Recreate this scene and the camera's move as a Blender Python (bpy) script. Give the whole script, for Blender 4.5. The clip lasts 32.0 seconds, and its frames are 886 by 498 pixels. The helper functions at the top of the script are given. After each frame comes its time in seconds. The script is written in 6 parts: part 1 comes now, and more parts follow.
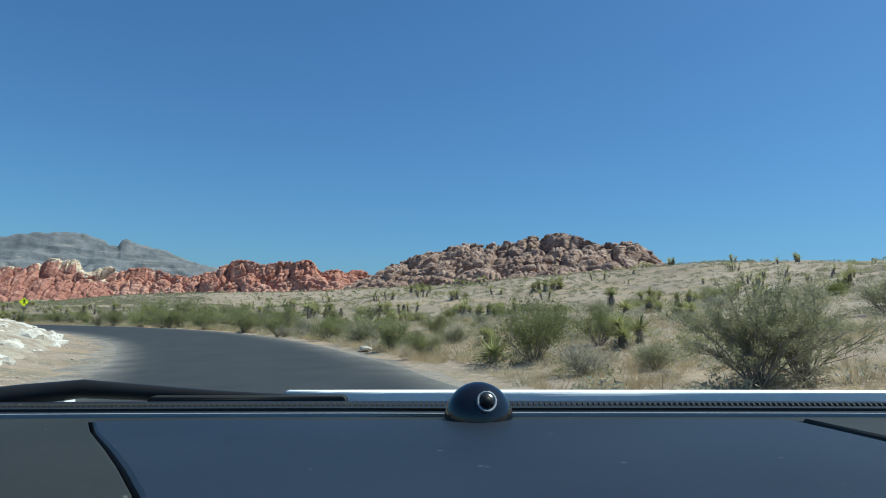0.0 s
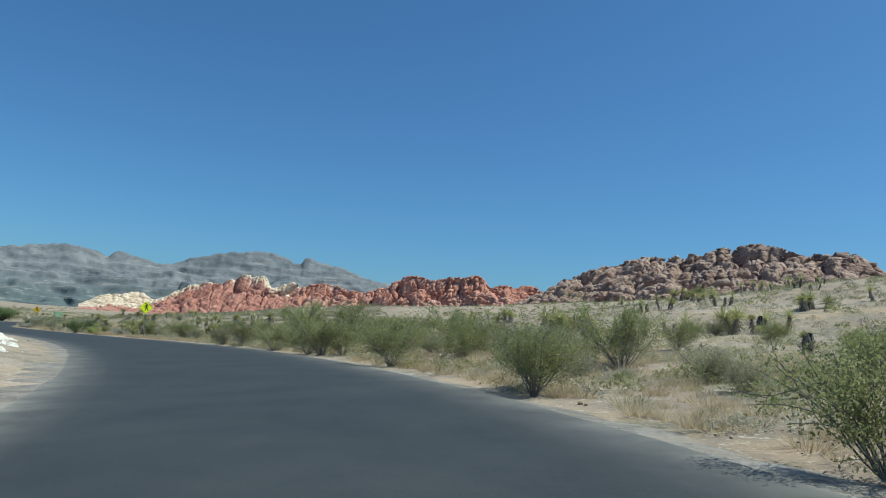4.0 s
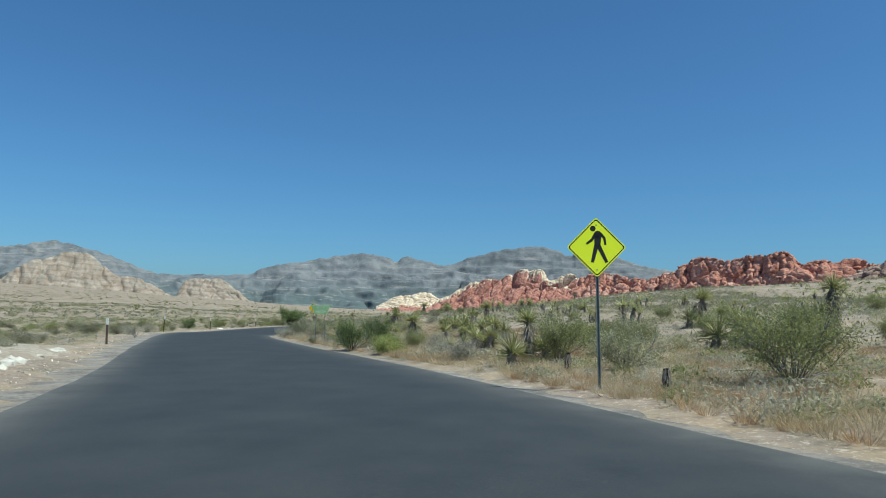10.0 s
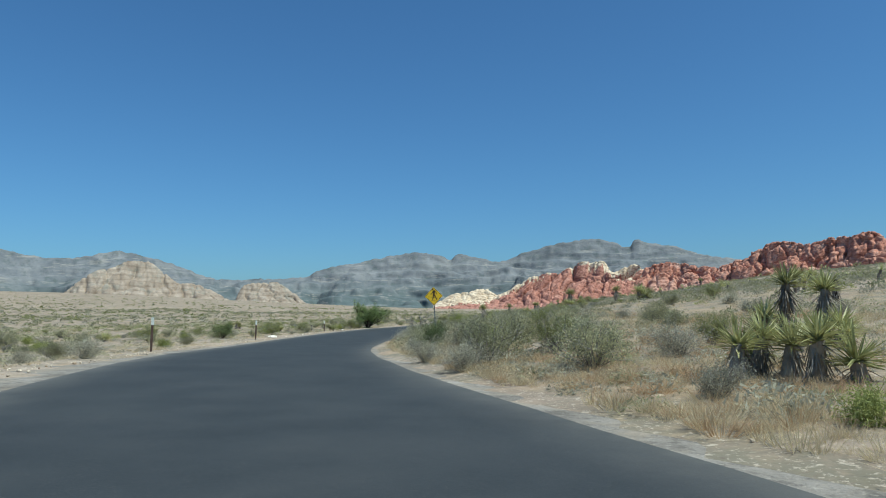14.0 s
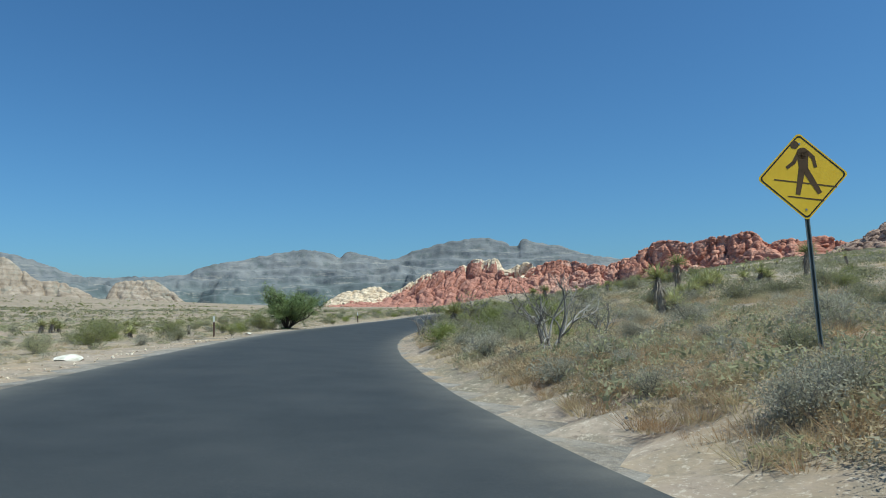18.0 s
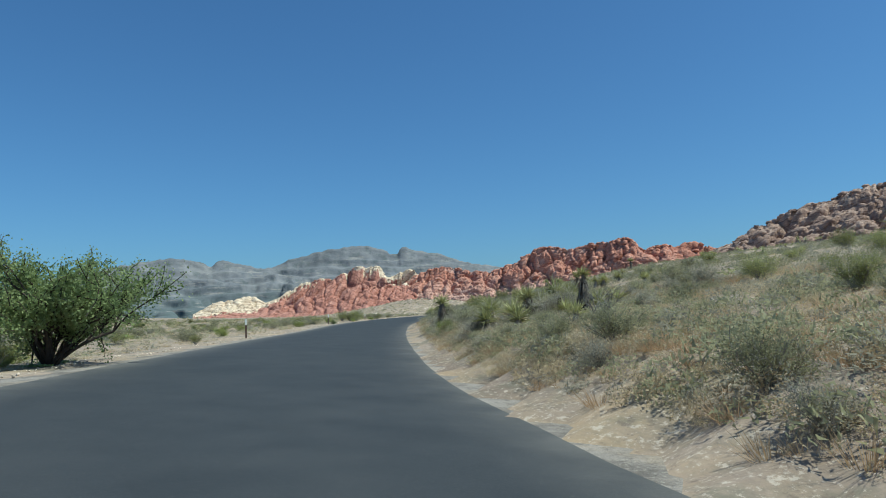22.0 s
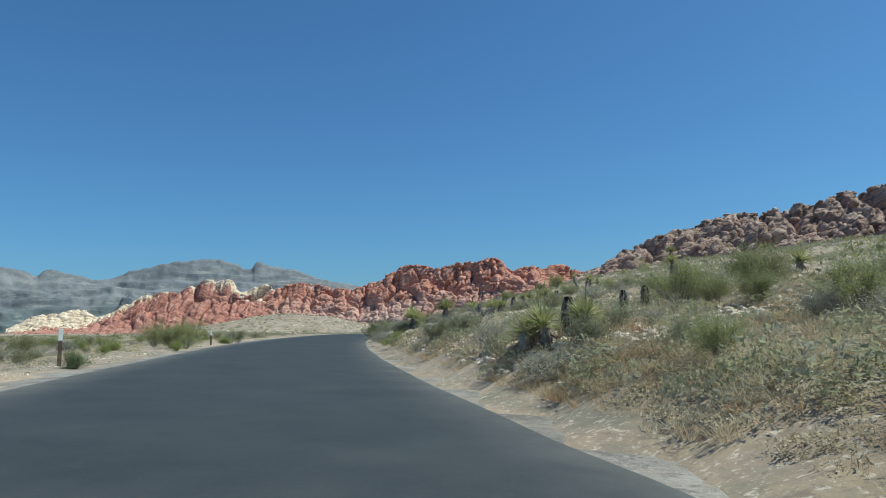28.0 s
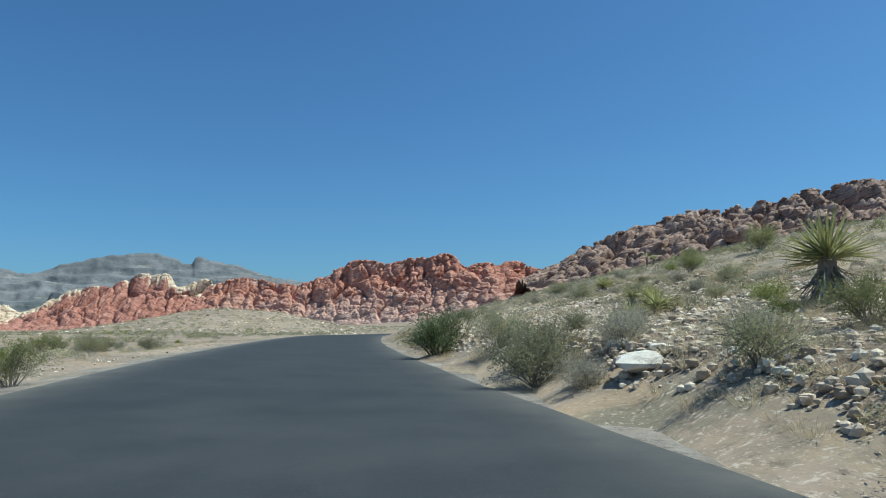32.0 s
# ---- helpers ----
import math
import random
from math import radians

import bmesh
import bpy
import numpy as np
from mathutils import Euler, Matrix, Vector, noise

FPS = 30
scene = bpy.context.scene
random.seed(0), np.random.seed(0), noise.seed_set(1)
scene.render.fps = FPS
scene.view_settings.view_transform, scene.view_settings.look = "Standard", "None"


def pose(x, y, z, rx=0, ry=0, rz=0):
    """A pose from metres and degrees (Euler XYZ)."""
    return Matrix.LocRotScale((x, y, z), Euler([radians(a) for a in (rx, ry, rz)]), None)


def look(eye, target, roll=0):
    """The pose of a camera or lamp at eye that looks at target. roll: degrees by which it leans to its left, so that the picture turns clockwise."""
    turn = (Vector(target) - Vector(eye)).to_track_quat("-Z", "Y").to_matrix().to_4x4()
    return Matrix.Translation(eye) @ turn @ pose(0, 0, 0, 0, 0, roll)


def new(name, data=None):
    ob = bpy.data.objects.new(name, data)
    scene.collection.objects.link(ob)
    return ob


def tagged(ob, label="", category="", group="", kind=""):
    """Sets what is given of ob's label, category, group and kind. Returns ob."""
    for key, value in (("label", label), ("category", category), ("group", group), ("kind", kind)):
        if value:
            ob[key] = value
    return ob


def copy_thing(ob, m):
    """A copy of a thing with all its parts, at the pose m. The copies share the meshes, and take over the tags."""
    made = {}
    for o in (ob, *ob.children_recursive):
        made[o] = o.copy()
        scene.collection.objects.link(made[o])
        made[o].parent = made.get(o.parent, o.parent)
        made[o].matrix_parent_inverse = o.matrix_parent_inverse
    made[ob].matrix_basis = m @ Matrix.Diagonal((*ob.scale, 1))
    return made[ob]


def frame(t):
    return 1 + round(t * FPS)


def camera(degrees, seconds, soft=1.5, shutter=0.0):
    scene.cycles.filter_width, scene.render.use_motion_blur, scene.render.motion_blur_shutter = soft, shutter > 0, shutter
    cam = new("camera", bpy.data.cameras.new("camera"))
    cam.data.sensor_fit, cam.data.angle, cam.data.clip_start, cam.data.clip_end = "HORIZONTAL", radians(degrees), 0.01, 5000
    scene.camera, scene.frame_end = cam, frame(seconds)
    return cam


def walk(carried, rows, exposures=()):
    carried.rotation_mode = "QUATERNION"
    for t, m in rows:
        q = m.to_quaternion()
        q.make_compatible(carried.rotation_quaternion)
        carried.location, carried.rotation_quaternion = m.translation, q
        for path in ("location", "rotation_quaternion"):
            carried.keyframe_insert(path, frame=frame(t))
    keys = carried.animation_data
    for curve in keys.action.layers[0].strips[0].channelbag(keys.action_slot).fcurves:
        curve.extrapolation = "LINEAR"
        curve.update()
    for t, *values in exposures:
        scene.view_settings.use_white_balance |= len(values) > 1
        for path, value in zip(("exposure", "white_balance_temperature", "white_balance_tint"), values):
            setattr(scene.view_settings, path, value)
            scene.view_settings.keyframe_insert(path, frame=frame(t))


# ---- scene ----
EXPOSURE, KELVIN, TINT = 0.0, 6000, -5
SUN_UP, SUN_TURN, SUN, SKY = 60.0, 84.0, 4.9, 0.086
SKY_TINT = (0.707, 1.0, 1.268)
cam = camera(65.4, 32.0, soft=1.0)
# seconds, x, y, z, yaw, pitch, roll
PATH = [
    (0.0, 0.00, 0.00, 1.188, 0.07, 6.65, 2.27),
    (0.5, -0.94, 3.79, 1.224, 0.93, 6.67, 1.99),
    (1.0, -1.96, 7.64, 1.261, 2.07, 6.66, 1.87),
    (1.5, -3.09, 11.53, 1.296, 3.53, 6.69, 1.66),
    (2.0, -4.36, 15.43, 1.325, 5.69, 6.74, 1.97),
    (2.5, -5.78, 19.26, 1.345, 7.84, 6.85, 2.65),
    (3.0, -7.32, 22.96, 1.359, 9.83, 7.09, 3.22),
    (3.5, -8.95, 26.51, 1.370, 11.83, 7.24, 3.31),
    (4.0, -10.67, 29.93, 1.379, 13.88, 7.38, 3.47),
    (4.5, -12.49, 33.25, 1.390, 16.00, 7.42, 3.36),
    (5.0, -14.44, 36.50, 1.400, 18.09, 7.37, 3.10),
    (5.5, -16.52, 39.70, 1.405, 20.04, 7.22, 2.82),
    (6.0, -18.74, 42.87, 1.403, 21.94, 7.01, 2.56),
    (6.5, -21.14, 46.08, 1.394, 23.74, 6.83, 2.32),
    (7.0, -23.77, 49.38, 1.378, 25.62, 6.56, 2.06),
    (7.5, -26.66, 52.78, 1.355, 27.62, 6.38, 2.02),
    (8.0, -29.81, 56.23, 1.323, 29.66, 6.25, 1.94),
    (8.5, -33.15, 59.63, 1.277, 31.45, 6.06, 1.54),
    (9.0, -36.62, 62.95, 1.221, 33.06, 5.95, 1.40),
    (9.5, -40.15, 66.16, 1.160, 34.55, 5.88, 1.20),
    (10.0, -43.72, 69.25, 1.103, 35.97, 5.81, 1.18),
    (10.5, -47.26, 72.29, 1.047, 37.34, 5.75, 1.07),
    (11.0, -50.84, 75.12, 0.990, 38.52, 5.75, 0.91),
    (11.5, -54.40, 77.80, 0.937, 39.51, 5.62, 0.76),
    (12.0, -57.93, 80.39, 0.894, 39.95, 5.52, 0.70),
    (12.5, -61.43, 82.94, 0.862, 40.20, 5.44, 0.22),
    (13.0, -64.97, 85.47, 0.839, 40.06, 5.53, 0.07),
    (13.5, -68.49, 88.08, 0.823, 40.05, 5.63, -0.24),
    (14.0, -72.04, 90.71, 0.809, 40.28, 5.59, -0.55),
    (14.5, -75.61, 93.32, 0.809, 40.55, 5.60, -0.84),
    (15.0, -79.17, 95.90, 0.819, 40.52, 5.66, -0.94),
    (15.5, -82.70, 98.48, 0.821, 39.22, 5.58, -1.38),
    (16.0, -86.14, 101.13, 0.793, 38.13, 5.53, -1.51),
    (16.5, -89.49, 103.89, 0.719, 36.42, 5.46, -1.43),
    (17.0, -92.78, 106.75, 0.612, 34.48, 5.38, -1.27),
    (17.5, -96.01, 109.74, 0.503, 32.71, 5.35, -1.11),
    (18.0, -99.16, 112.82, 0.420, 31.04, 5.35, -0.95),
    (18.5, -102.22, 115.99, 0.373, 29.58, 5.37, -0.87),
    (19.0, -105.18, 119.21, 0.345, 28.22, 5.39, -0.71),
    (19.5, -108.05, 122.47, 0.328, 26.78, 5.43, -0.94),
    (20.0, -110.80, 125.77, 0.314, 25.58, 5.39, -1.24),
    (20.5, -113.44, 129.07, 0.299, 24.49, 5.45, -1.61),
    (21.0, -115.98, 132.36, 0.290, 23.28, 5.56, -1.89),
    (21.5, -118.39, 135.64, 0.286, 22.07, 5.70, -2.10),
    (22.0, -120.72, 138.92, 0.288, 20.90, 5.81, -2.05),
    (22.5, -123.00, 142.25, 0.297, 19.52, 5.99, -1.76),
    (23.0, -125.24, 145.72, 0.312, 18.08, 6.18, -1.80),
    (23.5, -127.46, 149.34, 0.334, 16.66, 6.17, -1.55),
    (24.0, -129.64, 153.11, 0.362, 15.25, 6.35, -1.51),
    (24.5, -131.76, 157.00, 0.397, 14.00, 6.32, -1.52),
    (25.0, -133.81, 160.98, 0.439, 12.89, 6.52, -1.30),
    (25.5, -135.80, 165.04, 0.488, 12.02, 6.76, -1.30),
    (26.0, -137.74, 169.15, 0.543, 11.04, 6.92, -1.28),
    (26.5, -139.62, 173.26, 0.607, 10.16, 7.01, -1.36),
    (27.0, -141.43, 177.35, 0.677, 9.51, 7.05, -1.44),
    (27.5, -143.14, 181.40, 0.754, 9.21, 7.07, -1.40),
    (28.0, -144.81, 185.42, 0.838, 9.08, 7.13, -1.21),
    (28.5, -146.23, 189.55, 0.933, 9.04, 7.11, -1.15),
    (29.0, -147.91, 193.67, 1.038, 8.86, 7.12, -1.09),
    (29.5, -149.66, 197.87, 1.144, 8.66, 7.12, -1.09),
    (30.0, -151.43, 202.17, 1.239, 8.20, 6.97, -1.04),
    (30.5, -153.18, 206.54, 1.320, 7.31, 7.00, -0.83),
    (31.0, -154.87, 210.98, 1.392, 6.42, 6.86, -0.76),
    (31.5, -156.51, 215.46, 1.461, 5.47, 6.83, -0.93),
    (32.0, -158.06, 219.99, 1.532, 4.58, 6.86, -1.00),
]
walk(cam, [(t, pose(x, y, z, 0, 0, yaw) @ pose(0, 0, 0, 90 + pitch) @ pose(0, 0, 0, 0, 0, roll)) for t, x, y, z, yaw, pitch, roll in PATH],
     exposures=[(0.0, EXPOSURE, KELVIN, TINT), (32.0, EXPOSURE, KELVIN, TINT)])

# ---- sky and sun ----
world = bpy.data.worlds.new("desert_sky")
scene.world = world
world.use_nodes = True
wn = world.node_tree
sky = wn.nodes.new("ShaderNodeTexSky")
sky.sky_type, sky.sun_disc = "NISHITA", False
sky.sun_elevation, sky.sun_rotation = radians(SUN_UP), radians(SUN_TURN)
sky.altitude, sky.air_density, sky.dust_density, sky.ozone_density = 0, 1.0, 1.0, 4.0
tint = wn.nodes.new("ShaderNodeMix")
tint.data_type, tint.blend_type = "RGBA", "MULTIPLY"
tint.inputs["Factor"].default_value, tint.inputs["B"].default_value = 1, (*SKY_TINT, 1)
wn.links.new(sky.outputs[0], tint.inputs["A"])
wn.links.new(tint.outputs["Result"], wn.nodes["Background"].inputs[0])
wn.nodes["Background"].inputs[1].default_value = SKY
sun_dir = Vector((math.sin(radians(SUN_TURN)) * math.cos(radians(SUN_UP)), math.cos(radians(SUN_TURN)) * math.cos(radians(SUN_UP)), math.sin(radians(SUN_UP))))
sun_lamp = bpy.data.lights.new("sun", "SUN")
sun_lamp.energy, sun_lamp.angle, sun_lamp.color = SUN, radians(0.53), (1.0, 0.95, 0.87)
sun = new("sun", sun_lamp)
sun.matrix_world = look(sun_dir * 100, (0, 0, 0))

# ---- materials ----
def mat(name, ramp, scale=1.0, fine=12.0, rough=0.85, bump=0.3, detail=6.0, metal=0.0, spec=0.3, dist=0.05, vary=0.0, trans=0.0, space="Object"):
    """Colours of ramp mixed by two noises, coarse (scale) and fine, with a fine relief. vary: each copy's own shift in lightness."""
    m = bpy.data.materials.new(name)
    m.use_nodes = True
    nt = m.node_tree
    bs = nt.nodes["Principled BSDF"]
    bs.inputs["Roughness"].default_value, bs.inputs["Metallic"].default_value = rough, metal
    bs.inputs["Specular IOR Level"].default_value = spec
    tc = nt.nodes.new("ShaderNodeTexCoord")
    n1, n2 = nt.nodes.new("ShaderNodeTexNoise"), nt.nodes.new("ShaderNodeTexNoise")
    for n, s in ((n1, scale), (n2, fine)):
        n.inputs["Scale"].default_value, n.inputs["Detail"].default_value, n.inputs["Roughness"].default_value = s, detail, 0.6
        nt.links.new(tc.outputs[space], n.inputs["Vector"])
    mx = nt.nodes.new("ShaderNodeMath")
    mx.operation = "MULTIPLY_ADD"
    mx.inputs[1].default_value = 0.45
    nt.links.new(n2.outputs["Fac"], mx.inputs[0])
    sc = nt.nodes.new("ShaderNodeMath")
    sc.operation = "MULTIPLY_ADD"
    sc.inputs[1].default_value, sc.inputs[2].default_value = 1.5, -0.475
    nt.links.new(n1.outputs["Fac"], sc.inputs[0])
    nt.links.new(sc.outputs[0], mx.inputs[2])
    cr = nt.nodes.new("ShaderNodeValToRGB")
    while len(cr.color_ramp.elements) < len(ramp):
        cr.color_ramp.elements.new(0.5)
    for e, (p, c) in zip(cr.color_ramp.elements, ramp):
        e.position, e.color = p, (*c, 1)
    nt.links.new(mx.outputs[0], cr.inputs[0])
    out = cr.outputs[0]
    if vary:
        oi, hs, mr = nt.nodes.new("ShaderNodeObjectInfo"), nt.nodes.new("ShaderNodeHueSaturation"), nt.nodes.new("ShaderNodeMapRange")
        mr.inputs[3].default_value, mr.inputs[4].default_value = 1 - vary, 1 + vary
        nt.links.new(oi.outputs["Random"], mr.inputs[0])
        nt.links.new(mr.outputs[0], hs.inputs["Value"])
        nt.links.new(out, hs.inputs["Color"])
        out = hs.outputs[0]
    nt.links.new(out, bs.inputs["Base Color"])
    if bump:
        bp = nt.nodes.new("ShaderNodeBump")
        bp.inputs["Strength"].default_value, bp.inputs["Distance"].default_value = bump, dist
        nt.links.new(n2.outputs["Fac"], bp.inputs["Height"])
        nt.links.new(bp.outputs[0], bs.inputs["Normal"])
    if trans:
        tr, ms = nt.nodes.new("ShaderNodeBsdfTranslucent"), nt.nodes.new("ShaderNodeMixShader")
        ms.inputs[0].default_value = trans
        nt.links.new(out, tr.inputs["Color"])
        nt.links.new(bs.outputs[0], ms.inputs[1])
        nt.links.new(tr.outputs[0], ms.inputs[2])
        nt.links.new(ms.outputs[0], nt.nodes["Material Output"].inputs["Surface"])
    return m


def island_vary(m, amount):
    """Lets every loose piece of a joined mesh be a little lighter or darker."""
    nt = m.node_tree
    bs = nt.nodes["Principled BSDF"]
    src = bs.inputs["Base Color"].links[0].from_socket
    ge, hs, mr = nt.nodes.new("ShaderNodeNewGeometry"), nt.nodes.new("ShaderNodeHueSaturation"), nt.nodes.new("ShaderNodeMapRange")
    mr.inputs[3].default_value, mr.inputs[4].default_value = 1 - amount, 1 + amount
    nt.links.new(ge.outputs["Random Per Island"], mr.inputs[0])
    nt.links.new(mr.outputs[0], hs.inputs["Value"])
    nt.links.new(src, hs.inputs["Color"])
    nt.links.new(hs.outputs[0], bs.inputs["Base Color"])
    return m


def strata(m, low, z0, z1, wobble):
    """Rock beds: between the heights z0 and z1 the colour passes from low (a colour) to the material's own, with a wavy limit."""
    nt = m.node_tree
    bs = nt.nodes["Principled BSDF"]
    src = bs.inputs["Base Color"].links[0].from_socket
    ge, sp, no, ad, mr, mx = [nt.nodes.new(k) for k in ("ShaderNodeNewGeometry", "ShaderNodeSeparateXYZ", "ShaderNodeTexNoise", "ShaderNodeMath", "ShaderNodeMapRange", "ShaderNodeMix")]
    no.inputs["Scale"].default_value, no.inputs["Detail"].default_value = 0.012, 5
    nt.links.new(ge.outputs["Position"], sp.inputs[0])
    nt.links.new(ge.outputs["Position"], no.inputs["Vector"])
    ad.operation = "MULTIPLY_ADD"
    ad.inputs[1].default_value = wobble
    nt.links.new(no.outputs["Fac"], ad.inputs[0])
    nt.links.new(sp.outputs["Z"], ad.inputs[2])
    mr.inputs[1].default_value, mr.inputs[2].default_value = z0 + wobble / 2, z1 + wobble / 2
    nt.links.new(ad.outputs[0], mr.inputs[0])
    mx.data_type = "RGBA"
    nt.links.new(mr.outputs[0], mx.inputs["Factor"])
    mx.inputs["A"].default_value = (*low, 1)
    nt.links.new(src, mx.inputs["B"])
    nt.links.new(mx.outputs["Result"], bs.inputs["Base Color"])
    return m


def bedding(m, period, dark, wobble, wobble_scale, tilt=(0.0, 0.0), sharp=0.35, relief=0.0):
    """Thin beds of rock, a period of metres apart, that bend with a noise; dark: the joints' tint; relief: how deep they are cut."""
    nt = m.node_tree
    bs = nt.nodes["Principled BSDF"]
    src = bs.inputs["Base Color"].links[0].from_socket
    ge, dt, no, ad, sc, fr, cr, mx = [nt.nodes.new("ShaderNode" + k) for k in ("NewGeometry", "VectorMath", "TexNoise", "Math", "Math", "Math", "ValToRGB", "Mix")]
    dt.operation = "DOT_PRODUCT"
    dt.inputs[1].default_value = (tilt[0], tilt[1], 1.0)
    no.inputs["Scale"].default_value, no.inputs["Detail"].default_value, no.inputs["Roughness"].default_value = wobble_scale, 6, 0.6
    nt.links.new(ge.outputs["Position"], dt.inputs[0])
    nt.links.new(ge.outputs["Position"], no.inputs["Vector"])
    ad.operation, sc.operation, fr.operation = "MULTIPLY_ADD", "MULTIPLY", "PINGPONG"
    ad.inputs[1].default_value = wobble
    nt.links.new(no.outputs["Fac"], ad.inputs[0])
    nt.links.new(dt.outputs["Value"], ad.inputs[2])
    sc.inputs[1].default_value = 2.0 / period
    nt.links.new(ad.outputs[0], sc.inputs[0])
    fr.inputs[1].default_value = 1.0
    nt.links.new(sc.outputs[0], fr.inputs[0])
    cr.color_ramp.elements[0].color, cr.color_ramp.elements[1].color = (*dark, 1), (1, 1, 1, 1)
    cr.color_ramp.elements[1].position = sharp
    nt.links.new(fr.outputs[0], cr.inputs[0])
    mx.data_type, mx.blend_type = "RGBA", "MULTIPLY"
    mx.inputs["Factor"].default_value = 1
    nt.links.new(src, mx.inputs["A"])
    nt.links.new(cr.outputs[0], mx.inputs["B"])
    nt.links.new(mx.outputs["Result"], bs.inputs["Base Color"])
    if relief:
        bp = nt.nodes.new("ShaderNodeBump")
        bp.inputs["Strength"].default_value, bp.inputs["Distance"].default_value = 1.0, relief
        nt.links.new(cr.outputs[0], bp.inputs["Height"])
        if bs.inputs["Normal"].links:
            nt.links.new(bs.inputs["Normal"].links[0].from_socket, bp.inputs["Normal"])
        nt.links.new(bp.outputs[0], bs.inputs["Normal"])
    return m


def dust_or_relief(m, colour, name, size=0.9):
    """A colour over a surface by the amounts of a mesh attribute, broken up by a noise: road dust, or scree with
    painted relief shade.
    """
    nt = m.node_tree
    bs = nt.nodes["Principled BSDF"]
    src = bs.inputs["Base Color"].links[0].from_socket
    at, ge, no, ad, mr, mx = [nt.nodes.new("ShaderNode" + k) for k in ("Attribute", "NewGeometry", "TexNoise", "Math", "MapRange", "Mix")]
    at.attribute_name = name
    no.inputs["Scale"].default_value, no.inputs["Detail"].default_value, no.inputs["Roughness"].default_value = size, 7, 0.65
    nt.links.new(ge.outputs["Position"], no.inputs["Vector"])
    ad.operation = "MULTIPLY"
    nt.links.new(at.outputs["Fac"], ad.inputs[0])
    mr.inputs[1].default_value, mr.inputs[2].default_value, mr.inputs[3].default_value, mr.inputs[4].default_value = 0.3, 0.7, 0.35, 1.25
    nt.links.new(no.outputs["Fac"], mr.inputs[0])
    nt.links.new(mr.outputs[0], ad.inputs[1])
    ad.use_clamp = True
    mx.data_type = "RGBA"
    nt.links.new(ad.outputs[0], mx.inputs["Factor"])
    nt.links.new(src, mx.inputs["A"])
    mx.inputs["B"].default_value = (*colour, 1)
    nt.links.new(mx.outputs["Result"], bs.inputs["Base Color"])
    return m


def gullied(m, scale, depth):
    """Branching gullies cut into a slope that stays far off."""
    nt = m.node_tree
    bs = nt.nodes["Principled BSDF"]
    ge, no, bp = [nt.nodes.new("ShaderNode" + k) for k in ("NewGeometry", "TexNoise", "Bump")]
    no.noise_type = "RIDGED_MULTIFRACTAL"
    no.inputs["Scale"].default_value, no.inputs["Detail"].default_value, no.inputs["Roughness"].default_value = scale, 6, 0.62
    nt.links.new(ge.outputs["Position"], no.inputs["Vector"])
    bp.inputs["Strength"].default_value, bp.inputs["Distance"].default_value = 1.0, depth
    nt.links.new(no.outputs["Fac"], bp.inputs["Height"])
    if bs.inputs["Normal"].links:
        nt.links.new(bs.inputs["Normal"].links[0].from_socket, bp.inputs["Normal"])
    nt.links.new(bp.outputs[0], bs.inputs["Normal"])
    return m


def mottle(m, colour, scale, lo, hi, amount):
    """Patches of another colour with soft ragged edges: low dry herbs between the bushes, painted crevice shade on the
    rocks.
    """
    nt = m.node_tree
    bs = nt.nodes["Principled BSDF"]
    src = bs.inputs["Base Color"].links[0].from_socket
    ge, no, mr, mx = [nt.nodes.new(k) for k in ("ShaderNodeNewGeometry", "ShaderNodeTexNoise", "ShaderNodeMapRange", "ShaderNodeMix")]
    no.inputs["Scale"].default_value, no.inputs["Detail"].default_value, no.inputs["Roughness"].default_value = 1, 7, 0.7
    mp = nt.nodes.new("ShaderNodeMapping")
    mp.inputs["Scale"].default_value = scale if isinstance(scale, tuple) else (scale, scale, scale)
    nt.links.new(ge.outputs["Position"], mp.inputs["Vector"])
    nt.links.new(mp.outputs[0], no.inputs["Vector"])
    mr.inputs[1].default_value, mr.inputs[2].default_value, mr.inputs[4].default_value = lo, hi, amount
    nt.links.new(no.outputs["Fac"], mr.inputs[0])
    mx.data_type = "RGBA"
    nt.links.new(mr.outputs[0], mx.inputs["Factor"])
    nt.links.new(src, mx.inputs["A"])
    mx.inputs["B"].default_value = (*colour, 1)
    nt.links.new(mx.outputs["Result"], bs.inputs["Base Color"])
    return m


SAND = mat("desert_soil", [(0.25, (0.20, 0.150, 0.110)), (0.5, (0.305, 0.236, 0.178)), (0.75, (0.40, 0.32, 0.248))], 0.06, 2.2, 0.95, 0.6, dist=0.08)
mottle(SAND, (0.345, 0.262, 0.16), 0.22, 0.47, 0.60, 0.7)
mottle(SAND, (0.165, 0.152, 0.108), 0.45, 0.49, 0.59, 0.75)
mottle(SAND, (0.22, 0.182, 0.135), 1.7, 0.5, 0.6, 0.6)
mottle(SAND, (0.52, 0.44, 0.35), 7.0, 0.57, 0.62, 0.75)
mottle(SAND, (0.17, 0.13, 0.10), 4.5, 0.58, 0.64, 0.7)
mottle(SAND, (0.42, 0.30, 0.185), 0.35, 0.52, 0.62, 0.5)
mottle(SAND, (0.55, 0.47, 0.38), 16.0, 0.58, 0.62, 0.6)
ASPHALT = mat("asphalt", [(0.25, (0.030, 0.034, 0.037)), (0.5, (0.037, 0.041, 0.044)), (0.8, (0.046, 0.049, 0.051))], 0.7, 45.0, 0.82, 0.35, dist=0.01)
mottle(ASPHALT, (0.050, 0.053, 0.054), (0.5, 0.5, 0.5), 0.50, 0.68, 0.5)
mottle(ASPHALT, (0.072, 0.072, 0.069), 26.0, 0.58, 0.63, 0.5)
dust_or_relief(ASPHALT, (0.29, 0.265, 0.225), "dust")
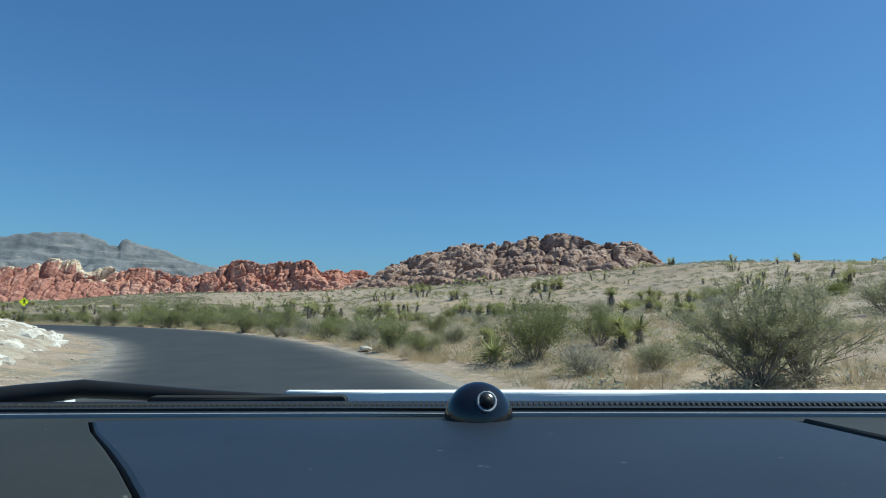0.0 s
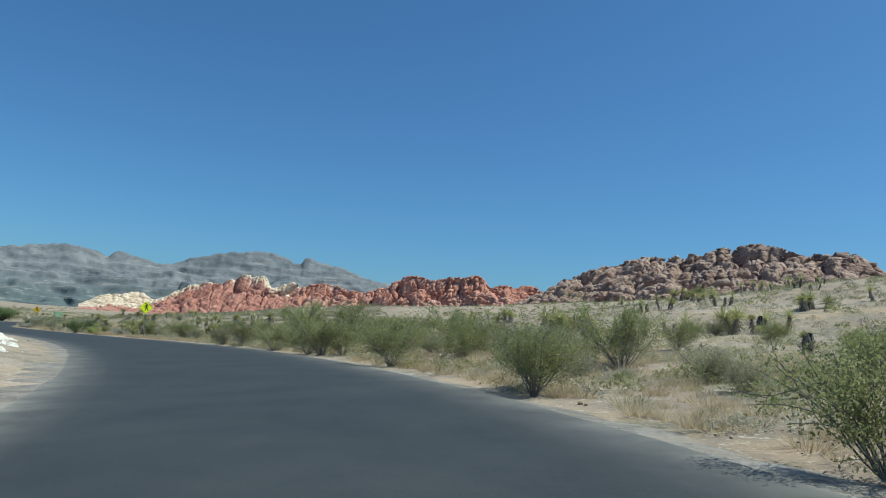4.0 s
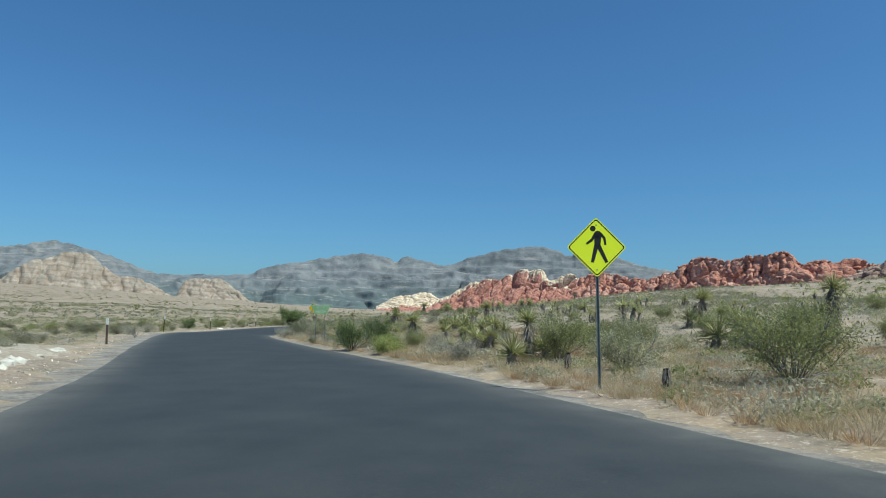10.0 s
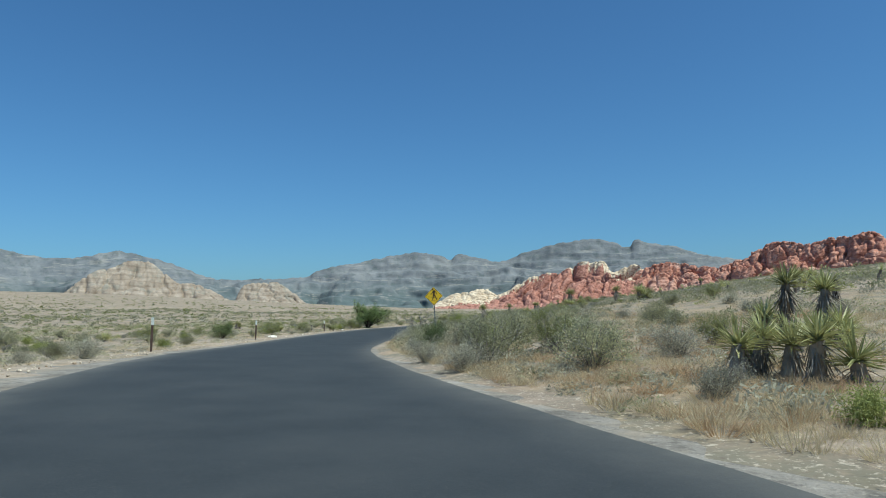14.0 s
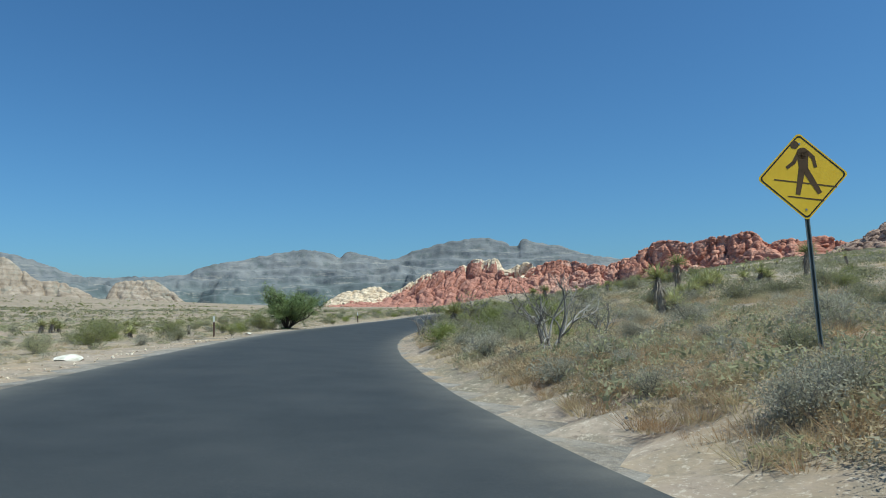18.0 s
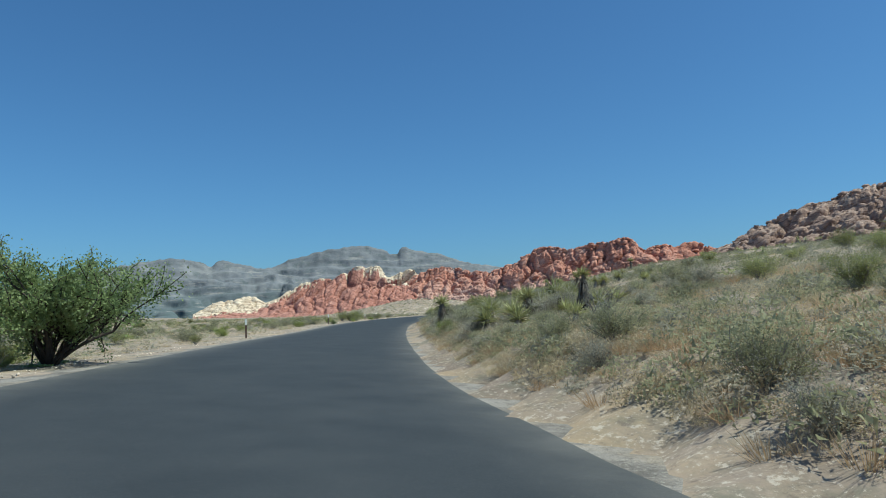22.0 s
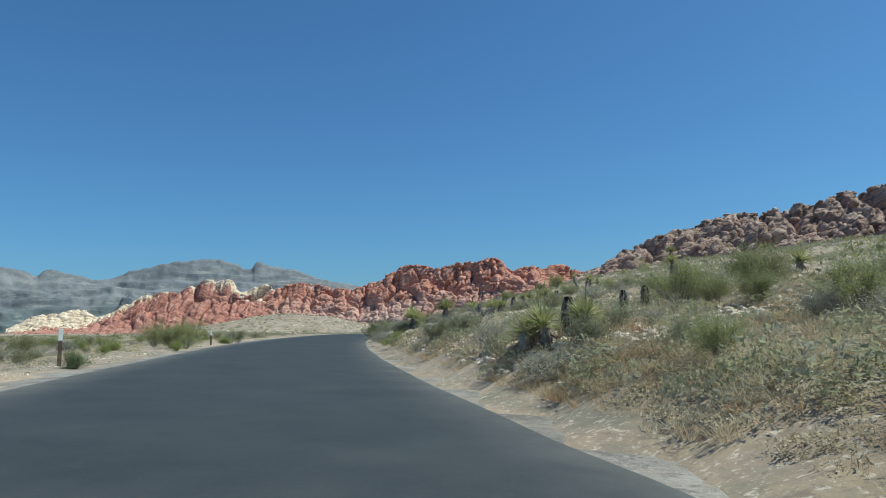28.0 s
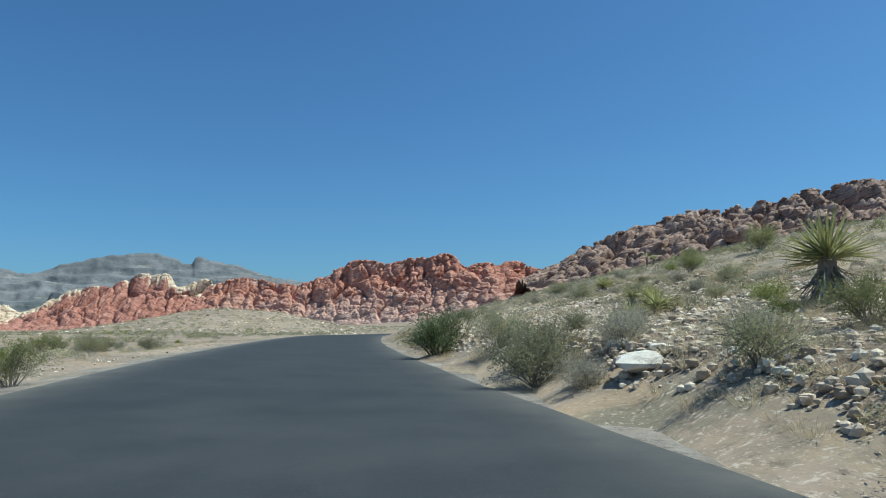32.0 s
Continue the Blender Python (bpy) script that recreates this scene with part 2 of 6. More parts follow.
GRAVEL = mat("roadside_gravel", [(0.25, (0.15, 0.132, 0.112)), (0.5, (0.25, 0.222, 0.190)), (0.8, (0.35, 0.315, 0.275))], 0.9, 18.0, 0.95, 0.8, dist=0.04)
mottle(GRAVEL, (0.13, 0.115, 0.10), 5.0, 0.52, 0.60, 0.7)
mottle(GRAVEL, (0.40, 0.365, 0.31), 13.0, 0.57, 0.62, 0.6)
mottle(GRAVEL, (0.33, 0.27, 0.20), 0.8, 0.48, 0.62, 0.6)
PALE_ROCK = mat("pale_limestone", [(0.25, (0.50, 0.45, 0.37)), (0.5, (0.70, 0.65, 0.56)), (0.8, (0.82, 0.78, 0.70))], 1.2, 14.0, 0.9, 0.6, vary=0.12)
PALE_SOIL = mat("pale_rubble_soil", [(0.25, (0.34, 0.28, 0.21)), (0.5, (0.50, 0.44, 0.35)), (0.8, (0.66, 0.60, 0.50))], 0.5, 5.0, 0.95, 0.9, dist=0.1)
mottle(PALE_SOIL, (0.30, 0.235, 0.17), 0.5, 0.44, 0.58, 0.85)
mottle(PALE_SOIL, (0.22, 0.17, 0.125), 6.0, 0.53, 0.60, 0.7)
STONY_SOIL = mat("stony_bank_soil", [(0.25, (0.17, 0.122, 0.085)), (0.5, (0.27, 0.205, 0.148)), (0.8, (0.42, 0.345, 0.26))], 1.6, 9.0, 0.95, 1.0, dist=0.1)
mottle(STONY_SOIL, (0.19, 0.14, 0.10), 5.0, 0.52, 0.60, 0.7)
mottle(STONY_SOIL, (0.62, 0.54, 0.43), 9.0, 0.55, 0.60, 0.7)
RUBBLE = mat("cream_tan_rubble", [(0.25, (0.42, 0.33, 0.24)), (0.5, (0.60, 0.50, 0.385)), (0.8, (0.72, 0.64, 0.52))], 0.7, 9.0, 0.9, 0.6)
island_vary(RUBBLE, 0.35)
TAN_STONE = mat("tan_stone", [(0.25, (0.30, 0.22, 0.15)), (0.5, (0.46, 0.36, 0.26)), (0.8, (0.60, 0.51, 0.40))], 1.5, 16.0, 0.9, 0.6)
RED_ROCK = strata(mat("red_sandstone", [(0.2, (0.32, 0.135, 0.092)), (0.5, (0.50, 0.228, 0.158)), (0.8, (0.62, 0.35, 0.26))], 0.05, 0.35, 0.9, 1.0, dist=1.6),
                  (0.58, 0.385, 0.31), 22, 74, 56)
RED_DARK = strata(mat("dark_red_sandstone", [(0.2, (0.28, 0.125, 0.092)), (0.5, (0.42, 0.195, 0.145)), (0.8, (0.55, 0.30, 0.23))], 0.05, 0.35, 0.9, 1.0, dist=1.6),
                  (0.44, 0.22, 0.17), 10, 40, 30)
WHITE_ROCK = mat("cream_sandstone", [(0.2, (0.50, 0.38, 0.26)), (0.5, (0.68, 0.55, 0.40)), (0.8, (0.80, 0.69, 0.54))], 0.05, 0.5, 0.9, 1.0, dist=1.4)
HILL_ROCK = strata(mat("pink_brown_sandstone", [(0.2, (0.18, 0.115, 0.086)), (0.45, (0.325, 0.220, 0.170)), (0.75, (0.48, 0.355, 0.285))], 0.04, 0.45, 0.9, 1.0, dist=1.5),
                   (0.39, 0.272, 0.212), 30, 70, 40)
for m, tilt in ((RED_ROCK, (0.10, 0.16)), (RED_DARK, (0.35, 0.1)), (WHITE_ROCK, (0.1, 0.2)), (HILL_ROCK, (-0.12, 0.2))):
    island_vary(m, 0.14)
    bedding(m, 7.5, (0.66, 0.60, 0.58), 26, 0.035, tilt, 0.30, 0.9)
    bedding(m, 2.6, (0.80, 0.76, 0.74), 9, 0.06, tilt, 0.5, 0.35)
    # Dark blotches put crevice shade into the rock colour.
    mottle(m, (0.17, 0.115, 0.095), 0.11, 0.57, 0.65, 0.45)
mottle(RED_ROCK, (0.60, 0.44, 0.37), 0.035, 0.55, 0.66, 0.55)
mottle(RED_ROCK, (0.30, 0.125, 0.09), 0.022, 0.54, 0.64, 0.45)
# Bluish tones put the distance haze into the rock's colour.
LIMESTONE = strata(mat("hazed_grey_limestone", [(0.25, (0.120, 0.128, 0.138)), (0.5, (0.170, 0.177, 0.187)), (0.75, (0.232, 0.234, 0.236))], 0.006, 0.03, 0.95, 0.5, dist=10),
                   (0.105, 0.130, 0.130), 90, 230, 120)
# Scree tone that also paints relief shading onto the spurs.
dust_or_relief(LIMESTONE, (0.205, 0.206, 0.204), "scree_relief", 0.03)
bedding(LIMESTONE, 90, (0.88, 0.89, 0.91), 120, 0.006, (0.03, 0.0), 0.4)
bedding(LIMESTONE, 27, (0.92, 0.93, 0.94), 60, 0.012, (0.03, 0.0), 0.4)
mottle(LIMESTONE, (0.315, 0.292, 0.262), (0.006, 0.006, 0.055), 0.58, 0.60, 0.55)
mottle(LIMESTONE, (0.072, 0.096, 0.088), (0.022, 0.022, 0.026), 0.51, 0.60, 0.4)
gullied(LIMESTONE, 0.009, 30)
CLIFF_ROCK = mat("tan_cliff", [(0.2, (0.235, 0.182, 0.138)), (0.5, (0.325, 0.262, 0.205)), (0.8, (0.43, 0.36, 0.295))], 0.03, 0.2, 0.95, 0.6, dist=2)
bedding(CLIFF_ROCK, 16, (0.80, 0.78, 0.76), 22, 0.02, (0.05, 0.05), 0.5)
mottle(CLIFF_ROCK, (0.23, 0.225, 0.19), (0.02, 0.02, 0.03), 0.52, 0.62, 0.6)

# ---- the lie of the land ----
# the road's middle line: x, y, height, half width
ROAD = [
    (9.4, -38.9, -0.01, 3.12), (4.7, -19.4, -0.01, 3.12), (0.1, 0.0, -0.01, 3.12), (-5.6, 19.2, 0.16, 3.19),
    (-14.2, 37.3, 0.25, 3.55), (-26.3, 53.4, 0.19, 3.86), (-40.6, 67.5, -0.03, 3.90), (-56.3, 79.9, -0.28, 4.01),
    (-72.9, 91.0, -0.39, 3.96), (-89.2, 102.7, -0.45, 3.75), (-104.0, 116.3, -0.81, 3.78), (-116.9, 131.7, -0.86, 3.84),
    (-128.1, 148.4, -0.81, 3.96), (-137.3, 166.3, -0.66, 4.10), (-145.3, 184.6, -0.34, 3.77), (-152.7, 203.2, 0.09, 3.69),
    (-162.0, 231.3, 0.51, 4.24), (-169.6, 262.4, 0.95, 4.34), (-174.8, 294.0, 1.31, 4.33), (-177.4, 325.9, 1.31, 4.31),
    (-177.4, 357.9, 1.31, 4.30),
]

# stations along the road, and how steeply the ground climbs on its right-hand side there
CLIMB_AT = [0, 45, 85, 118, 150, 180, 220, 270, 310, 340, 420]
CLIMB = [0.115, 0.100, -0.02, 0.040, 0.085, 0.11, 0.14, 0.16, 0.20, 0.22, 0.20]
# the road's tilt across, in degrees, right-hand side up
BANK_AT = [-40, 0, 24, 47, 65, 84, 101, 118, 135, 170, 200, 218, 250, 277, 350]
BANK = [3.2, 3.4, 4.3, 4.0, 3.0, 1.9, 1.1, 0.1, -1.0, -1.9, -3.2, -2.4, -1.9, -1.5, -1.0]
# low rises of the plain: x, y, height, spread across, spread along
KNOLLS = [(11, 52, -2.7, 15, 15), (40, 120, 4.0, 26, 26), (4, 102, 2.0, 30, 14), (-42, 262, -7.0, 40, 62), (-238, 424, 7.0, 19, 30), (-1150, 380, 34, 380, 330), (-560, 250, 5, 130, 90), (140, 120, 8, 90, 90), (-1500, 1500, 10, 500, 400)]


def spline(rows, step):
    """A smooth line through the rows, at even steps."""
    p = np.array(rows, float)
    p = np.vstack([2 * p[0] - p[1], p, 2 * p[-1] - p[-2]])
    out = []
    for i in range(1, len(p) - 2):
        n = max(2, int(np.hypot(*(p[i + 1, :2] - p[i, :2])) / step))
        for u in np.arange(n) / n:
            a, b, c, d = p[i - 1], p[i], p[i + 1], p[i + 2]
            out.append(b + 0.5 * u * (c - a + u * (2 * a - 5 * b + 4 * c - d + u * (3 * (b - c) + d - a))))
    out.append(p[-2])
    return np.array(out)


LINE = spline(ROAD, 2.0)
TAN = np.gradient(LINE[:, :2], axis=0)
TAN /= np.linalg.norm(TAN, axis=1, keepdims=True)
RIGHT = np.stack([TAN[:, 1], -TAN[:, 0]], 1)
RUN = np.r_[0, np.cumsum(np.linalg.norm(np.diff(LINE[:, :2], axis=0), axis=1))] - 40

TILT = np.tan(np.radians(np.interp(RUN, BANK_AT, BANK)))


def hashed(i, j, seed):
    v = np.sin(i * 127.1 + j * 311.7 + seed * 74.7) * 43758.5453
    return v - np.floor(v)


def value_noise(x, y, seed=0):
    i, j = np.floor(x), np.floor(y)
    u, v = x - i, y - j
    u, v = u * u * (3 - 2 * u), v * v * (3 - 2 * v)
    a, b, c, d = hashed(i, j, seed), hashed(i + 1, j, seed), hashed(i, j + 1, seed), hashed(i + 1, j + 1, seed)
    return (a + (b - a) * u) * (1 - v) + (c + (d - c) * u) * v


def fbm(x, y, seed=0, octaves=4):
    return sum(value_noise(x * 2 ** k, y * 2 ** k, seed + k) * 0.5 ** k for k in range(octaves)) / 2 + 0.0


def land(x, y, rough=True):
    """The ground's height, and the signed distance from the road's edge (right positive, left negative, 0 on the road)."""
    x, y = np.atleast_1d(np.asarray(x, float)), np.atleast_1d(np.asarray(y, float))
    z, off = np.empty(len(x)), np.empty(len(x))
    k = np.interp(RUN, CLIMB_AT, CLIMB)
    for a in range(0, len(x), 8000):
        px, py = x[a:a + 8000, None], y[a:a + 8000, None]
        dx, dy = px - LINE[:, 0], py - LINE[:, 1]
        d2 = dx * dx + dy * dy
        lat = dx * RIGHT[:, 0] + dy * RIGHT[:, 1]
        over = np.maximum(np.abs(lat) - LINE[:, 3], 0)
        e = np.maximum(over - 1.2, 0)
        up = 46 * (1 - np.exp(-k * e / 46))
        bank = 0.58 * np.clip((over - 0.7) / 1.4, 0, 1) * np.clip((RUN - 125) / 60, 0, 1)
        down = -1.3 * (1 - np.exp(-e / 22))
        berm = 0.72 * np.exp(-((over - 4.6) / 1.7) ** 2) * np.clip((RUN + 5) / 12, 0, 1) * np.clip((117 - RUN) / 14, 0, 1)
        h = LINE[:, 2] + np.clip(lat, -LINE[:, 3], LINE[:, 3]) * TILT + np.where(lat > 0, up + bank, down + berm)
        w = 1 / (d2 + 6) ** 3
        z[a:a + 8000] = (w * h).sum(1) / w.sum(1)
        n = d2.argmin(1)
        r = np.arange(len(n))
        dist = np.sqrt(d2[r, n]) - LINE[n, 3]
        off[a:a + 8000] = np.where(dist > 0, dist * np.sign(lat[r, n]), 0)
    far = np.abs(off)
    z += 0.011 * np.maximum(far - 350, 0)
    for cx, cy, hh, sx, sy in KNOLLS:
        z += hh * np.exp(-((x - cx) / sx) ** 2 / 2 - ((y - cy) / sy) ** 2 / 2) * np.clip(far / 30, 0, 1)
    if rough:
        soft = np.clip((far - 1.0) / 6, 0, 1)
        z += soft * ((fbm(x / 9, y / 9, 3) - 0.5) * 0.5 + (fbm(x / 45, y / 45, 8) - 0.5) * np.clip(far / 60, 0, 1) * 3 + (value_noise(x / 2.2, y / 2.2, 5) - 0.5) * 0.16)
    z = np.where(far < 0.9, z - 0.10, z)
    return z, off


def mesh_of(name, verts, faces, material=None, smooth=False):
    me = bpy.data.meshes.new(name)
    me.from_pydata(verts if isinstance(verts, list) else verts.tolist(), [], faces if isinstance(faces, list) else faces.tolist())
    if material:
        me.materials.append(material)
    if smooth:
        me.polygons.foreach_set("use_smooth", np.ones(len(me.polygons), bool))
    me.update()
    return me


def grid_faces(nu, nv, flip=False):
    i, j = np.meshgrid(np.arange(nu - 1), np.arange(nv - 1), indexing="ij")
    a = (i * nv + j).ravel()
    f = np.stack([a, a + nv, a + nv + 1, a + 1], 1)
    return f[:, ::-1] if flip else f


def part(name, me, parent, label="", at=None):
    """A mesh object under a thing or under a part."""
    ob = new(name, me)
    ob.parent = parent
    if at is not None:
        ob.matrix_basis = at
    return tagged(ob, label)


# ---- ground, road and shoulders ----
def spaced(lo, hi, step, end_lo, end_hi, grow=1.13):
    a = list(np.arange(lo, hi, step))
    s = step
    while a[-1] < end_hi:
        s *= grow
        a.append(a[-1] + s)
    s = step
    while a[0] > end_lo:
        s *= grow
        a.insert(0, a[0] - s)
    return np.array(a)


gx, gy = spaced(-205, 45, 1.25, -4700, 4700), spaced(-30, 300, 1.25, -4000, 4800)
X, Y = np.meshgrid(gx, gy, indexing="ij")
Z, _ = land(X.ravel(), Y.ravel())
ground = new("ground", mesh_of("ground", np.stack([X.ravel(), Y.ravel(), Z], 1), grid_faces(len(gx), len(gy)), SAND, True))
tagged(ground, "pale tan desert soil, sandy and stony, rising to a hillside beside the road", "ground", kind="structure")


def strip(name, inner, outer, drop_in, drop_out, material, label, ragged=0.0, rows=5, seed=1):
    """A ribbon along the road between two side distances (functions of the station's number), inner and outer."""
    n = len(LINE)
    vs = []
    for r in range(rows):
        u = r / (rows - 1)
        a, b = inner, outer
        wob = (fbm(RUN / 3.0, np.full(n, 7.0 + r), seed) - 0.5) * ragged * (1 if r == rows - 1 or r == 0 and ragged < 0 else 0)
        lat = a * (1 - u) + b * u + wob * np.sign(b - a)
        base = LINE[:, 2] + np.clip(lat, -LINE[:, 3], LINE[:, 3]) * TILT + drop_in * (1 - u) + drop_out * u
        vs.append(np.stack([LINE[:, 0] + RIGHT[:, 0] * lat, LINE[:, 1] + RIGHT[:, 1] * lat, base], 1))
    v = np.stack(vs, 1).reshape(-1, 3)
    ob = new(name, mesh_of(name, v, grid_faces(n, rows, flip=(outer[0] < inner[0])), material, True))
    return tagged(ob, label, name.split("_")[-1], kind="structure")


half = LINE[:, 3]
# the carriageway, slightly crowned, in two halves that meet in the middle
n = len(LINE)
us = np.array([-1, -0.96, -0.9, -0.82, -0.7, -0.55, -0.3, 0, 0.3, 0.55, 0.7, 0.82, 0.9, 0.96, 1])
edge_r = (fbm(RUN / 1.7, np.full(n, 3.0), 2) - 0.5) * 0.16
edge_l = (fbm(RUN / 1.7, np.full(n, 9.0), 4) - 0.5) * 0.16
vs = []
for u in us:
    lat = u * half + np.where(u > 0.99, edge_r, np.where(u < -0.99, -edge_l, 0))
    vs.append(np.stack([LINE[:, 0] + RIGHT[:, 0] * lat, LINE[:, 1] + RIGHT[:, 1] * lat, LINE[:, 2] + lat * TILT + 0.035 - 0.03 * u * u], 1))
road = new("road", mesh_of("road", np.stack(vs, 1).reshape(-1, 3), grid_faces(n, len(us), True), ASPHALT, True))
dust = road.data.attributes.new("dust", "FLOAT", "POINT")
dusty = np.interp(RUN, [-40, 40, 75, 110, 420], [1.0, 1.0, 0.6, 0.45, 0.5])[:, None] * (0.8 * np.clip((np.abs(us) - 0.6) / 0.4, 0, 1) ** 2.2)[None, :]
dust.data.foreach_set("value", (dusty * np.where(us < 0, 1.0, 0.75)[None, :]).ravel().astype(np.float32))
tagged(road, "two-lane grey asphalt road without markings, worn smooth", "road", kind="structure")
left_w = np.interp(RUN, [-40, 60, 95, 120, 150, 420], [1.9, 1.9, 1.9, 2.5, 2.0, 1.2])
right_w = np.interp(RUN, [-40, 30, 80, 420], [1.3, 0.9, 0.9, 1.1])
strip("shoulder_right", half - 0.35, half + right_w, -0.005, -0.06, GRAVEL, "narrow gravel shoulder along the asphalt edge", 0.9, seed=5)
strip("shoulder_left", -(half - 0.35), -(half + left_w), -0.005, -0.05, GRAVEL, "wide pale gravel shoulder along the asphalt edge", 1.4, seed=6)

# the pale heap of rubble left of the first bend
sel = (RUN > -12) & (RUN < 118)
us = np.linspace(0, 1, 12)
vs = []
for u in us:
    lat = -(half + 1.75 + 6.8 * u + (fbm(RUN / 4, np.full(n, 2.0 + 3 * (u > 0.5)), 31) - 0.5) * (0.9 if u in (0, 1) else 0.3))
    x, y = LINE[:, 0] + RIGHT[:, 0] * lat, LINE[:, 1] + RIGHT[:, 1] * lat
    edge = 1 if 0 < u < 1 else 0
    z = land(x, y)[0] + 0.05 * edge + (fbm(x / 0.9, y / 0.9, 33) - 0.35) * 0.4 * edge - 0.05 * (1 - edge)
    vs.append(np.stack([x, y, z], 1)[sel])
heap = new("rubble_bank", mesh_of("rubble_bank", np.stack(vs, 1).reshape(-1, 3), grid_faces(int(sel.sum()), len(us), True), PALE_SOIL, True))
tagged(heap, "low bank of pale limestone rubble and dust beside the road", "bank", kind="structure")

# the stony cut bank right of the last bend
sel = (RUN > 250) & (RUN < 330)
vs = []
for u in us:
    lat = half + 1.3 + 10.5 * u + (fbm(RUN / 4, np.full(n, 5.0 + 3 * (u > 0.5)), 36) - 0.5) * (1.6 if u in (0, 1) else 0.3)
    x, y = LINE[:, 0] + RIGHT[:, 0] * lat, LINE[:, 1] + RIGHT[:, 1] * lat
    edge = (1 if 0 < u < 1 else 0) * np.clip(np.minimum(RUN - 250, 330 - RUN) / 5, 0, 1)
    z = land(x, y)[0] + 0.035 * edge + (fbm(x / 1.1, y / 1.1, 37) - 0.5) * 0.06 * edge - 0.05 * (1 - edge)
    vs.append(np.stack([x, y, z], 1)[sel])
stony = new("stony_bank", mesh_of("stony_bank", np.stack(vs, 1).reshape(-1, 3), grid_faces(int(sel.sum()), len(us)), STONY_SOIL, True))
tagged(stony, "pale stony cut bank of broken rock beside the road", "bank", kind="structure")

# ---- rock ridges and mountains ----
# a point amid the camera's path, which all the slopes are turned to face
VIEW_CENTRE = np.array([-80.0, 110.0])


def sphere_mesh(sub):
    bm = bmesh.new()
    bmesh.ops.create_icosphere(bm, subdivisions=sub, radius=1)
    v = np.array([x.co[:] for x in bm.verts])
    f = np.array([[y.index for y in x.verts] for x in bm.faces])
    bm.free()
    return v, f


def boulder_shapes(count, sub, seed, power=0.35, lumps=1.3, cuts=9):
    """Blocks of rock: spheres pushed towards boxes, dented, and chipped by flat cuts."""
    v, f = sphere_mesh(sub)
    out = []
    rng = np.random.default_rng(seed)
    for k in range(count):
        off = Vector((seed * 7.3 + k * 3.1, k * 1.7, seed))
        box = v / np.maximum(np.abs(v).max(1, keepdims=True), 1e-6)
        w = v * (1 - power) + box * power * 0.85
        d = np.array([noise.noise(Vector(p) * lumps + off) for p in v])
        w = w * (1 + 0.35 * d)[:, None]
        for _ in range(cuts):
            n = rng.normal(size=3)
            n /= np.linalg.norm(n)
            over = np.maximum(w @ n - rng.uniform(0.55, 0.85), 0)
            w = w - over[:, None] * n
        out.append(w)
    return out, f


def cells(x, y, seed):
    """Distances to the nearest two points of a jittered net, and the nearest one's own number."""
    i, j = np.floor(x), np.floor(y)
    f1, f2, own = np.full(x.shape, 9.0), np.full(x.shape, 9.0), np.zeros(x.shape)
    for di in (-1, 0, 1):
        for dj in (-1, 0, 1):
            a, b = i + di, j + dj
            d = np.hypot(x - a - hashed(a, b, seed), y - b - hashed(a, b, seed + 1))
            near = d < f1
            f2 = np.where(near, f1, np.minimum(f2, d))
            own = np.where(near, hashed(a, b, seed + 2), own)
            f1 = np.where(near, d, f1)
    return f1, f2, own


def turned(rng, tilt=0.35):
    a, b, c = rng.uniform(0, 2 * np.pi), rng.normal(0, tilt), rng.normal(0, tilt)
    return np.array(Euler((b, c, a)).to_matrix())


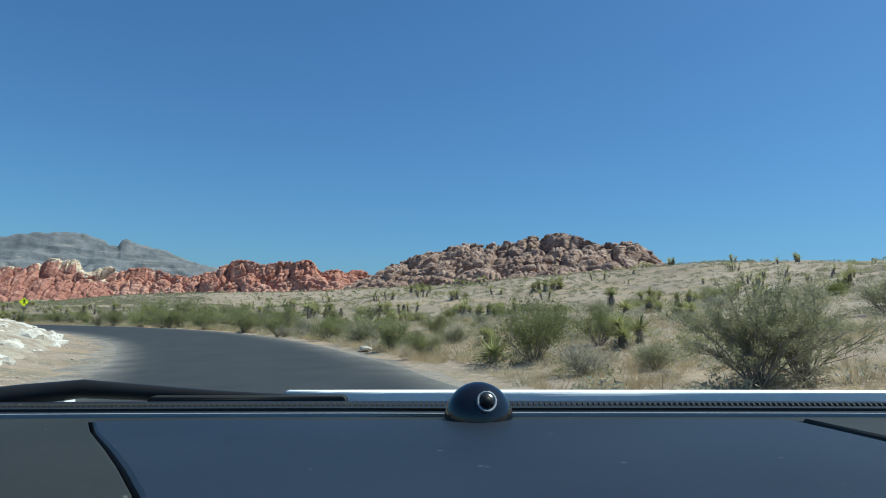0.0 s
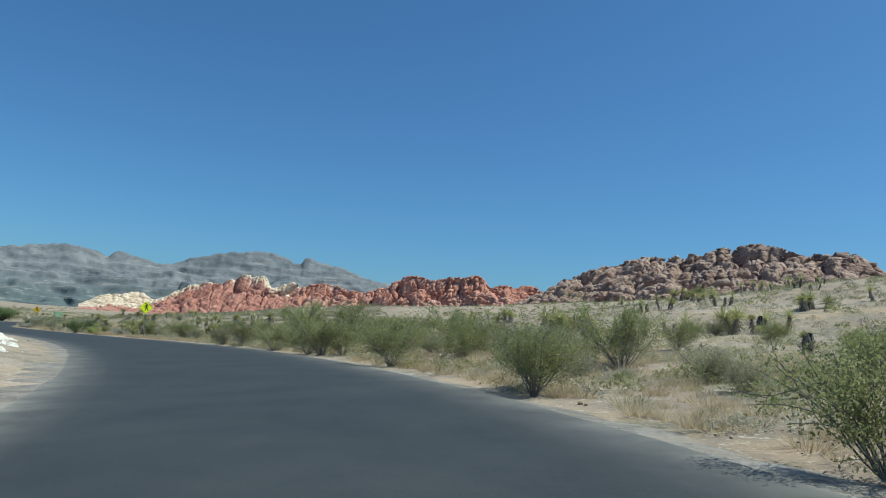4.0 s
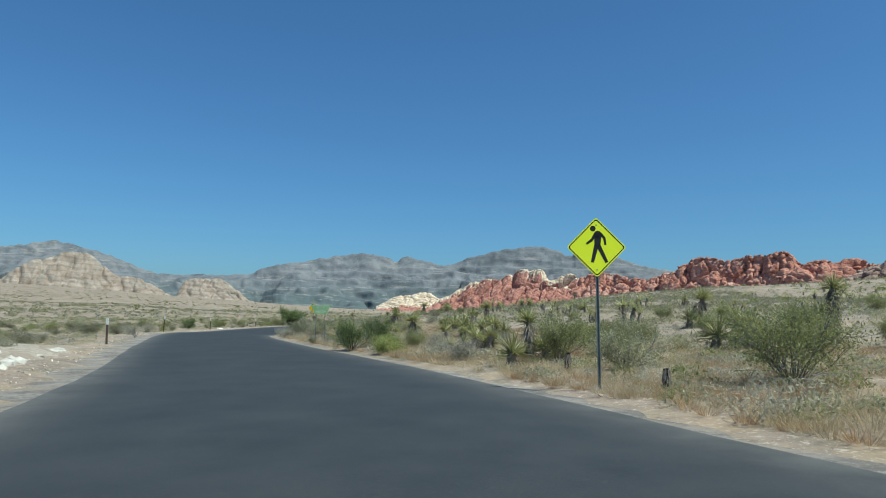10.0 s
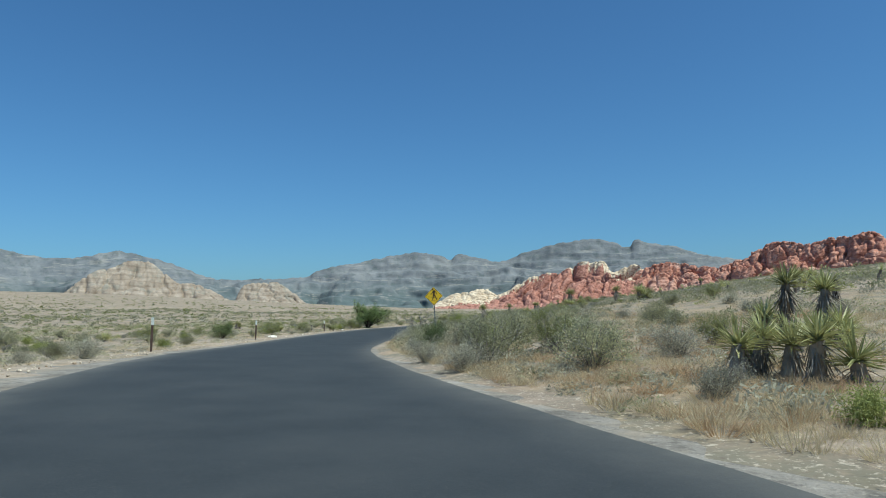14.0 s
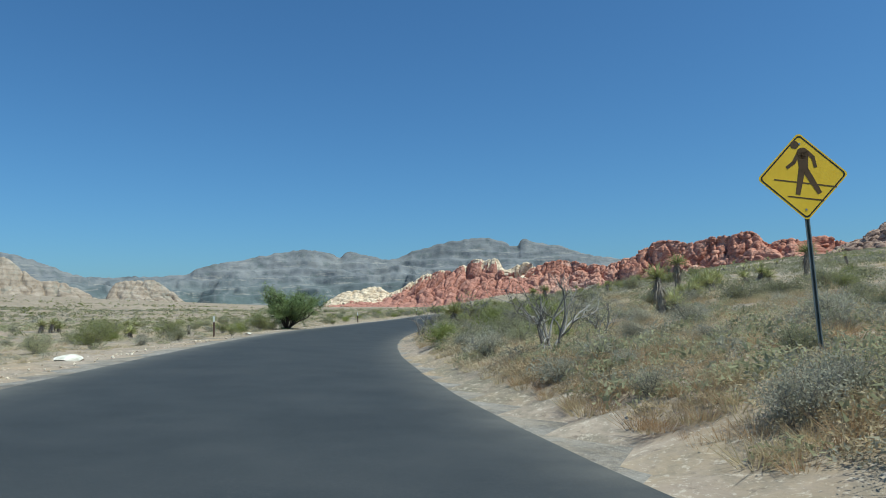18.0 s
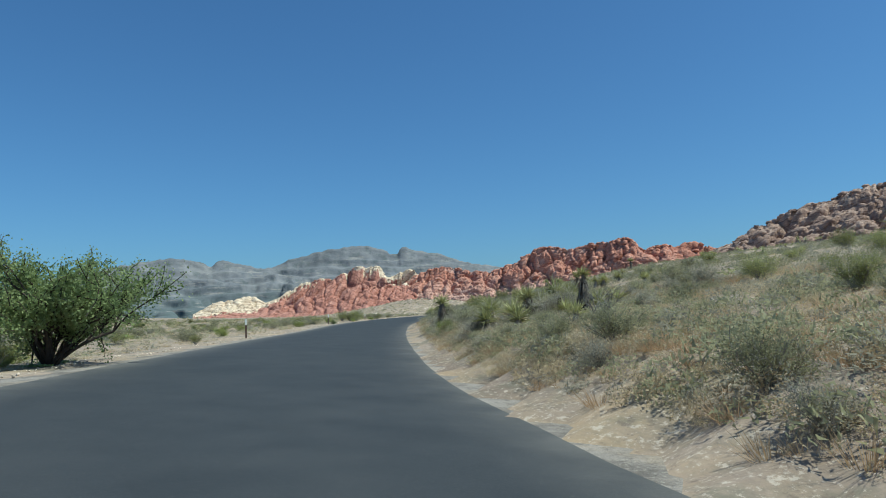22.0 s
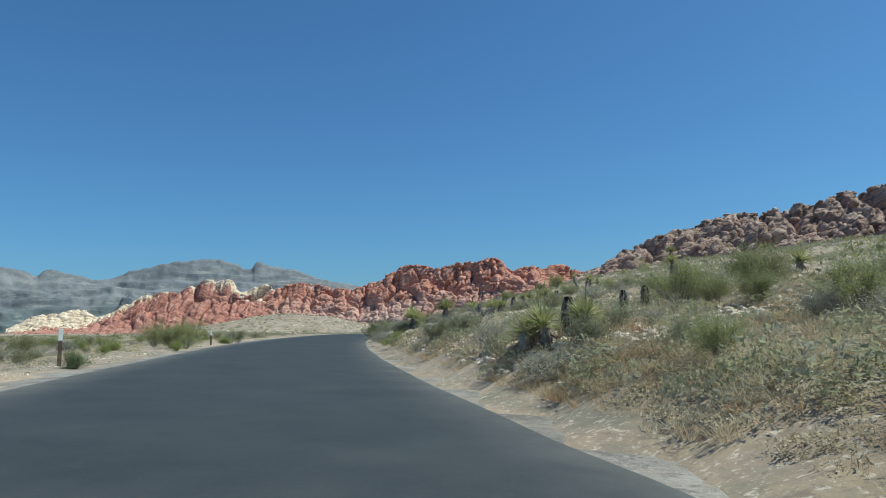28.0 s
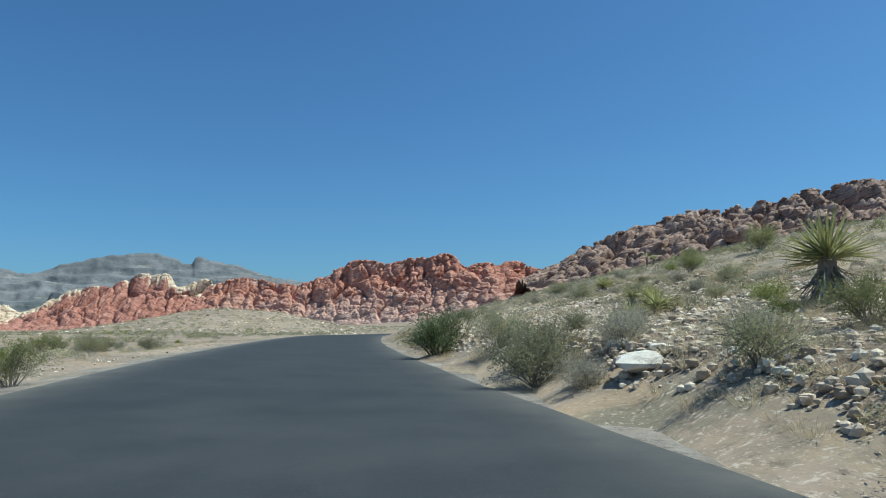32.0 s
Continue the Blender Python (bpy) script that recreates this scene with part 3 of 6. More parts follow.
def ridge(name, crest, run, materials, label, blocks, sizes, seed, back=0.5, steep=0.75, rough=5.0, step=2.0, rows=80, crags=(), shear=0.45, cap=(0, 0), foot_bed=(9, 9, 0), spurs=0.0, flatness=1.25, terrace=0.0, round_blocks=False, sunk=0.15, tallness=(0.5, 1.0), category="rock ridge", smooth=False):
    """A ridge of bare rock below a crest line, its foot in the ground. crags: (width, depth) of its knobs, split by clefts, coarse to fine.
    materials: body, cap and lower bed; cap: how far down from the crest the second one reaches; foot_bed: where the third one begins."""
    rng = np.random.default_rng(seed)
    line = spline(crest, step)
    jag = (fbm(line[:, 0] / 30, line[:, 1] / 30, seed + 9, 5) - 0.5) * rough * 0.6
    m = len(line)
    to = VIEW_CENTRE - line[:, :2]
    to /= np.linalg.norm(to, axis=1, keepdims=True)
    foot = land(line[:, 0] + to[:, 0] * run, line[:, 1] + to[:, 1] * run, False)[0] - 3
    along = np.r_[0, np.cumsum(np.linalg.norm(np.diff(line[:, :2], axis=0), axis=1))]
    nb = max(4, int(rows * back * 0.35))
    vv = np.r_[np.linspace(-back, 0, nb)[:-1], np.linspace(0, 1.0, rows)]
    A, Q = np.meshgrid(along, vv, indexing="ij")
    w = np.abs(Q)
    if spurs:
        q, G = A / (run * 0.36), 2.6 * (1 - w ** steep)
        warp = fbm(q * 0.8 + 5, G * 0.8 + 3, seed + 3) * 1.5
        fold = np.abs(value_noise(q + warp, G + warp, seed + 1) - 0.5) * 2 + 0.45 * np.abs(value_noise(q * 2.3 + warp, G * 2.3 + warp, seed + 2) - 0.5) * 2
        w = np.where((Q > 0) & (Q < 0.999), np.clip(w * (1 + spurs * (0.7 - fold)), 0, 1), w)
    f = np.where(Q >= 0, 1 - w ** steep, 1 - np.minimum(w / back, 1) ** 1.2)
    k = max(1, int(run * 0.3 / step))
    soft = np.convolve(np.pad(line[:, 2], 2 * k, mode="edge"), np.convolve(np.ones(2 * k + 1), np.ones(2 * k + 1)) / (2 * k + 1) ** 2, "valid")
    fade = np.exp(-(Q / 0.10) ** 2)
    crest_z = soft[:, None] * (1 - fade) + line[:, 2][:, None] * fade
    H = foot[:, None] + (crest_z - foot[:, None]) * f + jag[:, None] * np.exp(-np.abs(Q) / 0.04)
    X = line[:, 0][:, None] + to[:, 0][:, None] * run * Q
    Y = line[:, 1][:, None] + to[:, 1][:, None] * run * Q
    ease = 1 - np.maximum(Q, 0) ** 4
    H += rough * (fbm(X / (rough * 5), Y / (rough * 5), seed) - 0.5) * 2 * np.minimum(1, w * 6) * ease
    tall = np.clip((line[:, 2] - foot) / 60, 0.25, 1)[:, None]
    # Pale spurs, darker gullies: scree, with relief shading put into the colour.
    scree_relief = np.zeros_like(Q) if not spurs else np.where(Q > 0, np.clip((0.75 - np.abs(value_noise(q * 8 + warp * 3, G * 1.3 + warp, seed + 4) - 0.5) * 5) / 0.5, 0, 1) * np.clip((fold - 0.3) / 0.4, 0.15, 1) * np.clip((0.9 - w) / 0.3, 0, 1), 0.35)
    if terrace:
        t = H / terrace + (fbm(X / 260, Y / 260, seed + 15) - 0.5) * 1.6
        u = t - np.floor(t)
        H = H + (np.clip((u - 0.55) / 0.3, 0, 1) - u) * terrace * 0.75 * np.clip(w * 8, 0, 1) * ease
    push = np.zeros_like(H)
    for k, (wide, deep) in enumerate(crags):
        bend = (fbm(A / (wide * 2.5), Q * run / (wide * 2.5), seed + 40 + k) - 0.5) * 1.8
        f1, f2, own = cells(A / wide + bend, (Q * run * flatness + A * shear) / (wide * 1.35) + bend * 0.7, seed + 60 + 7 * k)
        push += deep * (0.95 * np.sqrt(np.minimum(1, (f2 - f1) * 3.0)) + 0.75 * own - 1.05) * tall
    push *= ease
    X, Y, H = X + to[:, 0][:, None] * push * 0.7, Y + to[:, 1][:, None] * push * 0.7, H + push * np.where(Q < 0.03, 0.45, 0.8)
    v = np.stack([X, Y, H], 2)
    top = new(name, None)
    tagged(top, label, category, kind="structure")
    edge = fbm(A / 22, Q * 6, seed + 71) - 0.5 + (fbm(A / 5, Q * 26, seed + 72) - 0.5) * 1.3
    bed = np.where(Q < cap[0] + cap[1] * edge * 2 + cap[1] * 0.8 * np.sin(A / 47), 1, 0)
    if len(materials) > 2:
        bed = np.where((Q > foot_bed[0] + foot_bed[1] * edge) & (A > foot_bed[2] + 90 * edge), 2, bed)
    me = mesh_of("rock_face", v.reshape(-1, 3), grid_faces(m, len(vv), True), materials[0], smooth)
    for x in materials[1:]:
        me.materials.append(x)
    me.polygons.foreach_set("material_index", bed[:-1, :-1].ravel().astype(np.int32))
    if spurs:
        me.attributes.new("scree_relief", "FLOAT", "POINT").data.foreach_set("value", scree_relief.ravel().astype(np.float32))
    part("rock_face", me, top)
    if blocks:
        power, cuts = (0.12, 2) if round_blocks else (0.35, 6)
        shapes, bf = boulder_shapes(10, 2, seed, power, 1.1, cuts)
        light, lf = boulder_shapes(10, 1, seed + 50, power, 1.1, cuts)
        V, F, M, at = [], [], [], 0
        for k in range(blocks):
            i = rng.integers(0, m)
            u = 0.0 if k % 7 == 0 else rng.random() ** 1.1 * 0.97
            j = nb - 1 + int(u * (rows - 1))
            s = sizes[0] + (sizes[1] - sizes[0]) * rng.random() ** 3.0
            if u < 0.04:
                s = min(s, sizes[0] + (sizes[1] - sizes[0]) * 0.45)
            s = min(s, max(line[i, 2] - foot[i], 1) * 0.2)
            big = s > sizes[0] + (sizes[1] - sizes[0]) * 0.5
            g = (shapes if big else light)[rng.integers(0, 10)] * np.array([rng.uniform(0.7, 1.6), rng.uniform(0.8, 1.2), rng.uniform(*tallness)]) * s
            g = g @ turned(rng, 0.3).T + v[i, j] - np.array([0, 0, s * (0.35 if u < 0.04 else sunk)])
            V.append(g)
            F.append((bf if big else lf) + at)
            M.append(np.full(len(F[-1]), bed[i, j]))
            at += len(g)
        me = mesh_of("boulders", np.vstack(V), np.vstack(F), materials[0], round_blocks)
        for x in materials[1:]:
            me.materials.append(x)
        me.polygons.foreach_set("material_index", np.concatenate(M).astype(np.int32))
        tagged(part("boulders", me, top), kind="stuff")
    return top


WHITE = [(-1137, 1311, 27), (-1102, 1340, 52), (-1072, 1365, 57), (-1043, 1386, 63), (-1020, 1403, 49), (-994, 1422, 55), (-960, 1430, 30)]
LEFT = [(-1060, 1374, 28), (-961, 1385, 63), (-907, 1383, 86), (-832, 1379, 95), (-770, 1372, 112), (-724, 1369, 104), (-704, 1368, 83), (-659, 1364, 99), (-636, 1361, 88), (-600, 1360, 40)]
RED = [(-709, 1368, 62), (-648, 1362, 85), (-587, 1355, 101), (-539, 1337, 91), (-500, 1322, 84), (-441, 1295, 86), (-379, 1263, 112), (-311, 1222, 102), (-267, 1191, 109), (-218, 1153, 105), (-202, 1144, 91),
       (-170, 1125, 93), (-159, 1125, 87), (-136, 1125, 94), (-118, 1125, 87), (-80, 1124, 66)]
HILL = [(-135, 956, 50), (-73, 944, 83), (-34, 929, 94), (25, 900, 110), (83, 844, 111), (120, 801, 116), (145, 770, 112), (176, 727, 100), (197, 693, 90), (218, 670, 72), (240, 645, 50)]
ridge("red_rock_ridge", RED, 150, (RED_ROCK,), "knobbly ridge of red sandstone with paler pink beds below", 260, (1.5, 8), 11, rows=110, step=1.6, crags=((58, 11), (26, 6.5), (11, 2.6)), shear=0.7, flatness=1.7, round_blocks=True, sunk=0.45, tallness=(0.45, 0.85), smooth=True)
ridge("red_rock_massif", LEFT, 170, (RED_DARK, WHITE_ROCK), "dark red sandstone massif capped with cream rock", 50, (1.4, 5), 12, rows=110, step=1.8, crags=((64, 13), (28, 7), (12, 2.6)), shear=1.2, flatness=1.1, cap=(0.06, 0.085), round_blocks=True, sunk=0.45, tallness=(0.45, 0.9), smooth=True)
ridge("white_rock_outcrop", WHITE, 120, (WHITE_ROCK, WHITE_ROCK, RED_DARK), "low outcrop of cream-white sandstone with a pink foot", 60, (1.2, 5), 13, crags=((30, 10), (13, 5), (6, 1.8)), foot_bed=(0.6, 0.4, -200), flatness=1.5, round_blocks=True, sunk=0.45, smooth=True)
ridge("rocky_hill", HILL, 260, (HILL_ROCK,), "large hill of pinkish brown boulders and slabs", 900, (0.9, 8), 14, step=1.5, rows=170, back=0.8, crags=((80, 15), (34, 9), (14, 4.2), (6.5, 1.8)), shear=0.9, flatness=1.3, round_blocks=True, sunk=0.42, tallness=(0.5, 0.95), smooth=True)
CLIFF_A = [(-2403, 970, 78), (-2375, 1041, 143), (-2350, 1100, 167), (-2326, 1153, 193), (-2295, 1215, 186), (-2266, 1271, 131), (-2222, 1350, 114), (-2173, 1430, 66)]
CLIFF_B = [(-2252, 1492, 50), (-2231, 1523, 118), (-2204, 1564, 129), (-2163, 1621, 126), (-2130, 1665, 92), (-2088, 1719, 40)]
ridge("tan_cliff", CLIFF_A, 170, (CLIFF_ROCK,), "tan sandstone cliffs below the grey mountains", 0, (2, 7), 15, rough=12, step=3.5, rows=56, steep=0.7, crags=((60, 16), (24, 7), (10, 2.5)), smooth=True)
ridge("tan_cliff", CLIFF_B, 170, (CLIFF_ROCK,), "rounded tan sandstone butte on the plain", 0, (2, 7), 16, rough=12, step=3.5, rows=56, steep=0.7, crags=((50, 13), (20, 6), (9, 2)), smooth=True)
MOUNTAINS = [(-4300, 500, 330), (-4119, 1182, 378), (-4032, 1465, 336), (-3968, 1637, 335), (-3882, 1838, 376), (-3778, 2048, 321), (-3657, 2261, 234), (-3539, 2446, 228), (-3366, 2682, 242), (-3304, 2759, 284), (-3127, 2961, 339),
             (-2923, 3163, 389), (-2805, 3269, 376), (-2752, 3314, 342), (-2699, 3357, 376), (-2507, 3503, 331), (-2365, 3599, 391), (-2076, 3773, 455), (-1925, 3852, 426), (-1885, 3870, 402), (-1846, 3888, 399), (-1832, 3895, 430), (-1807, 3907, 440), (-1735, 3938, 416), (-1639, 3979, 398),
             (-1468, 4044, 338), (-1327, 4091, 311), (-1027, 4174, 250), (-769, 4226, 160), (-400, 4250, 110)]
ridge("mountain_range", MOUNTAINS, 900, (LIMESTONE,), "haze-tinted blue-grey banded limestone mountains on the horizon", 0, (1, 2), 17, rough=34, step=9, rows=130, steep=0.7, back=0.3, spurs=0.95, terrace=52, category="mountains", smooth=True)


# ---- plants ----
LEAF_GREEN = mat("creosote_leaf", [(0.2, (0.200, 0.210, 0.082)), (0.5, (0.300, 0.310, 0.132)), (0.8, (0.410, 0.405, 0.200))], 2.0, 30.0, 0.6, 0, vary=0.25, spec=0.12, trans=0.5)
LEAF_DARK = mat("dark_green_leaf", [(0.2, (0.105, 0.140, 0.058)), (0.5, (0.165, 0.205, 0.088)), (0.8, (0.245, 0.285, 0.135))], 2.0, 30.0, 0.55, 0, vary=0.2, spec=0.12, trans=0.40)
LEAF_TREE = mat("tree_leaf", [(0.2, (0.15, 0.20, 0.075)), (0.5, (0.235, 0.295, 0.12)), (0.8, (0.33, 0.38, 0.17))], 2.0, 30.0, 0.55, 0, vary=0.1, spec=0.12, trans=0.45)
LEAF_OLIVE = mat("olive_leaf", [(0.2, (0.235, 0.230, 0.128)), (0.5, (0.345, 0.335, 0.200)), (0.8, (0.465, 0.440, 0.280))], 2.0, 30.0, 0.7, 0, vary=0.25, spec=0.12, trans=0.5)
LEAF_GREY = mat("grey_leaf", [(0.2, (0.285, 0.268, 0.200)), (0.5, (0.410, 0.385, 0.290)), (0.8, (0.530, 0.500, 0.385))], 2.0, 30.0, 0.8, 0, vary=0.2, spec=0.12, trans=0.48)
LEAF_LIME = mat("lime_leaf", [(0.2, (0.19, 0.215, 0.065)), (0.5, (0.29, 0.315, 0.105)), (0.8, (0.40, 0.41, 0.17))], 2.0, 30.0, 0.6, 0, vary=0.2, spec=0.12, trans=0.35)
GRASS = mat("dry_grass_blade", [(0.2, (0.40, 0.30, 0.175)), (0.5, (0.54, 0.435, 0.275)), (0.8, (0.66, 0.57, 0.40))], 0.2, 9.0, 0.8, 0, vary=0.15, trans=0.4)
RUST_GRASS = mat("rust_dry_grass_blade", [(0.2, (0.34, 0.215, 0.12)), (0.5, (0.47, 0.32, 0.185)), (0.8, (0.58, 0.43, 0.27))], 0.2, 9.0, 0.8, 0, vary=0.15, trans=0.4)
YUCCA_LEAF = mat("yucca_blade", [(0.2, (0.22, 0.23, 0.095)), (0.5, (0.39, 0.385, 0.17)), (0.8, (0.60, 0.57, 0.31))], 1.2, 7.0, 0.42, 0, vary=0.2, trans=0.25)
YUCCA_DEAD = mat("dead_yucca_blade", [(0.2, (0.14, 0.115, 0.09)), (0.5, (0.26, 0.225, 0.185)), (0.8, (0.40, 0.355, 0.30))], 1.2, 9.0, 0.85, 0, vary=0.2)
BARK = mat("dark_bark", [(0.2, (0.025, 0.019, 0.014)), (0.5, (0.055, 0.042, 0.032)), (0.8, (0.10, 0.082, 0.065))], 2.0, 25.0, 0.9, 0.5)
GREY_WOOD = mat("grey_dead_wood", [(0.2, (0.13, 0.115, 0.10)), (0.5, (0.23, 0.21, 0.185)), (0.8, (0.34, 0.315, 0.285))], 2.0, 25.0, 0.9, 0.4, vary=0.2)


class Soup:
    """Gathers pieces of one mesh."""

    def __init__(self):
        self.v, self.f, self.n = [], [], 0

    def add(self, v, f):
        self.v.append(np.asarray(v, float))
        self.f += (np.asarray(f) + self.n).tolist()
        self.n += len(v)

    def mesh(self, name, material, smooth=False):
        return mesh_of(name, np.vstack(self.v), self.f, material, smooth)


def tube(soup, pts, r0, r1, sides=5):
    pts = np.asarray(pts, float)
    n = len(pts)
    d = np.gradient(pts, axis=0)
    d /= np.linalg.norm(d, axis=1, keepdims=True) + 1e-9
    a = np.cross(d, [0.31, 0.11, 0.94])
    a /= np.linalg.norm(a, axis=1, keepdims=True) + 1e-9
    b = np.cross(d, a)
    ang = np.arange(sides) * 2 * np.pi / sides
    r = np.linspace(r0, r1, n)[:, None, None]
    v = pts[:, None] + r * (np.cos(ang)[None, :, None] * a[:, None] + np.sin(ang)[None, :, None] * b[:, None])
    i, j = np.meshgrid(np.arange(n - 1), np.arange(sides), indexing="ij")
    k = (j + 1) % sides
    f = np.stack([i * sides + j, i * sides + k, (i + 1) * sides + k, (i + 1) * sides + j], -1).reshape(-1, 4)
    soup.add(v.reshape(-1, 3), f)


def leaves(soup, centres, size, rng, long=1.6, up=0.3, three=False):
    """Small pointed leaves, one at each centre, turned at random."""
    c = np.asarray(centres)
    n = len(c)
    a = rng.normal(size=(n, 3))
    a[:, 2] += up
    a /= np.linalg.norm(a, axis=1, keepdims=True)
    b = np.cross(a, rng.normal(size=(n, 3)))
    b /= np.linalg.norm(b, axis=1, keepdims=True) + 1e-9
    s = size * rng.uniform(0.6, 1.4, (n, 1))
    if three:
        soup.add(np.stack([c - a * s * long / 2 - b * s * 0.3, c - a * s * long / 2 + b * s * 0.3, c + a * s * long / 2], 1).reshape(-1, 3), np.arange(3 * n).reshape(n, 3))
        return
    v = np.stack([c - a * s * long / 2, c + b * s / 2, c + a * s * long / 2, c - b * s / 2], 1).reshape(-1, 3)
    soup.add(v, np.arange(4 * n).reshape(n, 4))


def stem_line(rng, start, out, length, bend=0.25, n=6):
    p, d = [np.array(start, float)], np.array(out, float) / np.linalg.norm(out)
    for _ in range(n - 1):
        d = d + rng.normal(0, bend, 3) * 0.5
        d /= np.linalg.norm(d)
        p.append(p[-1] + d * length / (n - 1))
    return np.array(p)


def grow(soup, rng, start, out, length, radius, level, tips, split=3, spread=0.6, lift=0.15, bend=0.3):
    """A branch that divides; the ends are gathered in tips."""
    line = stem_line(rng, start, out, length, bend)
    tube(soup, line, radius, radius * 0.55, 6 if level > 1 else (4 if level else 3))
    if level == 0:
        tips.append(line)
        return
    for k in range(split):
        i = rng.integers(2, len(line)) if k else len(line) - 1
        d = (line[i] - line[i - 1]) / (np.linalg.norm(line[i] - line[i - 1]) + 1e-9)
        nd = d + rng.normal(0, spread, 3) + np.array([0, 0, lift])
        grow(soup, rng, line[i], nd, length * rng.uniform(0.55, 0.8), radius * 0.55, level - 1, tips, split, spread, lift, bend)


def shrub(name, label, category, seed, height, radius, stems, leaf_n, leaf, leaf_mat, wood_mat, level=1, split=3, spread=0.5, upright=0.9, scatter=0.09, bare=0.35, wood_r=0.012, long=1.6):
    """A bush: stems that divide from one foot, and small leaves about their outer lengths."""
    rng = np.random.default_rng(seed)
    wood, tips, frames = Soup(), [], []
    for k in range(stems):
        if level >= 2 and k:
            frames.append(wood)
            wood = Soup()
        a = rng.uniform(0, 2 * np.pi)
        lean = rng.random() ** 0.7 * radius / height
        d = np.array([np.cos(a) * lean, np.sin(a) * lean, upright])
        ln = np.hypot(lean, 1) * height * rng.uniform(0.62, 1.0) / (1 + 0.68 * level * 0.8)
        grow(wood, rng, (np.cos(a) * 0.05, np.sin(a) * 0.05, -0.05), d, ln, wood_r, level, tips, split, spread)
    top = new(name, None)
    tagged(top, label, category)
    for w in frames + [wood]:
        part("branch" if level >= 2 else "framework", w.mesh("branch", wood_mat), top)
    if leaf_n:
        lv = Soup()
        pick = rng.integers(0, len(tips), leaf_n)
        u = bare + (1 - bare) * rng.random(leaf_n)
        pts = np.array([tips[i][min(int(w * 5), 4)] + (tips[i][min(int(w * 5) + 1, 5)] - tips[i][min(int(w * 5), 4)]) * (w * 5 - int(w * 5)) for i, w in zip(pick, u)])
        pts += rng.normal(0, scatter, pts.shape)
        pts[:, 2] = np.maximum(pts[:, 2], 0.03)
        leaves(lv, pts, leaf, rng, long)
        part("foliage", lv.mesh("foliage", leaf_mat), top)
    return top


def blade(soup, root, d, length, width, rng, droop=0.0, fold=0.35):
    """A stiff, folded, pointed blade."""
    d = np.asarray(d, float) / np.linalg.norm(d)
    side = np.cross(d, [0, 0, 1.0])
    if np.linalg.norm(side) < 0.05:
        side = np.array([1.0, 0, 0])
    side /= np.linalg.norm(side)
    low = np.cross(side, d)
    low *= -np.sign(low[2] + 1e-9)
    p = np.array(root, float)
    v = []
    for u, w in ((0, 0.7), (0.35, 1.0), (0.75, 0.6)):
        c = p + d * length * u + np.array([0, 0, -droop * length * u * u])
        v += [c - side * width * w / 2, c + low * width * w * fold, c + side * width * w / 2]
    v.append(p + d * length + np.array([0, 0, -droop * length]))
    soup.add(v, np.array([[0, 1, 4, 3], [1, 2, 5, 4], [3, 4, 7, 6], [4, 5, 8, 7]]))
    soup.f += [[soup.n - 10 + 6, soup.n - 10 + 7, soup.n - 1], [soup.n - 10 + 7, soup.n - 10 + 8, soup.n - 1]]


def rosette(live, dead, at, axis, length, blades, dead_n, rng, width=0.04):
    axis = np.asarray(axis, float) / np.linalg.norm(axis)
    for k in range(blades):
        a, t = rng.uniform(0, 2 * np.pi), np.arccos(1 - 1.15 * rng.random())
        d = np.array([np.cos(a) * np.sin(t), np.sin(a) * np.sin(t), np.cos(t)])
        d = d + axis * 0.35 - np.array([0, 0, 0.35])
        blade(live, np.array(at) + axis * rng.uniform(-0.08, 0.06), d, length * rng.uniform(0.72, 1.1), width * rng.uniform(0.8, 1.2), rng, rng.uniform(0, 0.12))
    for k in range(dead_n):
        a = rng.uniform(0, 2 * np.pi)
        d = np.array([np.cos(a), np.sin(a), -rng.uniform(0.1, 2.2)])
        blade(dead, np.array(at) - axis * rng.uniform(0.05, 0.3), d, length * rng.uniform(0.5, 0.95), width * 0.8, rng, rng.uniform(0.1, 0.5))


def yucca(label, seed, heads, blades=85, length=0.62, dead_n=55):
    """heads: (x, y, height of the head, lean) for each stem."""
    rng = np.random.default_rng(seed)
    top = new("yucca", None)
    tagged(top, label, "yucca")
    for x, y, h, lean in heads:
        live, dead, wood = Soup(), Soup(), Soup()
        a = rng.uniform(0, 2 * np.pi)
        end = np.array([x + np.cos(a) * lean * h, y + np.sin(a) * lean * h, h])
        base = np.array([x, y, -0.1])
        mid = (base + end) / 2 + np.array([np.cos(a), np.sin(a), 0]) * -0.1 * lean * h
        tube(wood, [base, base * 0.5 + mid * 0.5, mid, mid * 0.5 + end * 0.5, end], 0.12, 0.10, 9)
        rosette(live, dead, end, end - mid + np.array([0, 0, 0.2]), length, blades, dead_n, rng)
        for k in range(int(70 * max(h - 0.25, 0))):
            b, z = rng.uniform(0, 2 * np.pi), rng.uniform(0.15, h)
            c = base + (end - base) * z / h
            blade(dead, c + np.array([np.cos(b), np.sin(b), 0]) * 0.1, (np.cos(b) * 0.35, np.sin(b) * 0.35, -1), length * rng.uniform(0.45, 0.8), 0.035, rng)
        trunk = part("trunk", wood.mesh("trunk", YUCCA_DEAD), top)
        part("dead_foliage", dead.mesh("dead_foliage", YUCCA_DEAD), trunk, "dry brown hanging leaves")
        part("leaf_crown", live.mesh("leaf_crown", YUCCA_LEAF), trunk)
    return top


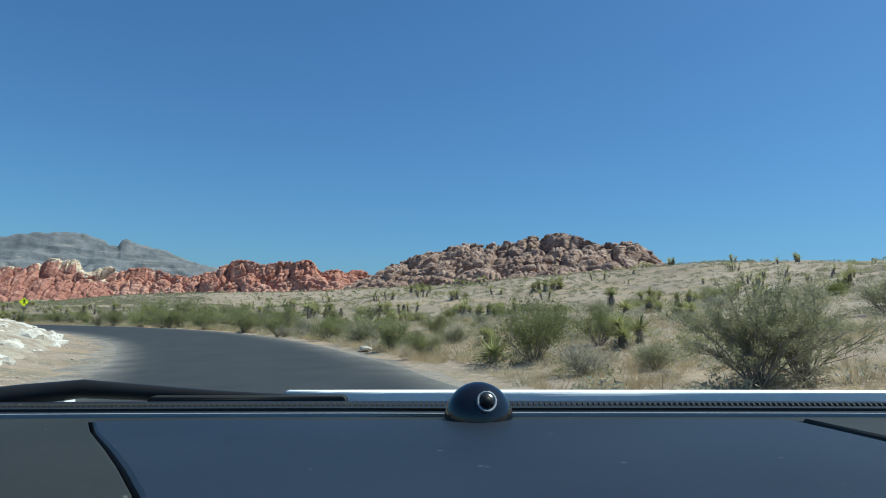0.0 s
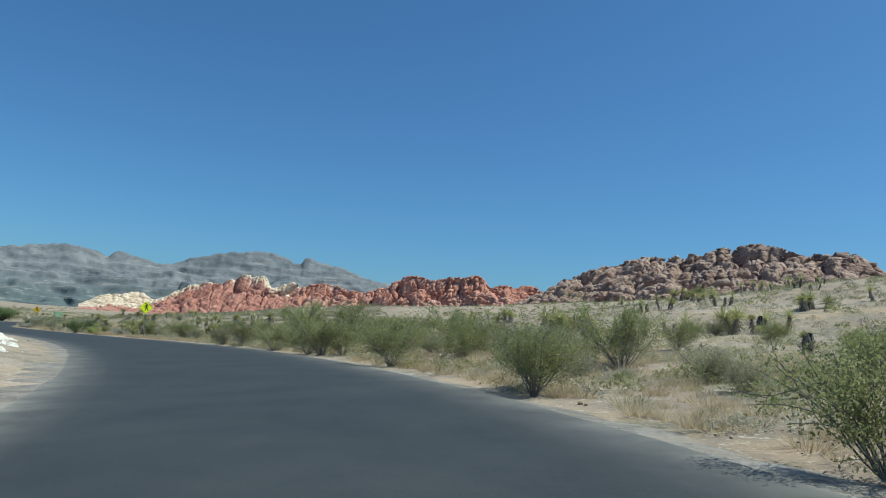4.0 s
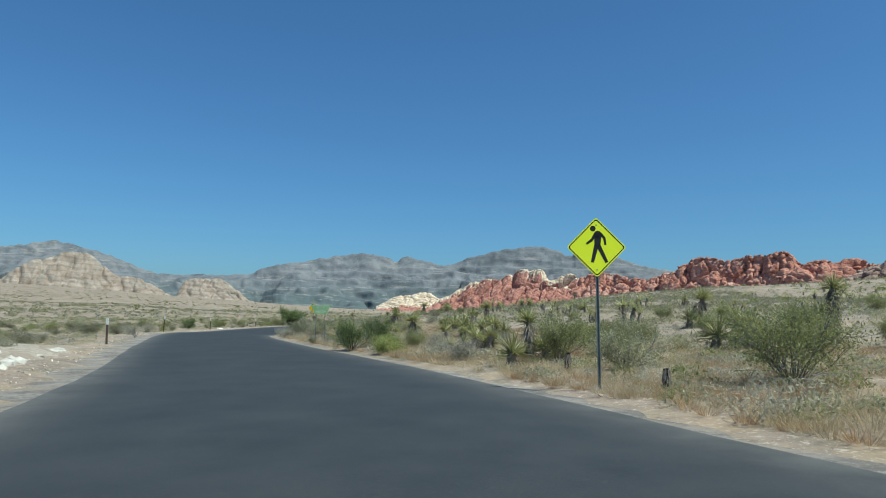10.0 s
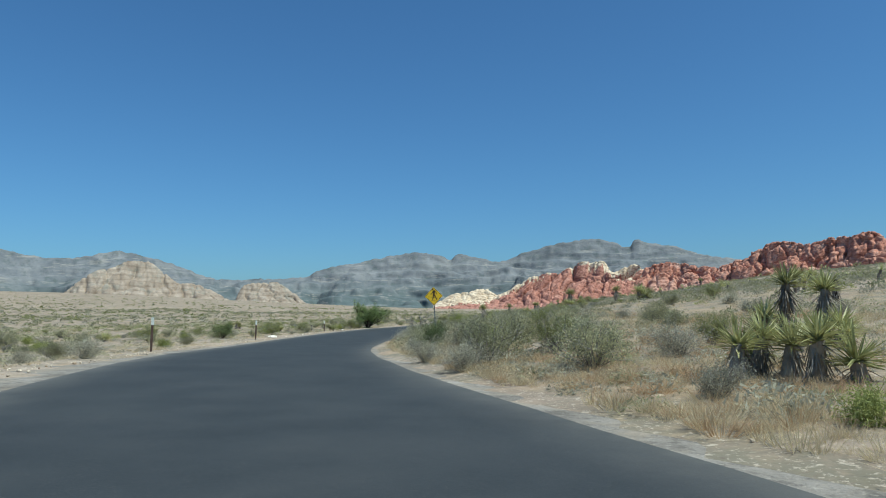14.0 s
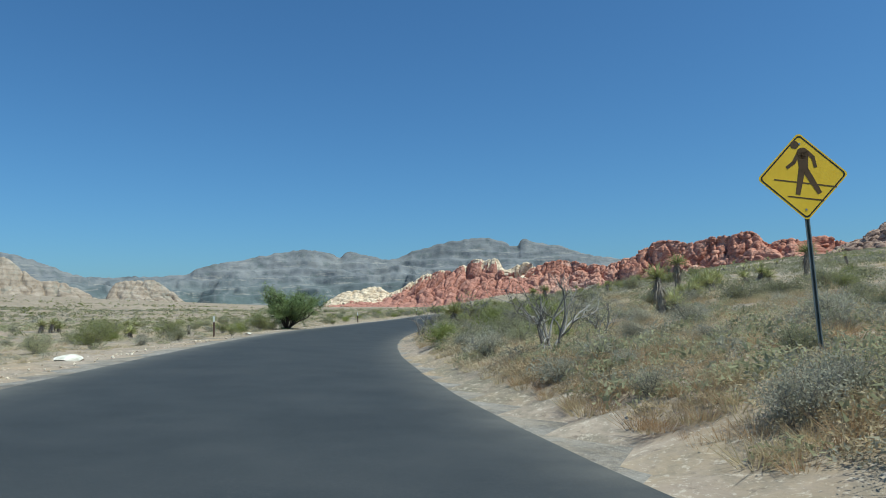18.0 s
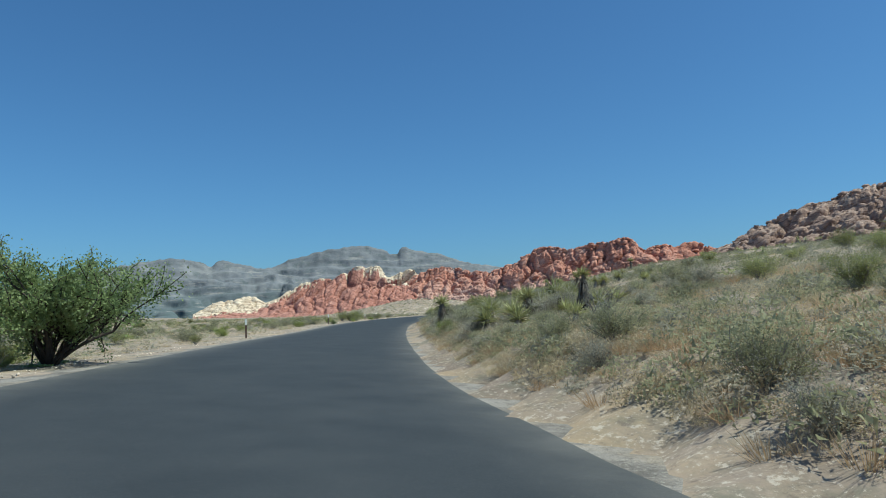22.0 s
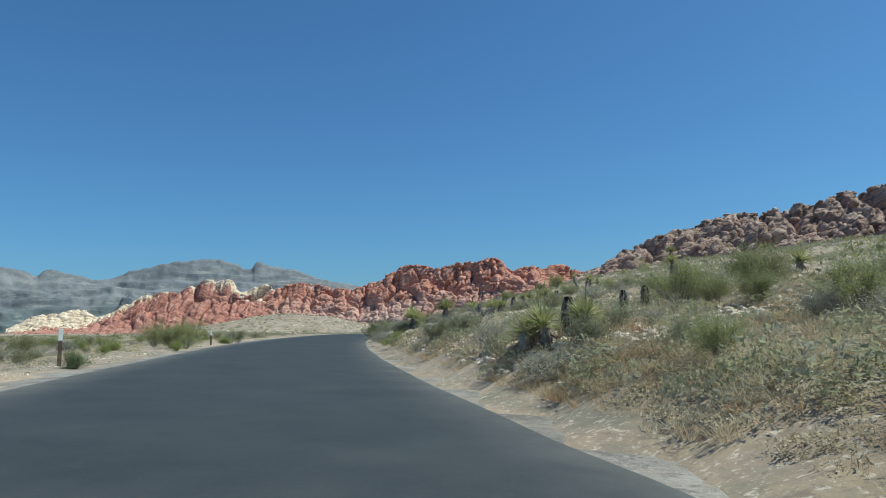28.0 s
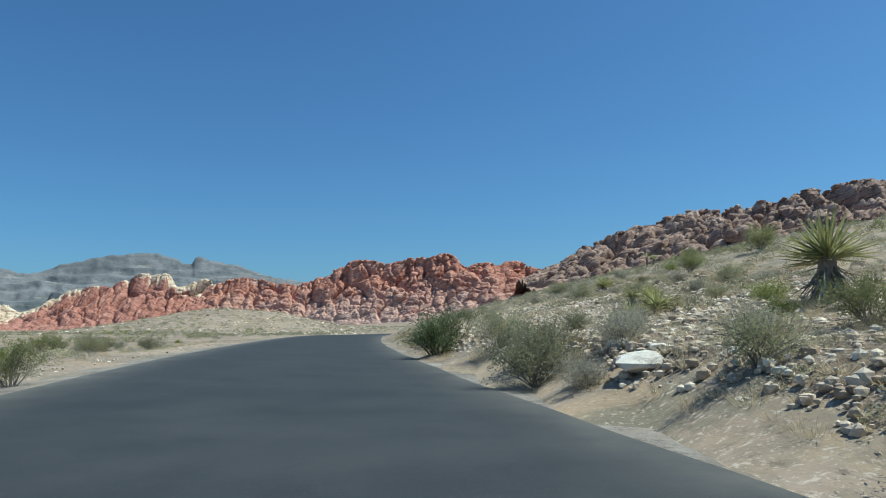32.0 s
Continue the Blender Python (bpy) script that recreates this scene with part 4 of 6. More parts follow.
def tuft_arrays(rng, n, height, radius, width=0.012):
    a, r = rng.uniform(0, 2 * np.pi, n), radius * rng.random(n) ** 0.6
    root = np.stack([np.cos(a) * r * 0.4, np.sin(a) * r * 0.4, np.full(n, -0.02)], 1)
    h = height * rng.uniform(0.5, 1.1, n)
    tip = np.stack([np.cos(a) * r * rng.uniform(0.6, 1.6, n), np.sin(a) * r * rng.uniform(0.6, 1.6, n), h], 1)
    b = a + rng.uniform(0, np.pi, n)
    side = np.stack([np.cos(b), np.sin(b), 0 * b], 1) * width
    v = np.stack([root - side, root + side, tip], 1).reshape(-1, 3)
    f = (np.arange(n)[:, None] * 3 + np.array([0, 1, 2])).tolist()
    return v, f


def put(template, x, y, scale=1.0, turn=0.0, sink=0.0, stretch=1.0):
    z = float(land(x, y)[0][0]) - sink
    ob = copy_thing(template, pose(x, y, z, 0, 0, turn))
    ob.matrix_basis = pose(x, y, z, 0, 0, turn) @ Matrix.Diagonal((scale, scale, scale * stretch, 1))
    return ob


def retire(ob):
    for o in (*ob.children_recursive, ob):
        bpy.data.objects.remove(o)


def plant_list(templates, rows, group, native, rng):
    """Sets out the plants of rows (x, y, height); native: the templates' own height."""
    for x, y, h in rows:
        t = templates[rng.integers(0, len(templates))]
        tagged(put(t, x, y, h / native, rng.uniform(0, 360)), group=group)


YU_TALL = [yucca("tall yucca with a shaggy dry trunk and spiky green crown", 21, [(0, 0, 1.2, 0.08)], 120, 0.66, 80),
           yucca("tall yucca with a shaggy dry trunk and spiky green crown", 22, [(0, 0, 1.25, 0.15), (0.5, 0.2, 0.4, 0.3)], 105, 0.62, 80)]
YU_CLUMP = [yucca("clump of spiky green yucca crowns on short shaggy stems", 23, [(0, 0, 0.55, 0.2), (0.55, 0.1, 0.4, 0.4), (-0.35, 0.5, 0.35, 0.4), (0.1, -0.5, 0.25, 0.3)], 70, 0.58, 35),
            yucca("clump of spiky green yucca crowns on short shaggy stems", 24, [(0, 0, 0.6, 0.3), (0.6, -0.3, 0.5, 0.3), (-0.5, -0.2, 0.3, 0.3)], 80, 0.58, 40)]
YU_WIDE = [yucca("broad spiky yucca crown on a stout shaggy stem", 29, [(0, 0, 0.55, 0.08)], 140, 0.62, 110)]
YU_LOW = [yucca("low spiky green yucca rosette growing from the sand", 25, [(0, 0, 0.18, 0.1)], 90, 0.62, 20),
          yucca("low spiky green yucca rosette growing from the sand", 26, [(0, 0, 0.3, 0.2)], 90, 0.6, 40)]
def stump(seed, h):
    rng = np.random.default_rng(seed)
    top = new("yucca_stump", None)
    tagged(top, "dead headless yucca stump, dark and shaggy", "stump")
    wood, dead = Soup(), Soup()
    tube(wood, [(0, 0, -0.1), (0.03, 0, h * 0.4), (0.02, 0.04, h * 0.8), (0.05, 0.03, h)], 0.13, 0.09, 9)
    for k in range(110):
        b, z = rng.uniform(0, 2 * np.pi), rng.uniform(0.25, h)
        blade(dead, (np.cos(b) * 0.1 + 0.02, np.sin(b) * 0.1 + 0.02, z), (np.cos(b) * 0.3, np.sin(b) * 0.3, -1), rng.uniform(0.2, 0.4), 0.035, rng)
    part("trunk", wood.mesh("trunk", BARK), top)
    part("dead_foliage", dead.mesh("dead_foliage", YUCCA_DEAD), top)
    return top


STUMP = [stump(27, 0.8), stump(28, 0.85)]
BUSH_GREEN = [shrub("creosote_bush", "green creosote bush with thin grey stems beside the road", "bush", 31 + k, 1.45, 1.0, 26, 8600, 0.021, LEAF_GREEN, GREY_WOOD, 1, 4, 0.45, long=2.2) for k in range(3)]
BUSH_DARK = [shrub("dark_green_bush", "dense dark green leafy bush beside the road", "bush", 35 + k, 1.3, 1.0, 28, 13000, 0.022, LEAF_DARK, BARK, 1, 4, 0.5, bare=0.1) for k in range(2)]
BUSH_OLIVE = [shrub("olive_bush", "olive-coloured desert bush with dry twigs", "bush", 38 + k, 0.95, 0.85, 26, 5600, 0.019, LEAF_OLIVE, GREY_WOOD, 1, 4, 0.55, bare=0.1, long=2.4) for k in range(3)]
BUSH_GREY = [shrub("grey_bush", "low grey twiggy desert bush, half dry", "bush", 42 + k, 0.65, 0.65, 34, 3600, 0.014, LEAF_GREY, GREY_WOOD, 1, 4, 0.6, bare=0.05, long=2.8, wood_r=0.007) for k in range(2)]
BUSH_LIME = [shrub("lime_bush", "small rounded yellow-green bush on the sand", "bush", 45 + k, 0.6, 0.55, 26, 3400, 0.014, LEAF_LIME, LEAF_LIME, 1, 4, 0.5, bare=0.1, long=3.2) for k in range(2)]
BUSH_DEAD = [shrub("dead_bush", "bare grey dead bush with crooked branches", "bush", 48 + k, 1.3, 0.9, 6, 0, 0, None, GREY_WOOD, 3, 3, 0.6, wood_r=0.019) for k in range(2)]
BUSH_TALL = [shrub("tall_bush", "tall loose olive-green bush with pale stems and dry tips", "bush", 51 + k, 2.5, 1.6, 30, 24000, 0.023, (LEAF_OLIVE, LEAF_GREEN)[k], GREY_WOOD, 2, 3, 0.45, wood_r=0.02, scatter=0.05) for k in range(2)]
TREE = [shrub("desert_tree", "round bushy desert tree with fresh green leaves beside the road", "tree", 55, 3.0, 2.5, 24, 42000, 0.04, LEAF_TREE, BARK, 2, 4, 0.55, wood_r=0.05, scatter=0.10, bare=0.0)]
MESQUITE = [shrub("mesquite_tree", "half-bare mesquite tree with dark crooked branches and sparse lime leaves", "tree", 58, 2.9, 2.2, 9, 1500, 0.03, LEAF_LIME, GREY_WOOD, 3, 3, 0.6, wood_r=0.045, scatter=0.035, bare=0.1, long=2.4)]

# ---- where the plants stand: x, y, height ----
P_TALL = [(4.1, 9.0, 1.63)]
P_LOW = [(1.2, 15.4, 0.75), (-53.1, 85.3, 0.90), (-55.9, 91.9, 0.66), (-55.1, 90.7, 0.55), (-53.0, 90.7, 0.46), (-62.0, 94.2, 0.53), (-60.5, 92.9, 0.55), (-53.9, 87.6, 0.52), (-53.3, 88.7, 0.43), (-70.3, 107.5, 0.66), (-141.2, 141.8, 0.90), (-124.0, 157.4, 0.58), (-123.8, 164.1, 0.72), (-124.3, 182.9, 0.74), (-131.5, 195.5, 0.90), (-127.2, 185.0, 0.64), (-135.6, 213.3, 0.90), (-153.0, 253.8, 0.90), (-145.8, 239.5, 0.81), (-141.3, 243.4, 0.81), (-144.8, 232.2, 0.82), (-47.9, 94.7, 0.90), (-6.4, 39.9, 0.80), (-131.8, 204.4, 0.90), (-126.6, 189.3, 0.69), (-72.9, 104.4, 0.66), (-5.1, 44.1, 0.85), (8.4, 31.6, 0.80), (-57.5, 99.3, 0.85), (-56.7, 98.6, 0.90), (-65.6, 105.0, 0.80), (-69.7, 110.6, 1.00), (-69.3, 125.2, 0.95), (-126.1, 158.9, 0.80), (-124.0, 161.0, 0.70), (-125.3, 162.5, 0.75), (-154.3, 236.9, 0.80), (-155.0, 236.5, 0.65), (-151.7, 149.4, 0.90), (-146.4, 153.5, 0.85), (-122.6, 112.9, 0.90)]
P_GREEN = [(2.0, 14.7, 1.31), (3.7, 16.2, 0.92), (-1.5, 21.5, 1.05), (-0.5, 18.6, 0.75), (-4.8, 29.5, 1.00), (-21.7, 55.6, 1.45), (-16.9, 49.6, 1.45), (-11.9, 42.0, 1.23), (-8.5, 36.2, 1.18), (-4.7, 31.3, 0.95), (-5.1, 34.5, 0.85), (-12.0, 43.1, 1.19), (-25.9, 60.0, 1.42), (-22.8, 56.8, 1.45), (-20.7, 55.3, 1.43), (-18.7, 55.0, 1.04), (-30.9, 65.6, 1.45), (-43.0, 78.3, 1.45), (-45.8, 82.1, 1.45), (-40.2, 85.7, 1.45), (-38.9, 83.4, 1.27), (-52.5, 87.0, 1.45), (-37.0, 83.2, 0.98), (-139.7, 139.0, 1.45), (-122.7, 116.2, 1.18), (-129.6, 140.2, 0.64), (-143.0, 164.8, 0.50), (-150.3, 167.2, 0.69), (-141.2, 202.3, 0.79), (-140.8, 200.2, 0.79)]
P_GREEN_B = [(-142.9, 194.2, 0.55), (-164.5, 218.7, 1.17), (-166.1, 223.4, 1.33), (-167.5, 232.8, 0.98), (-112.1, 139.2, 0.88), (-116.3, 143.2, 0.66), (-132.8, 179.2, 0.49), (-25.5, 61.2, 1.01), (-24.0, 60.9, 1.02), (-131.5, 167.5, 0.58), (-136.5, 198.2, 1.01), (-61.9, 92.3, 0.86), (-108.1, 130.3, 0.54), (-106.7, 129.7, 0.48), (-162.9, 217.4, 1.42), (-167.7, 222.4, 1.45), (-35.1, 80.9, 1.17), (-33.5, 79.3, 1.07), (-32.0, 73.5, 1.37), (-30.7, 72.7, 1.38), (-29.9, 71.5, 1.03), (-44.8, 92.1, 0.94), (-32.0, 81.2, 0.93), (-29.3, 78.1, 0.76), (-5.5, 37.7, 0.69), (-3.7, 33.0, 0.60), (-141.7, 203.3, 1.25), (-139.6, 204.2, 1.30), (-125.5, 129.4, 1.20), (-137.8, 146.7, 0.75), (-144.2, 147.2, 0.60), (-153.1, 229.7, 0.80)]
P_YCLUMP = [(4.1, 15.4, 0.81), (7.1, 46.3, 1.06), (1.4, 63.4, 1.04), (8.4, 27.8, 0.80), (7.6, 21.8, 0.68), (-3.9, 101.9, 1.50), (-13.1, 69.8, 1.50), (-1.2, 39.0, 0.65), (5.4, 57.3, 0.89), (-3.9, 41.8, 0.54), (-19.5, 89.7, 1.50), (-48.8, 91.7, 1.50), (-58.4, 91.9, 0.84), (-57.6, 91.3, 1.04), (-54.0, 93.3, 0.81), (-74.4, 101.7, 1.08), (-70.9, 107.6, 0.98), (-72.6, 105.8, 0.67), (-83.0, 140.3, 1.31), (-94.6, 140.6, 1.50), (-75.4, 102.2, 1.06), (-104.6, 139.9, 0.89), (-104.7, 144.4, 0.90), (-127.2, 184.6, 0.98), (1.7, 77.9, 1.40), (-2.7, 96.5, 1.60), (-14.4, 76.4, 1.60), (-12.6, 75.6, 1.40), (-5.2, 64.2, 1.45), (3.2, 61.4, 1.35), (5.0, 61.7, 1.35), (11.1, 78.8, 1.60), (13.2, 79.4, 1.60), (18.6, 61.8, 1.40), (19.2, 53.8, 1.40), (-3.3, 47.5, 1.00), (-72.9, 113.5, 1.30), (-105.4, 148.0, 1.10), (-102.9, 146.0, 0.95), (-127.4, 161.1, 1.20), (-127.4, 166.0, 1.35), (-126.2, 165.9, 1.45), (-116.7, 146.3, 0.95)]
P_YCLUMP_B = [(-145.5, 237.0, 1.02), (-64.3, 99.5, 1.37), (-61.9, 98.6, 1.29), (-6.0, 38.2, 0.72), (1.4, 20.5, 0.62), (3.0, 20.8, 0.58), (-75.3, 106.1, 0.85), (-71.2, 108.6, 1.10), (-3.2, 44.2, 0.82), (-3.4, 39.0, 0.74), (-2.9, 37.4, 0.55), (-1.7, 41.6, 0.57), (-149.0, 232.6, 1.00), (-150.0, 232.4, 0.85), (-153.8, 240.7, 0.80), (-145.0, 199.3, 1.00), (-150.6, 141.8, 1.25), (-148.2, 227.5, 1.10), (-146.5, 234.3, 0.95)]
P_GREY = [(2.5, 12.0, 0.63), (-7.9, 35.3, 0.59), (-6.7, 34.1, 0.42), (-55.9, 87.1, 0.75), (-71.6, 97.0, 0.42), (-82.1, 103.3, 0.75), (-85.4, 105.7, 0.75), (-77.7, 104.9, 0.75), (-75.3, 100.2, 0.52), (-95.2, 100.3, 0.75), (-87.2, 109.4, 0.75), (-103.3, 127.4, 0.47), (-103.2, 124.7, 0.40), (-99.4, 124.8, 0.38), (-106.9, 127.8, 0.75), (-109.4, 130.9, 0.46), (-125.7, 131.7, 0.44), (-111.1, 138.1, 0.36), (-119.9, 145.2, 0.44), (-126.6, 157.1, 0.45), (-128.0, 161.0, 0.75), (-122.4, 159.1, 0.48), (-128.6, 162.0, 0.53), (-127.7, 163.3, 0.52), (-131.1, 191.9, 0.75), (-131.3, 184.5, 0.65), (-135.8, 176.8, 0.75), (-146.2, 201.4, 0.65), (-142.9, 199.7, 0.45), (-142.9, 216.6, 0.75), (-149.1, 223.9, 0.41), (-155.8, 233.0, 0.75)]
P_GREY_B = [(-152.5, 228.8, 0.74), (-154.6, 224.6, 0.75), (-148.8, 229.0, 0.42), (-155.2, 235.5, 0.52), (-154.1, 231.0, 0.54), (-131.9, 175.3, 0.35), (-128.7, 172.6, 0.60), (-134.0, 175.1, 0.54), (-132.1, 172.9, 0.42), (-61.1, 93.0, 0.67), (-58.5, 89.6, 0.61), (-86.6, 120.9, 0.54), (-88.2, 94.9, 0.75), (-68.4, 98.7, 0.43), (-70.0, 98.6, 0.46), (-74.0, 112.2, 0.66), (-80.1, 118.0, 0.69), (-5.3, 33.9, 0.42), (-4.2, 35.2, 0.28), (-3.0, 35.9, 0.35), (-126.4, 164.5, 0.95), (-125.5, 164.3, 0.90), (-120.8, 162.5, 0.70), (-156.7, 231.6, 0.65), (-155.6, 233.7, 0.62), (-149.6, 216.4, 0.50), (-148.8, 216.0, 0.60), (-149.3, 227.4, 0.50), (-146.3, 222.9, 0.55), (-154.7, 224.9, 0.80)]
P_OLIVE = [(3.7, 11.9, 0.53), (-3.0, 26.4, 0.96), (-2.2, 28.6, 0.71), (-18.2, 55.1, 0.81), (-33.5, 68.0, 1.05), (-17.2, 58.4, 0.67), (-15.3, 61.5, 0.78), (-49.9, 85.2, 1.05), (-52.3, 91.3, 1.05), (-42.6, 89.8, 1.05), (-78.7, 103.1, 1.05), (-82.3, 104.6, 1.05), (-73.1, 105.3, 0.73), (-73.8, 111.3, 0.75), (-91.4, 95.8, 1.05), (-100.3, 98.0, 1.05), (-119.7, 104.3, 1.05), (-85.6, 108.2, 0.93), (-86.4, 115.3, 0.63), (-99.8, 122.7, 0.43), (-110.0, 138.3, 0.71), (-108.0, 130.4, 0.65), (-106.6, 128.8, 0.46), (-117.3, 146.0, 1.05), (-138.4, 143.3, 0.78), (-106.2, 131.9, 0.47), (-123.7, 152.8, 0.63), (-125.1, 158.3, 0.48), (-72.4, 96.6, 0.45)]
P_OLIVE_B = [(-131.2, 169.0, 0.87), (-123.5, 155.9, 0.30), (-125.6, 156.3, 0.33), (-164.4, 182.7, 0.77), (-138.0, 184.5, 0.86), (-132.9, 173.7, 0.46), (-148.9, 209.1, 0.87), (-147.8, 207.7, 0.73), (-145.3, 199.9, 0.58), (-143.5, 200.5, 0.48), (-158.0, 239.8, 0.94), (-157.2, 235.2, 1.00), (-112.6, 135.5, 0.69), (-113.6, 137.9, 0.49), (-133.9, 178.5, 0.42), (-28.6, 71.0, 1.05), (-133.0, 182.1, 0.58), (-84.5, 109.0, 1.05), (-90.2, 117.0, 1.05), (-108.9, 134.5, 0.49), (-109.4, 131.3, 0.51), (-95.6, 96.0, 1.05), (-73.3, 121.7, 0.83), (-36.9, 81.0, 0.90), (-5.7, 41.3, 0.67), (-3.3, 32.7, 0.43), (-108.5, 135.0, 0.65), (-122.3, 151.2, 0.70), (-150.9, 221.4, 0.45), (-122.1, 172.4, 1.00), (-152.2, 217.0, 0.45), (-157.4, 233.6, 1.10), (-154.9, 228.9, 0.70), (-153.7, 225.6, 0.55), (-153.0, 222.4, 0.75), (-149.9, 222.2, 0.40), (-156.2, 237.6, 0.60), (-147.9, 210.9, 0.60)]
P_DEAD = [(-2.9, 29.2, 0.72), (-124.0, 156.0, 0.54), (-140.8, 196.4, 0.46), (-167.1, 230.7, 1.02), (-83.0, 92.2, 0.72), (-4.9, 33.6, 0.49), (-104.8, 126.5, 1.80), (-104.3, 128.3, 1.00), (-148.7, 211.2, 1.00), (-147.6, 211.8, 1.10), (-7.6, 37.2, 0.60), (-123.3, 156.6, 1.00), (-2.0, 24.0, 0.75), (-1.2, 23.0, 0.70), (-106.8, 100.3, 0.60), (-103.1, 102.0, 0.50), (-118.4, 142.6, 2.00), (-149.4, 210.2, 0.65), (-148.9, 210.3, 0.50)]
P_YTALL = [(-4.8, 53.6, 0.77), (-19.8, 75.3, 1.49), (-53.6, 87.4, 1.57), (-59.1, 91.9, 1.01), (-104.1, 133.4, 1.56), (-108.0, 153.2, 2.10), (-113.4, 165.2, 1.15), (-115.0, 162.7, 0.95), (-116.9, 155.2, 1.40), (-132.7, 259.2, 2.10), (-47.2, 100.2, 2.10), (-53.0, 102.8, 1.91), (-29.1, 71.4, 1.56), (-76.6, 108.6, 1.70), (-75.4, 107.2, 1.55), (-72.1, 114.2, 1.70), (-126.9, 176.2, 1.70), (-127.4, 177.8, 1.50), (-146.7, 228.0, 1.00), (-138.8, 221.0, 1.60), (-4.0, 65.6, 1.05), (-10.1, 62.2, 1.40), (7.7, 31.7, 1.30), (1.4, 44.6, 1.20), (-142.5, 142.4, 1.25)]
P_DARK = [(-64.8, 91.6, 1.30), (-119.2, 120.2, 1.30), (-130.1, 178.7, 0.54), (-157.0, 201.6, 0.52), (-64.9, 93.6, 1.30), (-88.7, 109.8, 0.92), (-160.4, 245.0, 1.85)]
P_TALL2 = [(-40.2, 75.6, 1.27), (-81.2, 105.8, 1.18), (-26.0, 63.0, 2.50), (-24.0, 64.6, 2.40), (-116.0, 104.6, 1.50), (4.9, 9.4, 1.50)]
P_LIME = [(-61.2, 89.8, 0.80), (-73.3, 98.8, 0.45), (-71.2, 98.2, 0.29), (-107.2, 132.8, 0.44), (-130.7, 178.7, 0.34), (-153.3, 227.3, 0.60), (-153.1, 221.7, 0.44), (-166.4, 228.5, 0.63), (-152.5, 234.6, 0.53), (-63.6, 92.7, 0.64), (-132.7, 170.2, 0.56), (-62.0, 90.9, 0.80), (-85.8, 109.7, 0.80), (-112.0, 134.1, 0.80), (-162.0, 215.0, 0.46), (-153.3, 220.0, 0.42), (-105.5, 129.1, 0.38), (-109.2, 136.6, 1.00), (-153.3, 232.2, 0.42), (-153.1, 220.9, 0.42), (-152.2, 218.4, 0.25), (-111.0, 135.8, 0.85)]
P_TREE = [(-137.0, 152.3, 2.90)]
P_MESQ = [(-116.9, 145.4, 1.95)]
P_YSINGLE = [(-134.5, 174.3, 1.85), (-63.7, 94.4, 1.65), (-101.3, 149.9, 1.70)]
P_WIDE = [(-144.3, 198.5, 0.95), (-28.6, 68.8, 2.30), (-117.8, 144.9, 1.30), (-152.3, 232.7, 1.65), (-152.4, 222.4, 1.45)]
P_STUMP = [(-51.1, 84.6, 0.43), (-47.5, 80.9, 0.39), (-55.9, 112.0, 0.75), (-122.2, 218.3, 0.75), (-144.7, 225.6, 0.75), (-149.6, 229.6, 0.73), (-77.9, 121.6, 0.75), (-4.8, 53.1, 0.71), (-9.1, 63.1, 0.75), (-124.5, 161.3, 1.00), (-125.6, 162.9, 0.60), (-142.2, 206.2, 0.65), (-142.8, 206.4, 0.60), (-151.6, 221.8, 0.45), (-148.2, 232.5, 0.75), (-3.6, 66.2, 0.90), (4.2, 62.3, 0.90), (11.9, 79.6, 1.20), (-139.4, 145.1, 0.65), (-144.5, 199.5, 0.85), (-147.3, 227.8, 0.85)]
WHITE_ROCKS = [(-118.2, 124.0, 0.40), (-130.9, 142.6, 0.25), (-145.9, 197.1, 0.30), (-2.4, 22.7, 0.26), (-6.9, 38.0, 0.25), (-30.7, 67.6, 0.45), (-150.5, 218.6, 0.70), (-149.9, 217.5, 0.60), (-154.8, 229.8, 0.25), (-155.9, 233.1, 0.38), (-152.4, 221.3, 0.31), (-152.1, 221.4, 0.27), (-7.0, 39.9, 0.19), (-145.9, 198.7, 0.13), (-151.9, 221.0, 0.17), (-155.5, 231.7, 0.25), (-155.8, 231.2, 0.62)]
rng = np.random.default_rng(5)
plant_list(YU_TALL, P_YTALL, "yuccas by the road", 1.75, rng)
plant_list(YU_CLUMP, P_YCLUMP + P_YCLUMP_B, "yuccas by the road", 1.1, rng)
plant_list(YU_TALL[:1], P_YSINGLE, "yuccas by the road", 1.75, rng)
plant_list(YU_WIDE, P_WIDE, "yuccas by the road", 1.1, rng)
plant_list(YU_LOW, P_LOW, "yuccas by the road", 0.75, rng)
plant_list(BUSH_GREEN, P_GREEN + P_GREEN_B, "bushes by the road", 1.4, rng)
plant_list(BUSH_DARK, P_DARK, "bushes by the road", 1.3, rng)
plant_list(BUSH_OLIVE, P_OLIVE + P_OLIVE_B, "bushes by the road", 0.9, rng)
plant_list(BUSH_GREY, P_GREY + P_GREY_B, "bushes by the road", 0.65, rng)
plant_list(BUSH_LIME, P_LIME, "bushes by the road", 0.6, rng)
plant_list(BUSH_DEAD, P_DEAD, "bushes by the road", 0.95, rng)
plant_list(BUSH_TALL, [(x, y, h * 0.92) for x, y, h in P_TALL + P_TALL2], "bushes by the road", 2.3, rng)
plant_list(STUMP, P_STUMP, "yucca stumps", 0.82, rng)
plant_list(BUSH_GREEN, [(-136.2, 148.6, 1.3), (-136.6, 150.4, 0.8)], "bushes by the road", 1.4, rng)
plant_list(TREE, [(x, y, h) for x, y, h in P_TREE], "", 2.5, rng)
plant_list(MESQUITE, [(x, y, h * 1.0) for x, y, h in P_MESQ], "", 2.7, rng)
